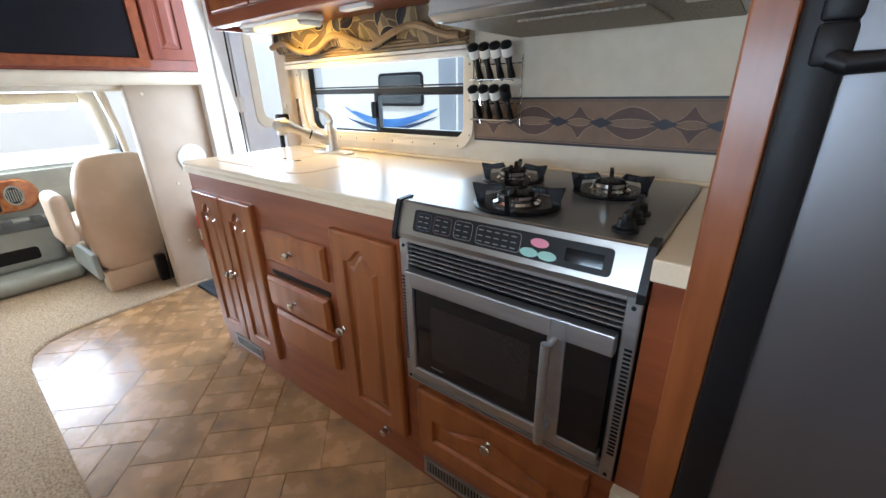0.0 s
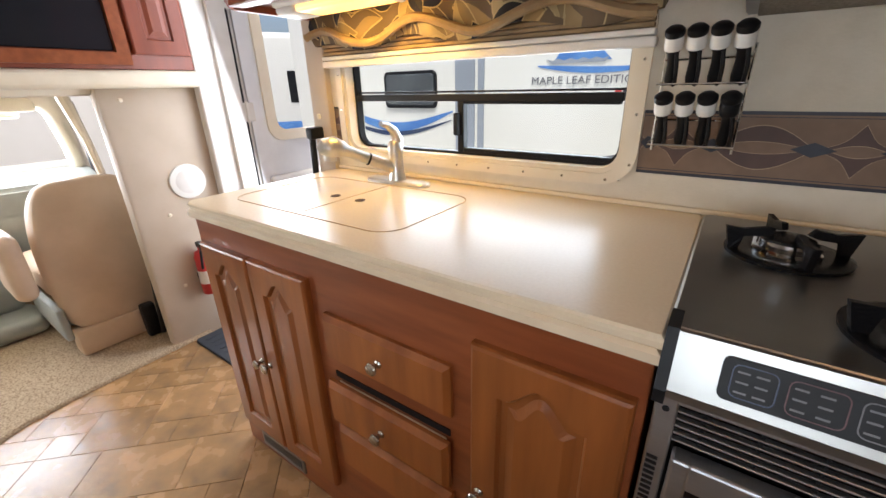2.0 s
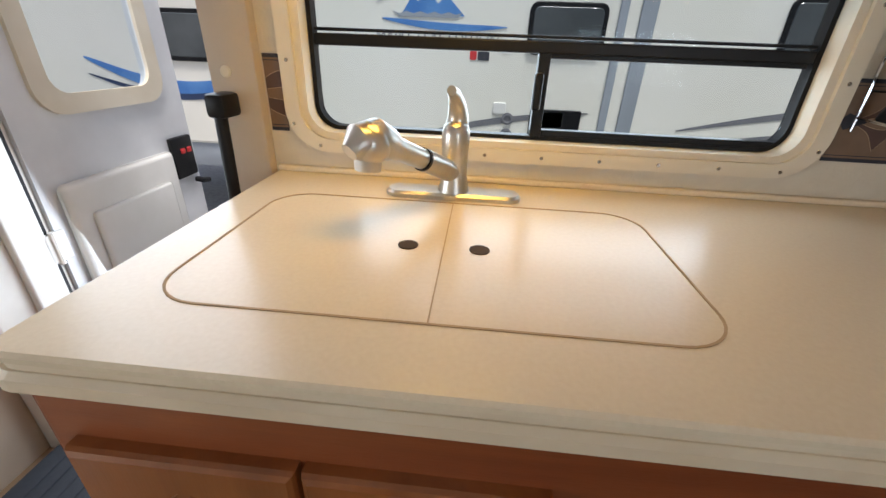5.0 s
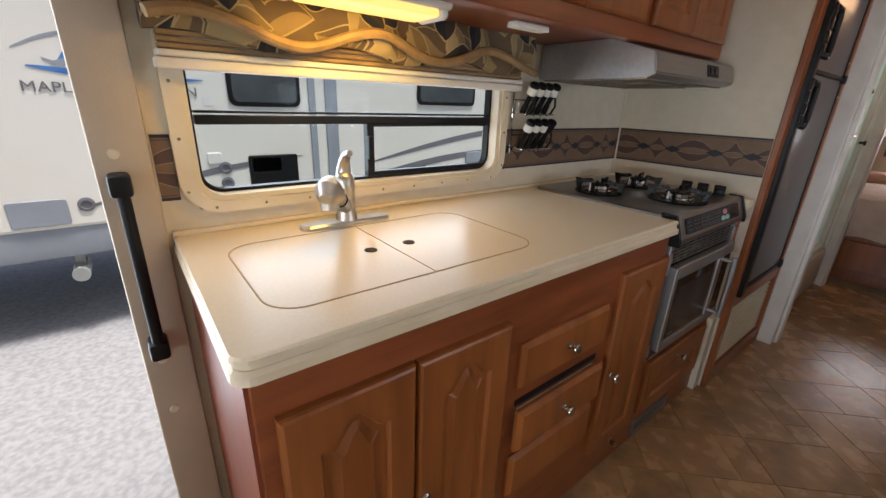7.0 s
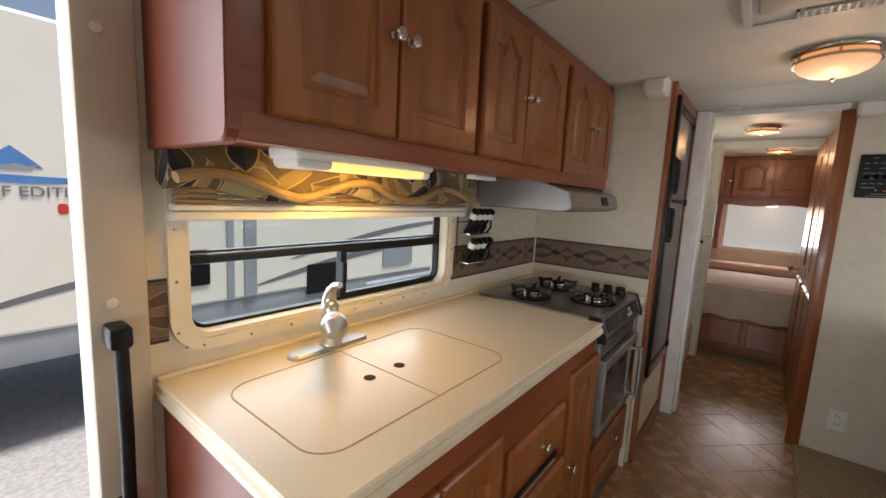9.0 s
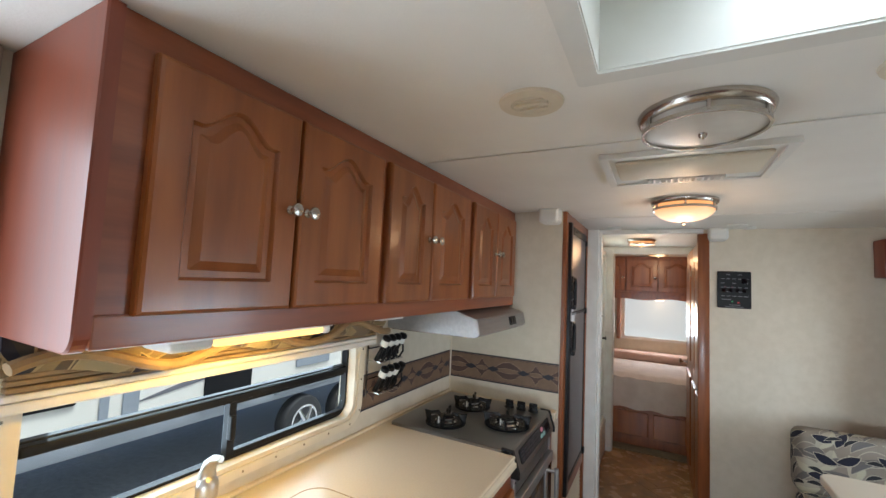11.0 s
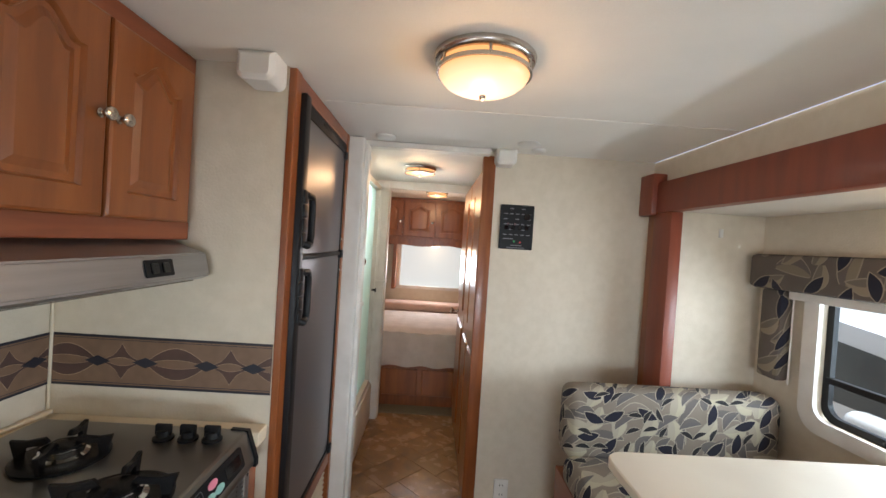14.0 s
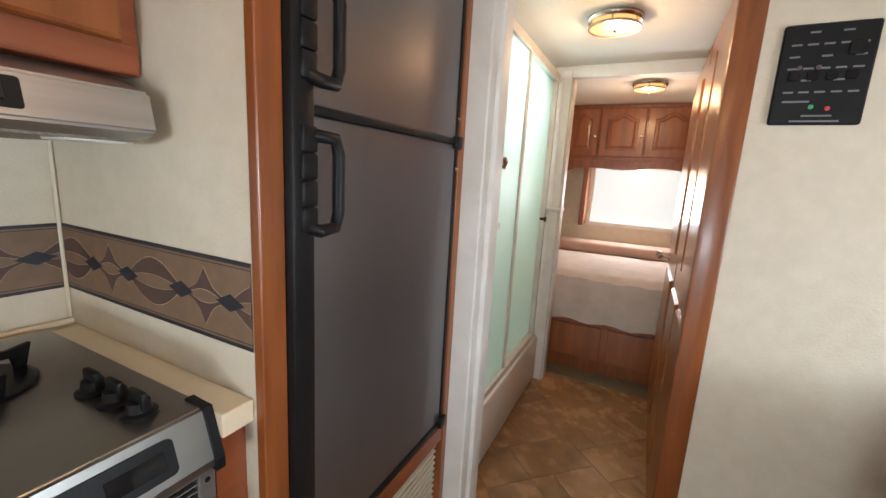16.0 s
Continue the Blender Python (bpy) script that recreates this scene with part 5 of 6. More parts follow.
hang(ac, part("filter_cover", bm, CREAM, smooth=True))
bm = bmesh.new()
for k in range(13):
    y = 0.265 + 0.0175 * k
    add_box(bm, 0.085, 0.135, y, y + 0.006, CEILZ - 0.018, CEILZ - 0.009)
for x in (0.085, 0.1, 0.116, 0.131):
    add_box(bm, x, x + 0.004, 0.26, 0.482, CEILZ - 0.0185, CEILZ - 0.009)
hang(ac, part("grille", bm, WHITE))
hang(ac, box("grille_back", 0.084, 0.136, 0.262, 0.48, CEILZ - 0.0108, CEILZ - 0.009, TRAILER_GREY))

# roof hatch
rh = thing("roof_hatch", HX0 + 0.2, 0.36, CEILZ, "white framed roof hatch with a pale lid that glows like daylight", "roof hatch")
bm = bmesh.new()
add_ring(bm, rounded(HX0 - 0.035, HX1 + 0.035, HY0 - 0.035, HY1 + 0.035, 0.012, 3), rounded(HX0 + 0.004, HX1 - 0.004, HY0 + 0.004, HY1 - 0.004, 0.006, 3), 0.010, Matrix.Translation((0, 0, CEILZ - 0.010)))
add_ring(bm, [(HX0, HY0), (HX1, HY0), (HX1, HY1), (HX0, HY1)], [(HX0 + 0.006, HY0 + 0.006), (HX1 - 0.006, HY0 + 0.006), (HX1 - 0.006, HY1 - 0.006), (HX0 + 0.006, HY1 - 0.006)], 0.19, Matrix.Translation((0, 0, CEILZ - 0.005)))
hang(rh, part("frame", bm, WHITE))
# opaque lid given a weak glow in place of daylight coming through it
hang(rh, box("lid", HX0 - 0.02, HX1 + 0.02, HY0 - 0.02, HY1 + 0.02, CEILZ + 0.19, CEILZ + 0.2, glowing("lid_daylight_glow", (0.55, 0.64, 0.60), 0.16)))
for x, y in ((-0.62, 0.69), (-0.54, 0.06)):
    e = thing("ceiling_vent", x, y, CEILZ, "round cream ceiling air vent", "vent", "ceiling vents")
    bm = bmesh.new()
    dn = Matrix.Translation((x, y, CEILZ - 0.0005)) @ Matrix.Rotation(math.pi, 4, "X")
    add_lathe(bm, [(0.068, 0), (0.066, 0.006), (0.042, 0.008), (0.038, 0.005), (0.02, 0.004)], dn, 32)
    add_box(bm, x - 0.004, x + 0.004, y - 0.036, y + 0.036, CEILZ - 0.010, CEILZ - 0.004, 0.001)
    add_box(bm, x - 0.022, x - 0.018, y - 0.03, y + 0.03, CEILZ - 0.009, CEILZ - 0.004)
    add_box(bm, x + 0.018, x + 0.022, y - 0.03, y + 0.03, CEILZ - 0.009, CEILZ - 0.004)
    hang(e, part("rim", bm, CREAM, smooth=True))
for x, y, r in ((1.40, 0.70, 0.045), (1.36, 0.05, 0.05), (1.46, -0.02, 0.035)):
    bm = bmesh.new()
    add_lathe(bm, [(r, 0), (r, 0.006), (r * 0.85, 0.012), (r * 0.4, 0.014)], Matrix.Translation((x, y, CEILZ - 0.0005)) @ Matrix.Rotation(math.pi, 4, "X"), 28)
    tagged(part("ceiling_detector", bm, WHITE, smooth=True), "small round white ceiling detector", "detector", "ceiling detectors")

# ---- dinette ----
def bench(x0, x1, y0, y1, back, sign):
    e = thing("dinette_bench", (x0 + x1) / 2, (y0 + y1) / 2, 0.02, "dinette bench with leaf-print cushions on a wooden base", "bench", "dinette benches")
    hang(e, box("base", x0, x1, y0, y1 - 0.01, 0.02, 0.48, CHERRY_X, bevel=0.004))
    bm = bmesh.new()
    add_box(bm, x0 - 0.02, x1 - (0.12 if sign > 0 else -0.0), y0, y1 + 0.008, 0.482, 0.60, 0.04, 4)
    hang(e, part("seat_cushion", bm, UPHOLSTERY, smooth=True))
    bm = bmesh.new()
    add_box(bm, back[0], back[1], y0 + 0.01, y1 + 0.004, 0.575, 0.885, 0.05, 4)
    hang(e, part("back_cushion", bm, UPHOLSTERY, smooth=True))
    bm = bmesh.new()
    for k in (0.25, 0.75):
        add_lathe(bm, [(0.008, 0), (0.005, 0.008), (0.011, 0.016), (0.004, 0.02)], Matrix(((1, 0, 0, x0 + 0.1 + 0.0 * k), (0, 0, 1, y1 - 0.01), (0, -1, 0, 0.40 - 0.18 * k), (0, 0, 0, 1))), 12)
    hang(e, part("knob", bm, NICKEL, smooth=True))
    return e


bench(0.90, 1.34, -1.085, -0.155, (1.185, 1.325), 1)
bench(-0.62, -0.30, -1.085, -0.155, (-0.62, -0.48), -1)
tb = thing("dinette_table", 0.35, -0.6, 0.02, "cream laminate dinette table with rounded corners", "table")
bm = bmesh.new()
add_prism(bm, rounded(0.03, 0.79, -1.07, -0.122, 0.06, 6), 0.028, Matrix.Translation((0, 0, 0.804)), 0.004)
hang(tb, part("top", bm, TABLETOP))
bm = bmesh.new()
add_tube(bm, [(0.42, -0.55, 0.06), (0.42, -0.55, 0.805)], 0.032, 16)
add_lathe(bm, [(0.10, 0), (0.10, 0.006), (0.04, 0.02)], Matrix.Translation((0.42, -0.55, 0.018)), 24)
hang(tb, part("leg", bm, CHROME, smooth=True))
bm = bmesh.new()
add_lathe(bm, [(0.034, 0), (0.034, 0.0015), (0.02, 0.0018)], Matrix.Translation((0.63, -0.974, 0.832)), 22)
hang(tb, part("cup_ring", bm, BLACK))
# slide-out window with valance
w2 = thing("window_2", 0.48, DY, 0.9, "dinette window with rounded white frame and black sash", "window", kind="structure")
m = Matrix(((1, 0, 0, 0), (0, 0, 1, DY), (0, 1, 0, 0), (0, 0, 0, 1)))
bm = bmesh.new()
add_ring(bm, rounded(-0.14, 1.155, 0.80, 1.46, 0.09, 6), rounded(-0.09, 1.09, 0.857, 1.415, 0.06, 6), 0.016, m)
hang(w2, part("frame", bm, TRIMWHITE))
bm = bmesh.new()
add_ring(bm, rounded(-0.10, 1.10, 0.85, 1.42, 0.06, 6), rounded(-0.075, 1.073, 0.877, 1.395, 0.05, 6), 0.02, m @ Matrix.Translation((0, 0, -0.05)))
add_box(bm, -0.09, 1.085, DY - 0.045, DY - 0.02, 1.0, 1.024, 0.002)
add_box(bm, 0.47, 0.49, DY - 0.045, DY - 0.02, 0.87, 1.004, 0.002)
hang(w2, part("sash", bm, BLACK))
g2 = box("pane", -0.09, 1.09, DY - 0.042, DY - 0.039, 0.86, 1.41, PANE)
g2.visible_shadow = False
hang(w2, g2)
v2 = thing("dinette_valance", 0.48, DY, 1.0, "dark leaf-print padded cornice round the dinette window", "valance")
hang(v2, box("cornice", -0.28, 1.355, DY + 0.002, DY + 0.10, 1.345, 1.495, DRAPE, bevel=0.02),
     box("side_panel", 1.215, 1.325, DY + 0.002, DY + 0.06, 0.955, 1.345, DRAPE, bevel=0.015),
     box("side_panel", -0.275, -0.19, DY + 0.002, DY + 0.06, 0.955, 1.345, DRAPE, bevel=0.015))
bm = bmesh.new()
for x in (1.195, -0.13):
    add_tube(bm, [(x, DY + 0.025, 1.35), (x, DY + 0.025, 0.95)], 0.003, 6)
add_box(bm, -0.19, 1.20, DY + 0.015, DY + 0.045, 1.31, 1.348, 0.004)
hang(v2, part("blind_rail", bm, TRIMWHITE))
# two-arm lamp over the table
LXD, LYD = 0.465, -0.84
dl = thing("dinette_lamp", LXD, LYD, 1.55, "two-arm nickel lamp with lit amber glass shades", "lamp")
bm = bmesh.new()
add_lathe(bm, [(0.062, 0), (0.055, 0.010), (0.02, 0.020)], Matrix.Translation((LXD, LYD, 1.6695)) @ Matrix.Rotation(math.pi, 4, "X"), 28)
for s_ in (-1, 1):
    add_tube(bm, [(LXD + s_ * 0.015, LYD, 1.655), (LXD + s_ * 0.022, LYD, 1.622), (LXD + s_ * 0.04, LYD, 1.600), (LXD + s_ * 0.07, LYD, 1.598), (LXD + s_ * 0.092, LYD, 1.612)], 0.008, 10)
    add_lathe(bm, [(0.020, 0), (0.023, 0.006), (0.023, 0.024), (0.012, 0.028)], Matrix.Translation((LXD + s_ * 0.1, LYD, 1.575)), 18)
hang(dl, part("arm", bm, NICKEL, smooth=True))
for s_ in (-1, 1):
    bm = bmesh.new()
    add_lathe(bm, [(0.014, 0), (0.034, 0.004), (0.056, 0.022), (0.074, 0.058), (0.070, 0.058), (0.02, 0.016)], Matrix.Translation((LXD + s_ * 0.1, LYD, 1.580)) @ Matrix.Rotation(math.pi, 4, "X"), 28)
    hang(dl, part("shade", bm, SHADEGLASS, smooth=True))
    lamp("dinette_lamp_light", "POINT", 0.45, (1.0, 0.62, 0.32), Matrix.Translation((LXD + s_ * 0.1, LYD, 1.50)), 0.04)
bm = bmesh.new()
add_prism(bm, rounded(0, 0.018, 0, 0.04, 0.004, 2), 0.008, faces_x(1.399, -0.88, 1.56), 0.002)
tagged(part("wall_hook", bm, WHITE), "small white hook on the slide-out end wall", "hook")

# ---- bedroom ----
be = thing("bed", 3.7, 0.4, 0.0, "double bed with quilted taupe bedspread on a cherry base", "bed")
hang(be, box("base", 3.06, 4.29, -0.35, 1.24, 0.008, 0.38, CHERRY, bevel=0.004))
bm = bmesh.new()
for x0, x1 in ((0.03, 0.48), (0.52, 0.97)):
    add_prism(bm, [(-x1 + 0.0, 0.1), (-x0, 0.1), (-x0, 0.33), (-x1, 0.33)], 0.014, faces_x(3.06, 0.0, 0.0), 0.006)
hang(be, part("drawer_front", bm, MAPLE))
bm = bmesh.new()
nx, ny = 26, 30
vs = []
for i in range(nx + 1):
    row = []
    for j in range(ny + 1):
        x, y = 3.03 + 1.25 * i / nx, -0.36 + 1.62 * j / ny
        e = min(1.0, min(i / 3.0, j / 3.0, (ny - j) / 3.0))
        z = 0.60 + 0.065 * e ** 0.5 + 0.010 * abs(math.sin(i * 1.2)) * abs(math.sin(j * 1.05)) + 0.006 * noise.noise(Vector((x * 5, y * 5, 0)))
        if i == 0 or j in (0, ny):
            z = 0.36 + 0.01 * math.sin(j * 1.3)
        row.append(bm.verts.new((x, y, z)))
    vs.append(row)
for i in range(nx):
    for j in range(ny):
        bm.faces.new((vs[i][j], vs[i + 1][j], vs[i + 1][j + 1], vs[i][j + 1]))
hang(be, part("bedspread", bm, BEDSPREAD, smooth=True))
bm = bmesh.new()
add_box(bm, 4.02, 4.28, -0.3, 1.2, 0.66, 0.76, 0.045, 4)
hang(be, part("folded_cover", bm, material("pink_coverlet", (0.50, 0.33, 0.26), 0.95, scale=8, bump=0.5, bump_scale=80), smooth=True))
oc = thing("bedroom_overhead_cabinet", 4.1, 0.4, 1.45, "cherry wood overhead cabinet with arched doors", "cabinet")
hang(oc, box("body", 4.0, BX - 0.002, -0.58, 1.28, 1.47, CEILZ - 0.003, CHERRY, bevel=0.003))
bm = bmesh.new()
pts = [(-1.05, 1.47), (-1.05, 1.37)]
for k in range(17):
    u = k / 16
    pts.append((-1.02 + 1.17 * u, 1.372 + 0.035 * math.sin(math.pi * u) ** 0.5 + 0.012 * math.sin(4 * math.pi * u)))
pts += [(0.18, 1.37), (0.18, 1.47)]
add_prism(bm, pts, 0.02, faces_x(4.03, 0.0, 0.0))
hang(oc, part("scalloped_valance", bm, CHERRY))
for y0, y1 in ((1.05, 0.80), (0.79, 0.45), (0.44, 0.08), (0.07, -0.28)):
    ps = cab_door("door", -y0, -y1, 1.50, 1.89, 0.0, knob=(-y1 - 0.025, 1.66))
    for p in ps:
        p.data.transform(Matrix(((0, 1, 0, 3.981), (-1, 0, 0, 0), (0, 0, 1, 0), (0, 0, 0, 1))))
    hang(oc, *ps)
w3 = thing("window_3", BX, 0.43, 1.17, "bedroom window with a closed blind that glows in place of daylight", "window", kind="structure")
# self-glowing sheet; no light passes through from outside
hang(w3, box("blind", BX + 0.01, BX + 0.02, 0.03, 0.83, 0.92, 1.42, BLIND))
bm = bmesh.new()
add_ring(bm, [(-0.86, 0.89), (0.0, 0.89), (0.0, 1.45), (-0.86, 1.45)], [(-0.82, 0.925), (-0.04, 0.925), (-0.04, 1.415), (-0.82, 1.415)], 0.02, faces_x(BX - 0.001, 0, 0))
hang(w3, part("frame", bm, TRIMWHITE))
struct(box("trim_window_side", BX - 0.20, BX - 0.003, 0.86, 0.90, 0.9, 1.47, CHERRY), "cherry side board of the bedroom window", "trim")
dome = thing("reading_lamp", 4.12, 0.43, 1.46, "small round lit lamp under the bedroom cabinet", "lamp")
bm = bmesh.new()
add_lathe(bm, [(0.06, 0), (0.062, 0.050), (0.058, 0.062), (0.035, 0.076), (0.003, 0.080)], Matrix.Translation((4.08, 0.43, 1.4695)) @ Matrix.Rotation(math.pi, 4, "X"), 24)
hang(dome, part("glass", bm, LAMPGLASS, smooth=True))
lamp("reading_light", "POINT", 1.5, (1.0, 0.65, 0.34), Matrix.Translation((4.05, 0.43, 1.35)), 0.05)

# ---- entry door and the cab ----
jp = box("trim_entry_panel", -1.300, -1.200, 1.49, 1.60, -0.02, CEILZ, BEIGE, bevel=0.008)
struct(jp, "cream entry door post with screw caps", "trim")
bm = bmesh.new()
for z in (0.45, 0.60, 1.095, 1.62):
    add_lathe(bm, [(0.011, 0), (0.011, 0.002), (0.008, 0.004)], faces_y(-1.262, 1.490, z), 16)
struct(part("trim_screw_caps", bm, CREAM), "round cream screw caps on the entry post", "trim")
gh = thing("grab_handle", -1.265, 1.45, 0.62, "black plastic grab handle at the entry", "handle")
bm = bmesh.new()
add_tube(bm, [(-1.262, 1.445, 0.665), (-1.262, 1.438, 0.84), (-1.262, 1.445, 1.03)], 0.0125, 12)
for z in (1.035, 0.65):
    add_box(bm, -1.283, -1.243, 1.43, 1.492, z - 0.022, z + 0.024, 0.009)
hang(gh, part("bar", bm, BLACK, smooth=True))
bm = bmesh.new()
add_box(bm, -2.02, -1.965, 1.40, 1.62, -0.02, CEILZ, 0.008)
add_box(bm, -1.967, -1.945, 1.50, 1.585, -0.02, 1.80, 0.004)
struct(part("trim_entry_hinge_post", bm, TRIMWHITE), "white entry door post on the hinge side", "trim")
ed = thing("entry_door", -1.95, 1.62, -0.1, "white entry door with window standing open outward", "door")
bm = bmesh.new()
ex = -1.955
mx = faces_xp(ex - 0.035, 0, 0)
o, i = rounded(1.62, 2.27, -0.10, 1.78, 0.04, 5), rounded(1.74, 2.14, 0.98, 1.62, 0.06, 5)
add_ring(bm, o, i, 0.035, mx)
hang(ed, part("panel", bm, material("white_door_skin", (0.72, 0.73, 0.74), 0.4, scale=5, bump=0.03)))
bm = bmesh.new()
add_ring(bm, rounded(1.70, 2.18, 0.94, 1.66, 0.08, 5), rounded(1.755, 2.125, 0.995, 1.605, 0.055, 5), 0.012, faces_xp(ex, 0, 0))
hang(ed, part("window_frame", bm, CREAM))
pn = box("pane", ex - 0.02, ex - 0.016, 1.74, 2.14, 0.98, 1.62, glass("entry_pane", (0.85, 0.88, 0.9)))
pn.visible_shadow = False
hang(ed, pn)
bm = bmesh.new()
add_box(bm, ex, ex + 0.03, 1.66, 2.12, 0.30, 0.76, 0.02, 3)
add_box(bm, ex + 0.028, ex + 0.045, 1.72, 2.06, 0.36, 0.66, 0.012, 3)
hang(ed, part("pocket", bm, WHITE, smooth=True))
bm = bmesh.new()
add_box(bm, ex, ex + 0.02, 2.13, 2.245, 0.64, 0.80, 0.006)
add_tube(bm, [(ex + 0.02, 2.22, 0.62), (ex + 0.05, 2.225, 0.615), (ex + 0.055, 2.25, 0.61)], 0.012, 8)
hang(ed, part("lock", bm, BLACK, smooth=True))
bm = bmesh.new()
for y in (2.18, 2.215):
    add_box(bm, ex + 0.019, ex + 0.027, y - 0.01, y + 0.01, 0.735, 0.755, 0.003)
hang(ed, part("lock_button", bm, RED))
bm = bmesh.new()
for z in (0.55, 1.05, 1.55):
    add_box(bm, -1.966, -1.945, 1.575, 1.64, z, z + 0.09, 0.004)
    add_tube(bm, [(-1.945, 1.60, z - 0.005), (-1.945, 1.60, z + 0.095)], 0.008, 8)
hang(ed, part("hinge", bm, TRIMWHITE))
bm = bmesh.new()
add_box(bm, -1.992, -1.955, 1.585, 1.60, -0.02, 1.78)
hang(ed, part("weather_seal", bm, BLACK))

# cab side panel with speaker
struct(box("wall_cab_side", -2.09, -2.02, 1.02, 1.60, -0.05, 1.26, BEIGE, bevel=0.02), "cream padded panel between door and cab", "wall")
bm = bmesh.new()
for z, y in ((1.17, 1.10), (0.66, 1.16), (0.30, 1.14), (1.05, 1.44), (0.5, 1.40)):
    add_lathe(bm, [(0.009, 0), (0.009, 0.003), (0.005, 0.005)], faces_xp(-2.02, y, z), 12)
struct(part("trim_panel_snaps", bm, CREAM), "cream snap caps on the cab panel", "trim")
sp = thing("door_speaker", -2.02, 1.26, 0.82, "round white speaker grille on the cab panel", "speaker")
bm = bmesh.new()
add_lathe(bm, [(0.082, 0), (0.080, 0.008), (0.072, 0.010)], faces_xp(-2.02, 1.275, 0.80), 32)
hang(sp, part("rim", bm, WHITE, smooth=True))
bm = bmesh.new()
add_lathe(bm, [(0.071, 0.006), (0.05, 0.012), (0.02, 0.015), (0.002, 0.0155)], faces_xp(-2.02, 1.275, 0.80), 32)
hang(sp, part("grille", bm, TRIMWHITE, smooth=True))
# fire extinguisher by the entry
fx = thing("fire_extinguisher", -1.985, 1.235, 0.22, "small red fire extinguisher on the cab panel", "fire extinguisher")
bm = bmesh.new()
add_lathe(bm, [(0.034, 0), (0.038, 0.006), (0.038, 0.20), (0.030, 0.225), (0.013, 0.235), (0.013, 0.25)], Matrix.Translation((-1.978, 1.235, 0.235)), 24)
hang(fx, part("cylinder", bm, RED, smooth=True))
bm = bmesh.new()
add_box(bm, -2.0, -1.95, 1.235 - 0.012, 1.235 + 0.012, 0.235 + 0.245, 0.235 + 0.275, 0.005)
add_tube(bm, [(-1.96, 1.235, 0.235 + 0.26), (-1.935, 1.235 - 0.02, 0.235 + 0.24), (-1.935, 1.235 - 0.03, 0.235 + 0.15)], 0.006, 8)
add_box(bm, -2.021, -1.99, 1.235 - 0.03, 1.235 + 0.03, 0.235 + 0.08, 0.235 + 0.11, 0.003)
hang(fx, part("valve", bm, BLACK))
bm = bmesh.new()
add_ring(bm, [(0.0388 * math.cos(2 * math.pi * k / 24), 0.0388 * math.sin(2 * math.pi * k / 24)) for k in range(24)], [(0.0375 * math.cos(2 * math.pi * k / 24), 0.0375 * math.sin(2 * math.pi * k / 24)) for k in range(24)], 0.07, Matrix.Translation((-1.978, 1.235, 0.235 + 0.06)))
hang(fx, part("label_band", bm, WHITE))
# overhead bunk with television
ov = thing("overhead_cabinet", -2.1, 0.4, 1.28, "dark red cherry overhead cabinet holding a television", "cabinet")
TX = -1.97
hang(ov, box("body", -2.6, TX, -0.62, 1.45, 1.285, CEILZ - 0.003, REDWOOD, bevel=0.006))
d = cab_door("door", -1.39, -1.175, 1.34, 1.88, 0, mat=REDWOOD, arched=False)
d[0].data.transform(faces_xp(TX + 0.001, 0, 0) @ Matrix(((-1, 0, 0, 0), (0, 0, 1, 0), (0, -1, 0, 0.02), (0, 0, 0, 1))))
hang(ov, *d)
bm = bmesh.new()
add_ring(bm, [(0.10, 1.30), (1.16, 1.30), (1.16, 1.90), (0.10, 1.90)], [(0.15, 1.345), (1.115, 1.345), (1.115, 1.87), (0.15, 1.87)], 0.022, faces_xp(TX, 0, 0))
hang(ov, part("bezel", bm, CHERRY_X))
tv = thing("television", TX, 0.63, 1.345, "flat black television set into the cabinet", "television")
bm = bmesh.new()
add_prism(bm, rounded(0.155, 1.11, 1.35, 1.865, 0.01, 3), 0.012, faces_xp(TX + 0.001, 0, 0), 0.003)
hang(tv, part("screen", bm, TV))
bm = bmesh.new()
add_box(bm, -2.62, -1.955, -0.62, 1.47, 1.215, 1.284, 0.025, 4)
struct(part("trim_bunk_edge", bm, CREAM), "cream padded edge under the overhead cabinet", "trim")
# cab body: windscreen, pillars, dash
cb = thing("cab_shell", -3.0, 0.4, 0.0, "light cream cab interior with windscreen pillars", "vehicle cab", kind="structure")
bm = bmesh.new()
add_tube(bm, [(-3.28, 1.20, 0.70), (-3.12, 1.15, 0.92), (-3.02, 1.10, 1.12), (-2.95, 1.02, 1.24)], [0.05, 0.045, 0.05, 0.07], 12)
add_tube(bm, [(-2.9, 1.20, 0.66), (-2.72, 1.13, 0.95), (-2.6, 1.05, 1.24)], [0.02, 0.02, 0.03], 8)
add_box(bm, -3.2, -2.05, -0.62, 1.30, 1.19, 1.25, 0.02)
add_box(bm, -3.12, -2.92, -0.6, 1.02, 1.12, 1.20, 0.02, 3)
add_box(bm, -3.16, -3.12, -0.5, 0.98, 1.085, 1.18, 0.012, 3)
hang(cb, part("pillar", bm, CREAM, smooth=True))
bm = bmesh.new()
add_box(bm, -3.6, -2.08, 1.24, 1.30, -0.05, 0.66, 0.03)
hang(cb, part("door_panel", bm, DASHGREY, smooth=True))
bm = bmesh.new()
add_tube(bm, [(-3.12, 1.235, 0.70), (-3.02, 1.205, 0.92), (-2.93, 1.16, 1.16)], [0.03, 0.022, 0.018], 8)
add_box(bm, -2.24, -2.19, 0.98, 1.04, 0.02, 0.20, 0.01)
add_tube(bm, [(-2.115, 1.02, 0.06), (-2.10, 1.05, 0.5), (-2.09, 1.06, 0.95)], 0.012, 8)
hang(cb, part("belt_and_trim", bm, BLACK))
ds = thing("dashboard", -3.2, 0.4, 0.3, "grey beige dashboard with burl wood vent surround", "dashboard")
bm = bmesh.new()
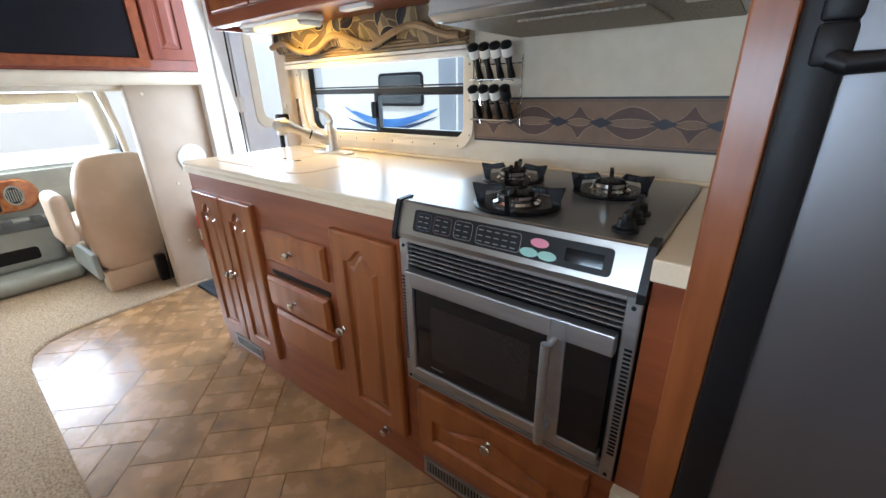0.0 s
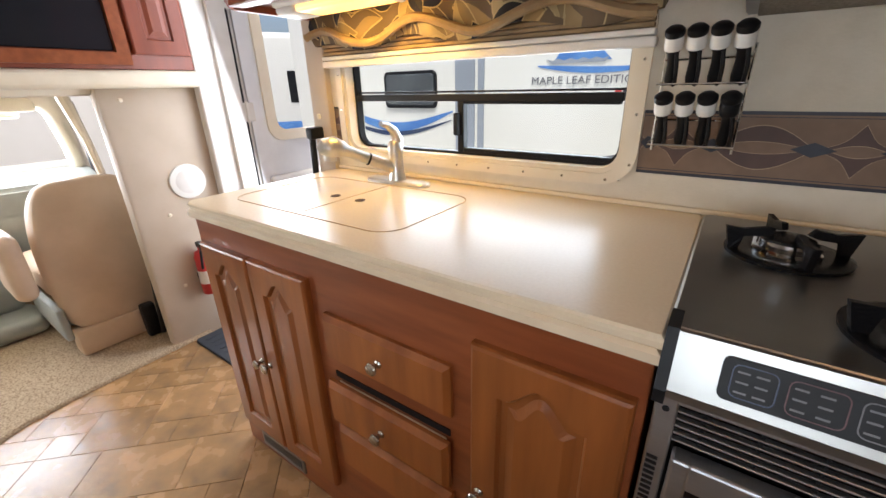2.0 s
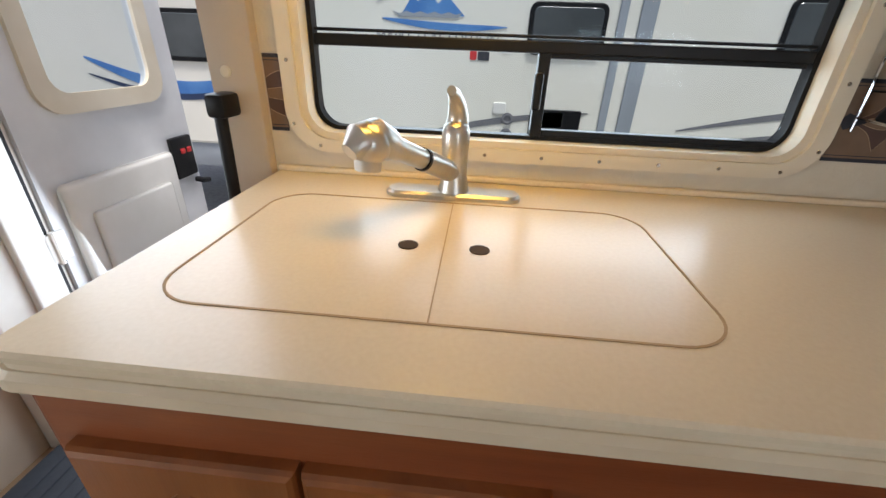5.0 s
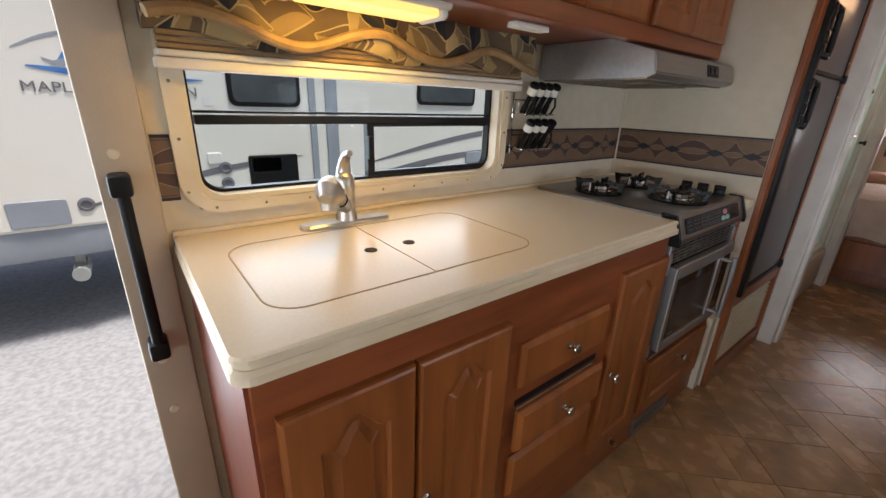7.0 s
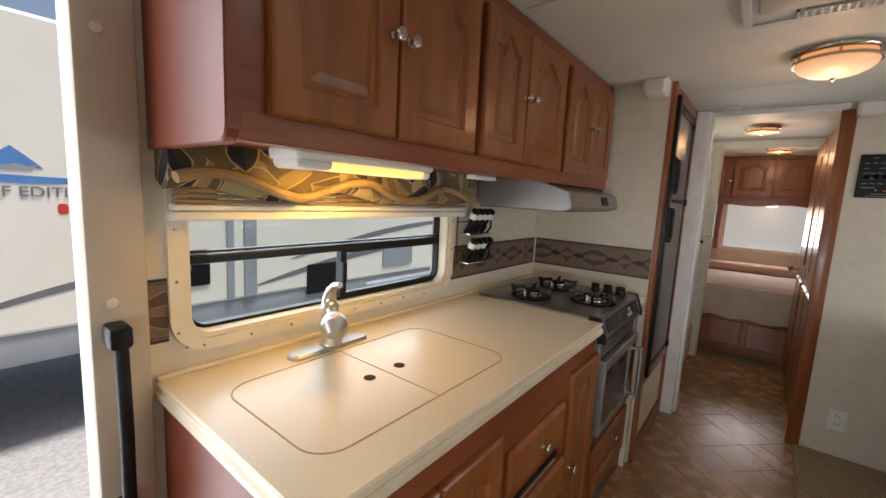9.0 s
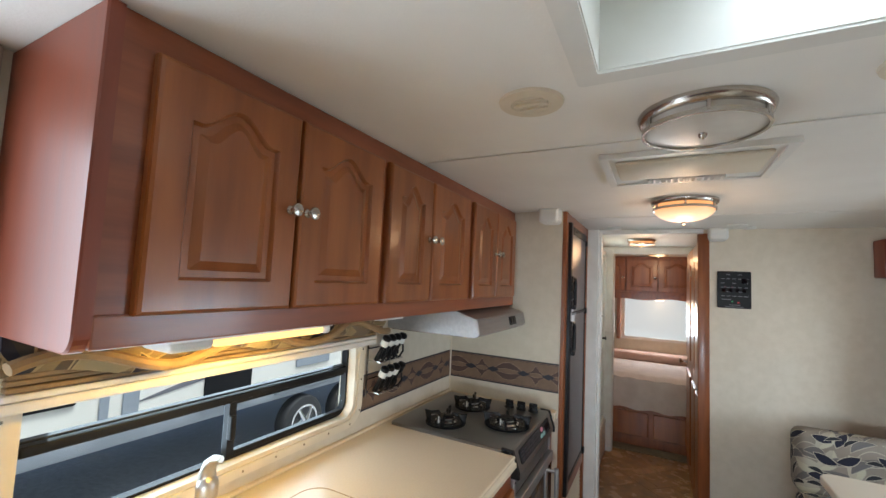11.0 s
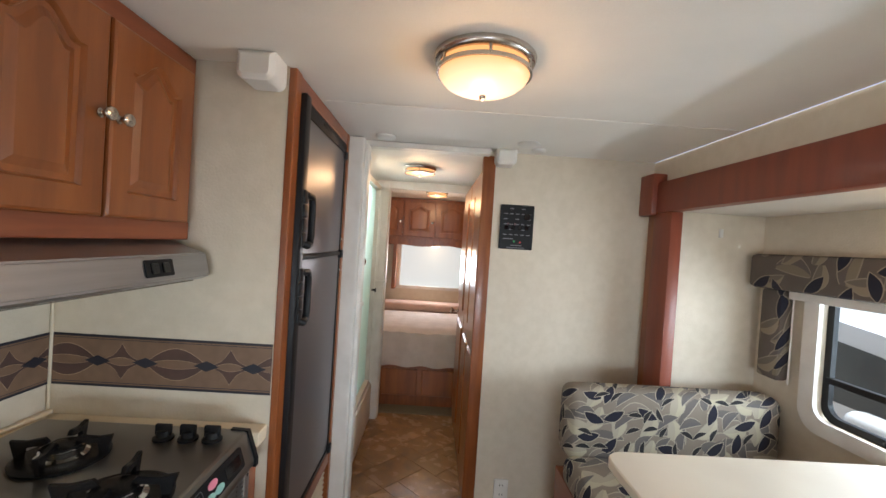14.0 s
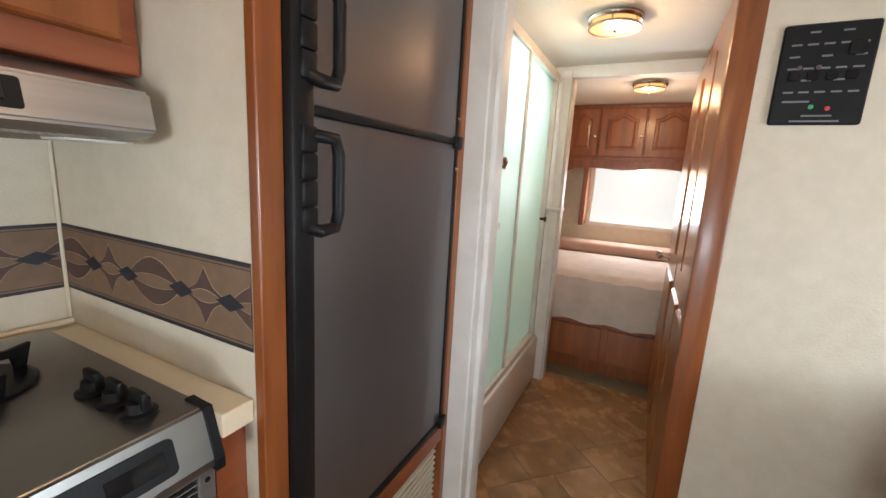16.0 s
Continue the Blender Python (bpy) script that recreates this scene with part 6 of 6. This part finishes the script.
sec = [(-3.55, 0.80), (-3.10, 0.785), (-2.99, 0.74), (-2.96, 0.60), (-2.98, 0.50), (-3.05, 0.34), (-3.15, 0.2), (-3.55, 0.2)]
a, b = ([bm.verts.new((x, y, z)) for x, z in sec] for y in (-0.55, 1.22))
for k in range(8):
    bm.faces.new((a[k], a[(k + 1) % 8], b[(k + 1) % 8], b[k]))
bm.faces.new(a), bm.faces.new(b[::-1])
bmesh.ops.bevel(bm, geom=list(bm.edges), offset=0.02, segments=3, affect="EDGES")
hang(ds, part("body", bm, DASHGREY, smooth=True))
bm = bmesh.new()
add_prism(bm, rounded(0.05, 0.665, 0.485, 0.690, 0.10, 8), 0.03, faces_xp(-2.985, 0, 0), 0.012)
hang(ds, part("wood_trim", bm, DASHWOOD, smooth=True))
# oval air vent with slats
bm = bmesh.new()
oval = lambda cy, cz, a, b: [(cy + a * math.cos(2 * math.pi * k / 28), cz + b * math.sin(2 * math.pi * k / 28)) for k in range(28)]
add_ring(bm, oval(0.545, 0.588, 0.045, 0.062), oval(0.545, 0.588, 0.037, 0.053), 0.010, faces_xp(-2.957, 0, 0))
for k in range(6):
    y = 0.516 + 0.0115 * k
    add_box(bm, -2.957, -2.950, y - 0.0025, y + 0.0025, 0.550, 0.626)
hang(ds, part("vent", bm, DASHGREY, smooth=True))
bm = bmesh.new()
add_prism(bm, oval(0.545, 0.588, 0.038, 0.054), 0.002, faces_xp(-2.956, 0, 0))
add_prism(bm, rounded(0.16, 0.47, 0.500, 0.572, 0.008, 3), 0.006, faces_xp(-2.956, 0, 0), 0.002)
add_prism(bm, rounded(0.14, 0.44, 0.600, 0.655, 0.02, 4), 0.005, faces_xp(-2.956, 0, 0), 0.002)
hang(ds, part("radio_and_dials", bm, BLACK))
bm = bmesh.new()
add_prism(bm, rounded(0.22, 0.395, 0.520, 0.552, 0.004, 2), 0.002, faces_xp(-2.950, 0, 0))
for k in range(4):
    add_prism(bm, rounded(0.415, 0.435, 0.508 + 0.014 * k, 0.518 + 0.014 * k, 0.002, 2), 0.004, faces_xp(-2.950, 0, 0), 0.001)
for y in (0.20, 0.29, 0.38):
    add_lathe(bm, [(0.020, 0), (0.019, 0.010), (0.002, 0.011)], faces_xp(-2.951, y, 0.628), 18)
hang(ds, part("radio_display", bm, TRAILER_GREY))
# lower console: moulded block with a cup tray and a long bin
bm = bmesh.new()
add_box(bm, -3.10, -2.93, 0.02, 0.69, 0.10, 0.44, 0.05, 4)
hang(ds, part("lower_console", bm, DASHGREY, smooth=True))
bm = bmesh.new()
add_box(bm, -3.0, -2.905, 0.06, 0.66, 0.365, 0.425, 0.012, 2)
for y in (0.14, 0.30, 0.46, 0.60):
    add_box(bm, -2.96, -2.900, y - 0.03, y + 0.03, 0.395, 0.445, 0.010, 2)
hang(ds, part("cup_tray", bm, DASHDARK, smooth=True))
bm = bmesh.new()
add_prism(bm, rounded(0.10, 0.555, 0.165, 0.250, 0.02, 4), 0.004, faces_xp(-2.931, 0, 0), 0.001)
hang(ds, part("bin_opening", bm, BLACK))
bm = bmesh.new()
add_box(bm, -3.04, -2.74, 0.06, 0.72, 0.011, 0.11, 0.045, 5)
tagged(part("engine_cover", bm, DASHGREY, smooth=True), "grey moulded engine cover on the cab floor", "engine cover")
# passenger seat
se = thing("passenger_seat", -2.45, 0.94, 0.01, "beige leather passenger captain chair seen from behind", "seat")
bm = bmesh.new()
secs = []
for z, y0, y1, x, th in ((0.10, 0.745, 1.195, -2.295, 0.12), (0.24, 0.72, 1.23, -2.30, 0.15), (0.40, 0.705, 1.235, -2.305, 0.16), (0.60, 0.715, 1.23, -2.33, 0.17), (0.74, 0.75, 1.195, -2.36, 0.15), (0.815, 0.80, 1.14, -2.385, 0.11), (0.835, 0.86, 1.08, -2.40, 0.06)):
    secs.append([bm.verts.new((x - px * th, (y0 + y1) / 2 + py * (y1 - y0) / 2, z)) for px, py in ((0.0, -0.75), (-0.06, 0.0), (0.0, 0.75), (0.12, 0.94), (0.4, 1.0), (0.8, 0.95), (1.0, 0.75), (1.0, -0.75), (0.8, -0.95), (0.4, -1.0), (0.12, -0.94))])
for a, b in zip(secs, secs[1:]):
    for k in range(11):
        bm.faces.new((a[k], a[(k + 1) % 11], b[(k + 1) % 11], b[k]))
bm.faces.new(secs[0][::-1]), bm.faces.new(secs[-1])
ob = part("backrest", bm, LEATHER, smooth=True)
sub = ob.modifiers.new("smooth", "SUBSURF")
sub.levels = sub.render_levels = 2
hang(se, ob)
bm = bmesh.new()
add_box(bm, -2.86, -2.36, 0.71, 1.17, 0.30, 0.45, 0.05, 4)
hang(se, part("cushion", bm, LEATHER, smooth=True))
bm = bmesh.new()
add_box(bm, -2.40, -2.285, 0.73, 1.20, 0.012, 0.15, 0.015, 2)
hang(se, part("skirt", bm, LEATHER, smooth=True))
bm = bmesh.new()
add_box(bm, -2.55, -2.27, 0.60, 0.68, 0.36, 0.66, 0.038, 4)
hang(se, part("armrest", bm, LEATHER, smooth=True))
bm = bmesh.new()
add_box(bm, -2.85, -2.32, 0.70, 0.73, 0.10, 0.27, 0.01)
add_box(bm, -2.8, -2.42, 0.78, 1.1, 0.008, 0.30, 0.02)
hang(se, part("pedestal", bm, DASHGREY))
bm = bmesh.new()
add_prism(bm, rounded(-1.985, -1.56, 1.10, 1.475, 0.02, 3), 0.012, Matrix.Translation((0, 0, 0.001)), 0.004)
for k in range(8):
    add_box(bm, -1.94 + 0.045 * k, -1.92 + 0.045 * k, 1.13, 1.445, 0.013, 0.018, 0.002, 1)
tagged(part("entry_mat", bm, material("blue_black_mat", (0.03, 0.035, 0.045), 0.8, scale=40, bump=0.5)), "dark ribbed rubber entry mat", "mat")
struct(box("wall_cab_front", -3.75, -3.7, -0.7, 1.4, -0.1, 0.78, DASHGREY), "cab firewall below the windscreen", "wall")

# ---------- outdoors ----------
GZ = -0.78
bm = bmesh.new()
add_box(bm, -400, 400, -400, 400, GZ - 0.2, GZ)
struct(part("ground", bm, ASPHALT), "light grey gravelly asphalt lot", "ground")
TY = 4.6


def letters(text, x, z, size, mat, parent):
    cu = bpy.data.curves.new("lettering", "FONT")
    cu.body, cu.size, cu.extrude = text, size, 0.002
    tmp = bpy.data.objects.new("lettering", cu)
    scene.collection.objects.link(tmp)
    bpy.context.view_layer.update()
    me = bpy.data.meshes.new_from_object(tmp.evaluated_get(bpy.context.evaluated_depsgraph_get()))
    bpy.data.objects.remove(tmp)
    me.materials.clear()
    me.materials.append(mat)
    ob = new("lettering", me)
    ob.matrix_world = faces_y(x, TY - 0.006, z)
    hang(parent, ob)
    return ob


tr = thing("travel_trailer", 0.5, TY + 1.2, GZ, "white travel trailer with blue stripes and mountain logo", "trailer")
bm = bmesh.new()
add_prism(bm, rounded(-5.6, 6.5, 0.18, 2.45, 0.18, 6), 2.4, faces_y(0, TY + 2.4, 0), 0.03)
hang(tr, part("body", bm, TRAILER, smooth=True))
bm = bmesh.new()
add_box(bm, -5.2, 6.4, TY + 0.02, TY + 2.3, -0.06, 0.20, 0.03)
hang(tr, part("skirt", bm, TRAILER_GREY, smooth=True))


def tpiece(name, x0, x1, z0, z1, mat, r=0.04, d=0.012, label=""):
    b = bmesh.new()
    add_prism(b, rounded(x0, x1, z0, z1, r, 5), d, faces_y(0, TY - 0.0005, 0), d * 0.3)
    hang(tr, part(name, b, mat, label=label))


for x0, x1, z0, z1 in ((-3.75, -2.92, 0.95, 1.38), (-0.42, 0.22, 1.12, 1.52), (1.6, 2.5, 1.18, 1.6), (3.3, 4.1, 1.1, 1.55)):
    tpiece("window_frame", x0, x1, z0, z1, BLACK, 0.07, 0.02)
    tpiece("window", x0 + 0.035, x1 - 0.035, z0 + 0.035, z1 - 0.035, FARGLASS, 0.05, 0.026)
for x0, x1 in ((-2.66, -2.40), (0.30, 0.37), (0.47, 0.60), (-2.36, -2.28)):
    tpiece("vertical_trim", x0, x1, 0.2, 2.3, TRAILER_GREY, 0.01, 0.015)
for x0, x1, z0, z1, mt in ((-0.32, 0.14, 0.38, 0.68, BLACK), (-0.29, -0.02, 0.52, 0.66, WHITE), (-2.0, -1.66, 0.22, 0.42, TRAILER_GREY), (1.2, 1.75, 0.10, 0.46, BLACK), (2.4, 3.0, 0.3, 0.6, TRAILER_GREY), (-0.66, -0.54, 0.62, 0.72, WHITE)):
    tpiece("hatch", x0, x1, z0, z1, mt, 0.02, 0.015)
for x, z in ((-0.52, 0.58), (-0.52, 0.44), (-1.55, 0.36)):
    b = bmesh.new()
    add_lathe(b, [(0.055, 0), (0.055, 0.012), (0.035, 0.016), (0.03, 0.006)], faces_y(x, TY, z), 20)
    hang(tr, part("port", b, GREYINK))
b = bmesh.new()
add_tube(b, [(-1.70, TY + 0.2, -0.05), (-1.70, TY + 0.2, -0.30)], 0.035, 12)
add_tube(b, [(-1.70, TY + 0.02, -0.22), (-1.70, TY + 0.35, -0.22)], 0.06, 12)
hang(tr, part("jack", b, DASHGREY))


def sweep(x0, x1, z0, z1, bend, w, mat, n=30):
    """A tapering swoosh along the trailer's side."""
    up_, lo_ = [], []
    for k in range(n + 1):
        u = k / n
        x, z = x0 + (x1 - x0) * u, z0 + (z1 - z0) * u + bend * math.sin(math.pi * u)
        h = w * (0.15 + math.sin(math.pi * min(1, u * 1.02)) ** 0.7)
        up_.append((x, z + h / 2)), lo_.append((x, z - h / 2))
    b = bmesh.new()
    add_prism(b, lo_ + up_[::-1], 0.004, faces_y(0, TY - 0.0005, 0))
    hang(tr, part("stripe", b, mat))


sweep(-4.6, -2.7, 0.95, 0.92, -0.22, 0.10, BLUE)
sweep(-4.6, -2.72, 0.80, 0.82, -0.18, 0.05, NAVY)
sweep(-1.6, 0.2, 0.32, 0.66, 0.05, 0.05, GREYINK)
sweep(0.6, 3.2, 0.30, 0.62, 0.06, 0.07, GREYINK)
sweep(1.0, 4.2, 0.55, 0.95, 0.08, 0.06, GREYINK)
# logo: oval ring, mountains and a blue wave, as plain shapes
LX, LZ = -1.22, 1.45
b = bmesh.new()
add_prism(b, [(LX - 0.28, LZ - 0.05), (LX + 0.26, LZ - 0.06), (LX + 0.18, LZ + 0.02), (LX + 0.1, LZ + 0.09), (LX + 0.03, LZ + 0.03), (LX - 0.06, LZ + 0.11), (LX - 0.14, LZ + 0.04), (LX - 0.2, LZ + 0.07)], 0.004, faces_y(0, TY - 0.0005, 0))
hang(tr, part("logo_mountain", b, BLUE))
b = bmesh.new()
add_prism(b, [(LX - 0.36 + 0.06 * k, LZ - 0.03 - 0.02 * (k % 2)) for k in range(11)][::-1] + [(LX - 0.3, LZ - 0.075), (LX + 0.2, LZ - 0.075)], 0.006, faces_y(0, TY - 0.0005, 0))
hang(tr, part("logo_trees", b, TRAILER_GREY))
sweep(LX - 0.50, LX + 0.05, LZ + 0.02, LZ + 0.13, 0.06, 0.02, TRAILER_GREY)
sweep(LX - 0.45, LX + 0.62, LZ - 0.09, LZ - 0.13, -0.03, 0.05, BLUE)
t1 = letters("MAPLE LEAF EDITION", -1.73, 1.19, 0.118, GREYINK, tr)
k = 1.06 / max(0.01, t1.dimensions.x)
t1.scale = (k, 0.86, 1)
tpiece("maple_leaf_mark", -0.90, -0.84, 1.06, 1.14, RED, 0.02, 0.004)
tpiece("sticker", -0.62, -0.55, 1.12, 1.2, WHITE, 0.005, 0.004)
b = bmesh.new()
hang(tr, part("square_mark", add_prism(b, [(-0.83, 1.06), (-0.73, 1.06), (-0.73, 1.13), (-0.83, 1.13)], 0.004, faces_y(0, TY - 0.0005, 0)), INK))


def wheel(parent, x, y, z, r, w=0.2):
    b = bmesh.new()
    add_lathe(b, [(r * 0.62, 0), (r * 0.95, 0.01), (r, 0.04), (r, w - 0.04), (r * 0.95, w - 0.01), (r * 0.62, w)], faces_y(x, y, z), 32)
    hang(parent, part("tyre", b, RUBBER, smooth=True))
    b = bmesh.new()
    for k in range(6):
        a = math.pi * k / 3
        add_tube(b, [(x, y - w - 0.005, z), (x + r * 0.6 * math.cos(a), y - w + 0.01, z + r * 0.6 * math.sin(a))], [0.05 * r / 0.36, 0.03 * r / 0.36], 8)
    add_ring(b, [(r * 0.66 * math.cos(2 * math.pi * k / 32), r * 0.66 * math.sin(2 * math.pi * k / 32)) for k in range(32)], [(r * 0.58 * math.cos(2 * math.pi * k / 32), r * 0.58 * math.sin(2 * math.pi * k / 32)) for k in range(32)], 0.05, faces_y(x, y - w + 0.045, z))
    hang(parent, part("rim", b, CHROME))


for x in (2.6, 3.5):
    wheel(tr, x, TY + 0.18, GZ + 0.34, 0.34)
b = bmesh.new()
add_box(b, 2.1, 4.0, TY - 0.03, TY + 0.1, 0.0, 0.12, 0.05, 3)
hang(tr, part("wheel_arch", b, TRAILER_GREY, smooth=True))

# neighbour seen ahead of the trailer and through the dinette window
def motorhome(x, y, z, turn, label):
    e = new("parked_motorhome")
    tagged(e, label, "motorhome", "parked motorhomes")
    ps = []
    b = bmesh.new()
    add_box(b, -4.0, 4.0, -1.2, 1.2, 0.45, 3.2, 0.15, 4)
    ps.append(part("body", b, TRAILER, smooth=True))
    b = bmesh.new()
    for x0, x1 in ((-3.0, -1.8), (-0.6, 0.8), (2.0, 3.2)):
        for s in (-1, 1):
            add_box(b, x0, x1, s * 1.2 - 0.012, s * 1.2 + 0.012, 1.7, 2.4, 0.01)
    ps.append(part("window", b, BLACKGLOSS))
    b = bmesh.new()
    for s in (-1, 1):
        add_box(b, -3.9, 3.9, s * 1.205 - 0.004, s * 1.205 + 0.004, 1.1, 1.28)
    ps.append(part("stripe", b, BLUE))
    b = bmesh.new()
    for x0 in (-2.4, 2.4):
        for s in (-1, 1):
            add_tube(b, [(x0, s * 1.0, 0.40), (x0, s * 1.22, 0.40)], 0.40, 24)
    ps.append(part("wheel", b, RUBBER))
    for p in ps:
        p.parent = e
    e.matrix_world = pose(x, y, z, 0, 0, turn)
    return e


motorhome(-9.5, 7.8, GZ, 62, "white parked motorhome with blue stripe and dark windows")
motorhome(9.5, -9.0, GZ, 20, "white parked motorhome beyond the dinette window")
# made-up white body that stands for the glare seen through the windscreen
backdrop = thing("windscreen_backdrop_trailer", -9.2, 0.4, GZ, "plain white box trailer added ahead of the cab to whiten the windscreen view", "trailer")
b = bmesh.new()
add_box(b, -10.4, -8.2, -6.0, 3.6, GZ + 0.55, GZ + 3.1, 0.08, 3)
hang(backdrop, part("body", b, TRAILER, smooth=True))
b = bmesh.new()
for y in (-4.8, -3.9, 1.6, 2.5):
    add_tube(b, [(-8.5, y, GZ + 0.42), (-8.26, y, GZ + 0.42)], 0.42, 24)
hang(backdrop, part("wheel", b, RUBBER))
# parked pickup outside the dinette window
car = thing("parked_pickup", 2.45, -3.3, GZ, "white parked pickup with dark side windows and mirror", "car")
CX = 2.45
prof = [(-2.9, 0.50), (2.9, 0.50), (2.9, 1.30), (1.8, 1.32), (1.65, 1.80), (1.3, 1.90), (-0.1, 1.90), (-0.55, 1.84), (-1.5, 1.30), (-2.75, 1.20), (-2.95, 0.95)]
b = bmesh.new()
add_prism(b, [(CX + x, GZ + z) for x, z in prof], 1.9, faces_y(0, -2.3, 0), 0.10)
hang(car, part("body", b, CARPAINT, smooth=True))
for y in (-4.215, -2.296):
    for pts in ([(0.40, 1.34), (1.5, 1.34), (1.35, 1.74), (0.40, 1.76)], [(-1.20, 1.34), (0.30, 1.34), (0.30, 1.76), (-0.25, 1.75), (-0.55, 1.71), (-0.80, 1.60)]):
        b = bmesh.new()
        add_prism(b, [(CX + x, GZ + z) for x, z in pts], 0.012, faces_y(0, y, 0))
        hang(car, part("window", b, FARGLASS))
b = bmesh.new()
add_box(b, CX - 0.92, CX - 0.56, -2.20, -2.04, GZ + 1.20, GZ + 1.40, 0.06, 4)
add_box(b, CX - 1.02, CX - 0.86, -2.30, -2.10, GZ + 1.25, GZ + 1.33, 0.03, 3)
hang(car, part("mirror", b, CARPAINT, smooth=True))
b = bmesh.new()
add_box(b, CX + 0.34, CX + 0.355, -2.306, -2.29, GZ + 0.6, GZ + 1.34)
hang(car, part("door_gap", b, BLACK))
b = bmesh.new()
add_box(b, CX + 0.10, CX + 0.28, -2.285, -2.262, GZ + 1.14, GZ + 1.18, 0.01, 2)
hang(car, part("door_handle", b, CARPAINT, smooth=True))
for x in (CX - 1.9, CX + 1.9):
    for y in (-2.26, -4.02):
        wheel(car, x, y, GZ + 0.38, 0.38)
# far tree line
random.seed(5)
b = bmesh.new()
for k in range(420):
    a = 2 * math.pi * k / 420
    r = 62 + random.uniform(-4, 4)
    c = Vector((r * math.cos(a), r * math.sin(a), GZ + random.uniform(0.4, 4.5)))
    s = random.uniform(0.7, 2.0)
    r_ = bmesh.ops.create_icosphere(b, subdivisions=1, radius=s)
    for v in r_["verts"]:
        v.co = c + v.co * random.uniform(0.7, 1.3)
tagged(part("far_trees", b, FOLIAGE), "dark green tree line beyond the lot", "trees", "", "stuff")

# ---------- floor tiles: mixed rectangles laid on the diagonal ----------
UNIT, gap = 0.108, 0.0009
fl = bpy.data.objects["floor"]
rng = random.Random(11)
c45 = math.cos(radians(45))
tile_meshes, taken = {}, set()


def tile_mesh(a, c):
    if (a, c) not in tile_meshes:
        b = bmesh.new()
        w, h = a * UNIT, c * UNIT
        add_prism(b, [(gap, gap), (w - gap, gap), (w - gap, h - gap), (gap, h - gap)], 0.006, Matrix.Translation((0, 0, -0.006)), 0.0006)
        tile_meshes[a, c] = mesh_of("tile", b, TILE)
    return tile_meshes[a, c]


for i in range(-40, 41):
    for j in range(-40, 41):
        if (i, j) in taken:
            continue
        a, c = rng.choice(((2, 2), (2, 2), (3, 2), (1, 2), (2, 1), (1, 1), (2, 3)))
        while any((i + p, j + q) in taken for p in range(a) for q in range(c)):
            if c > 1:
                c -= 1
            else:
                a -= 1
        x, y = 0.5 + c45 * UNIT * (i - j), 0.5 + c45 * UNIT * (i + j)
        reach = c45 * UNIT * (a + c)
        taken.update((i + p, j + q) for p in range(a) for q in range(c))
        if -2.1 < x < 2.95 and y + reach > 0.17 and y < 0.97:
            ob = new("tile", tile_mesh(a, c))
            ob.matrix_world = pose(x, y, 0, 0, 0, 45)
            ob.parent = fl
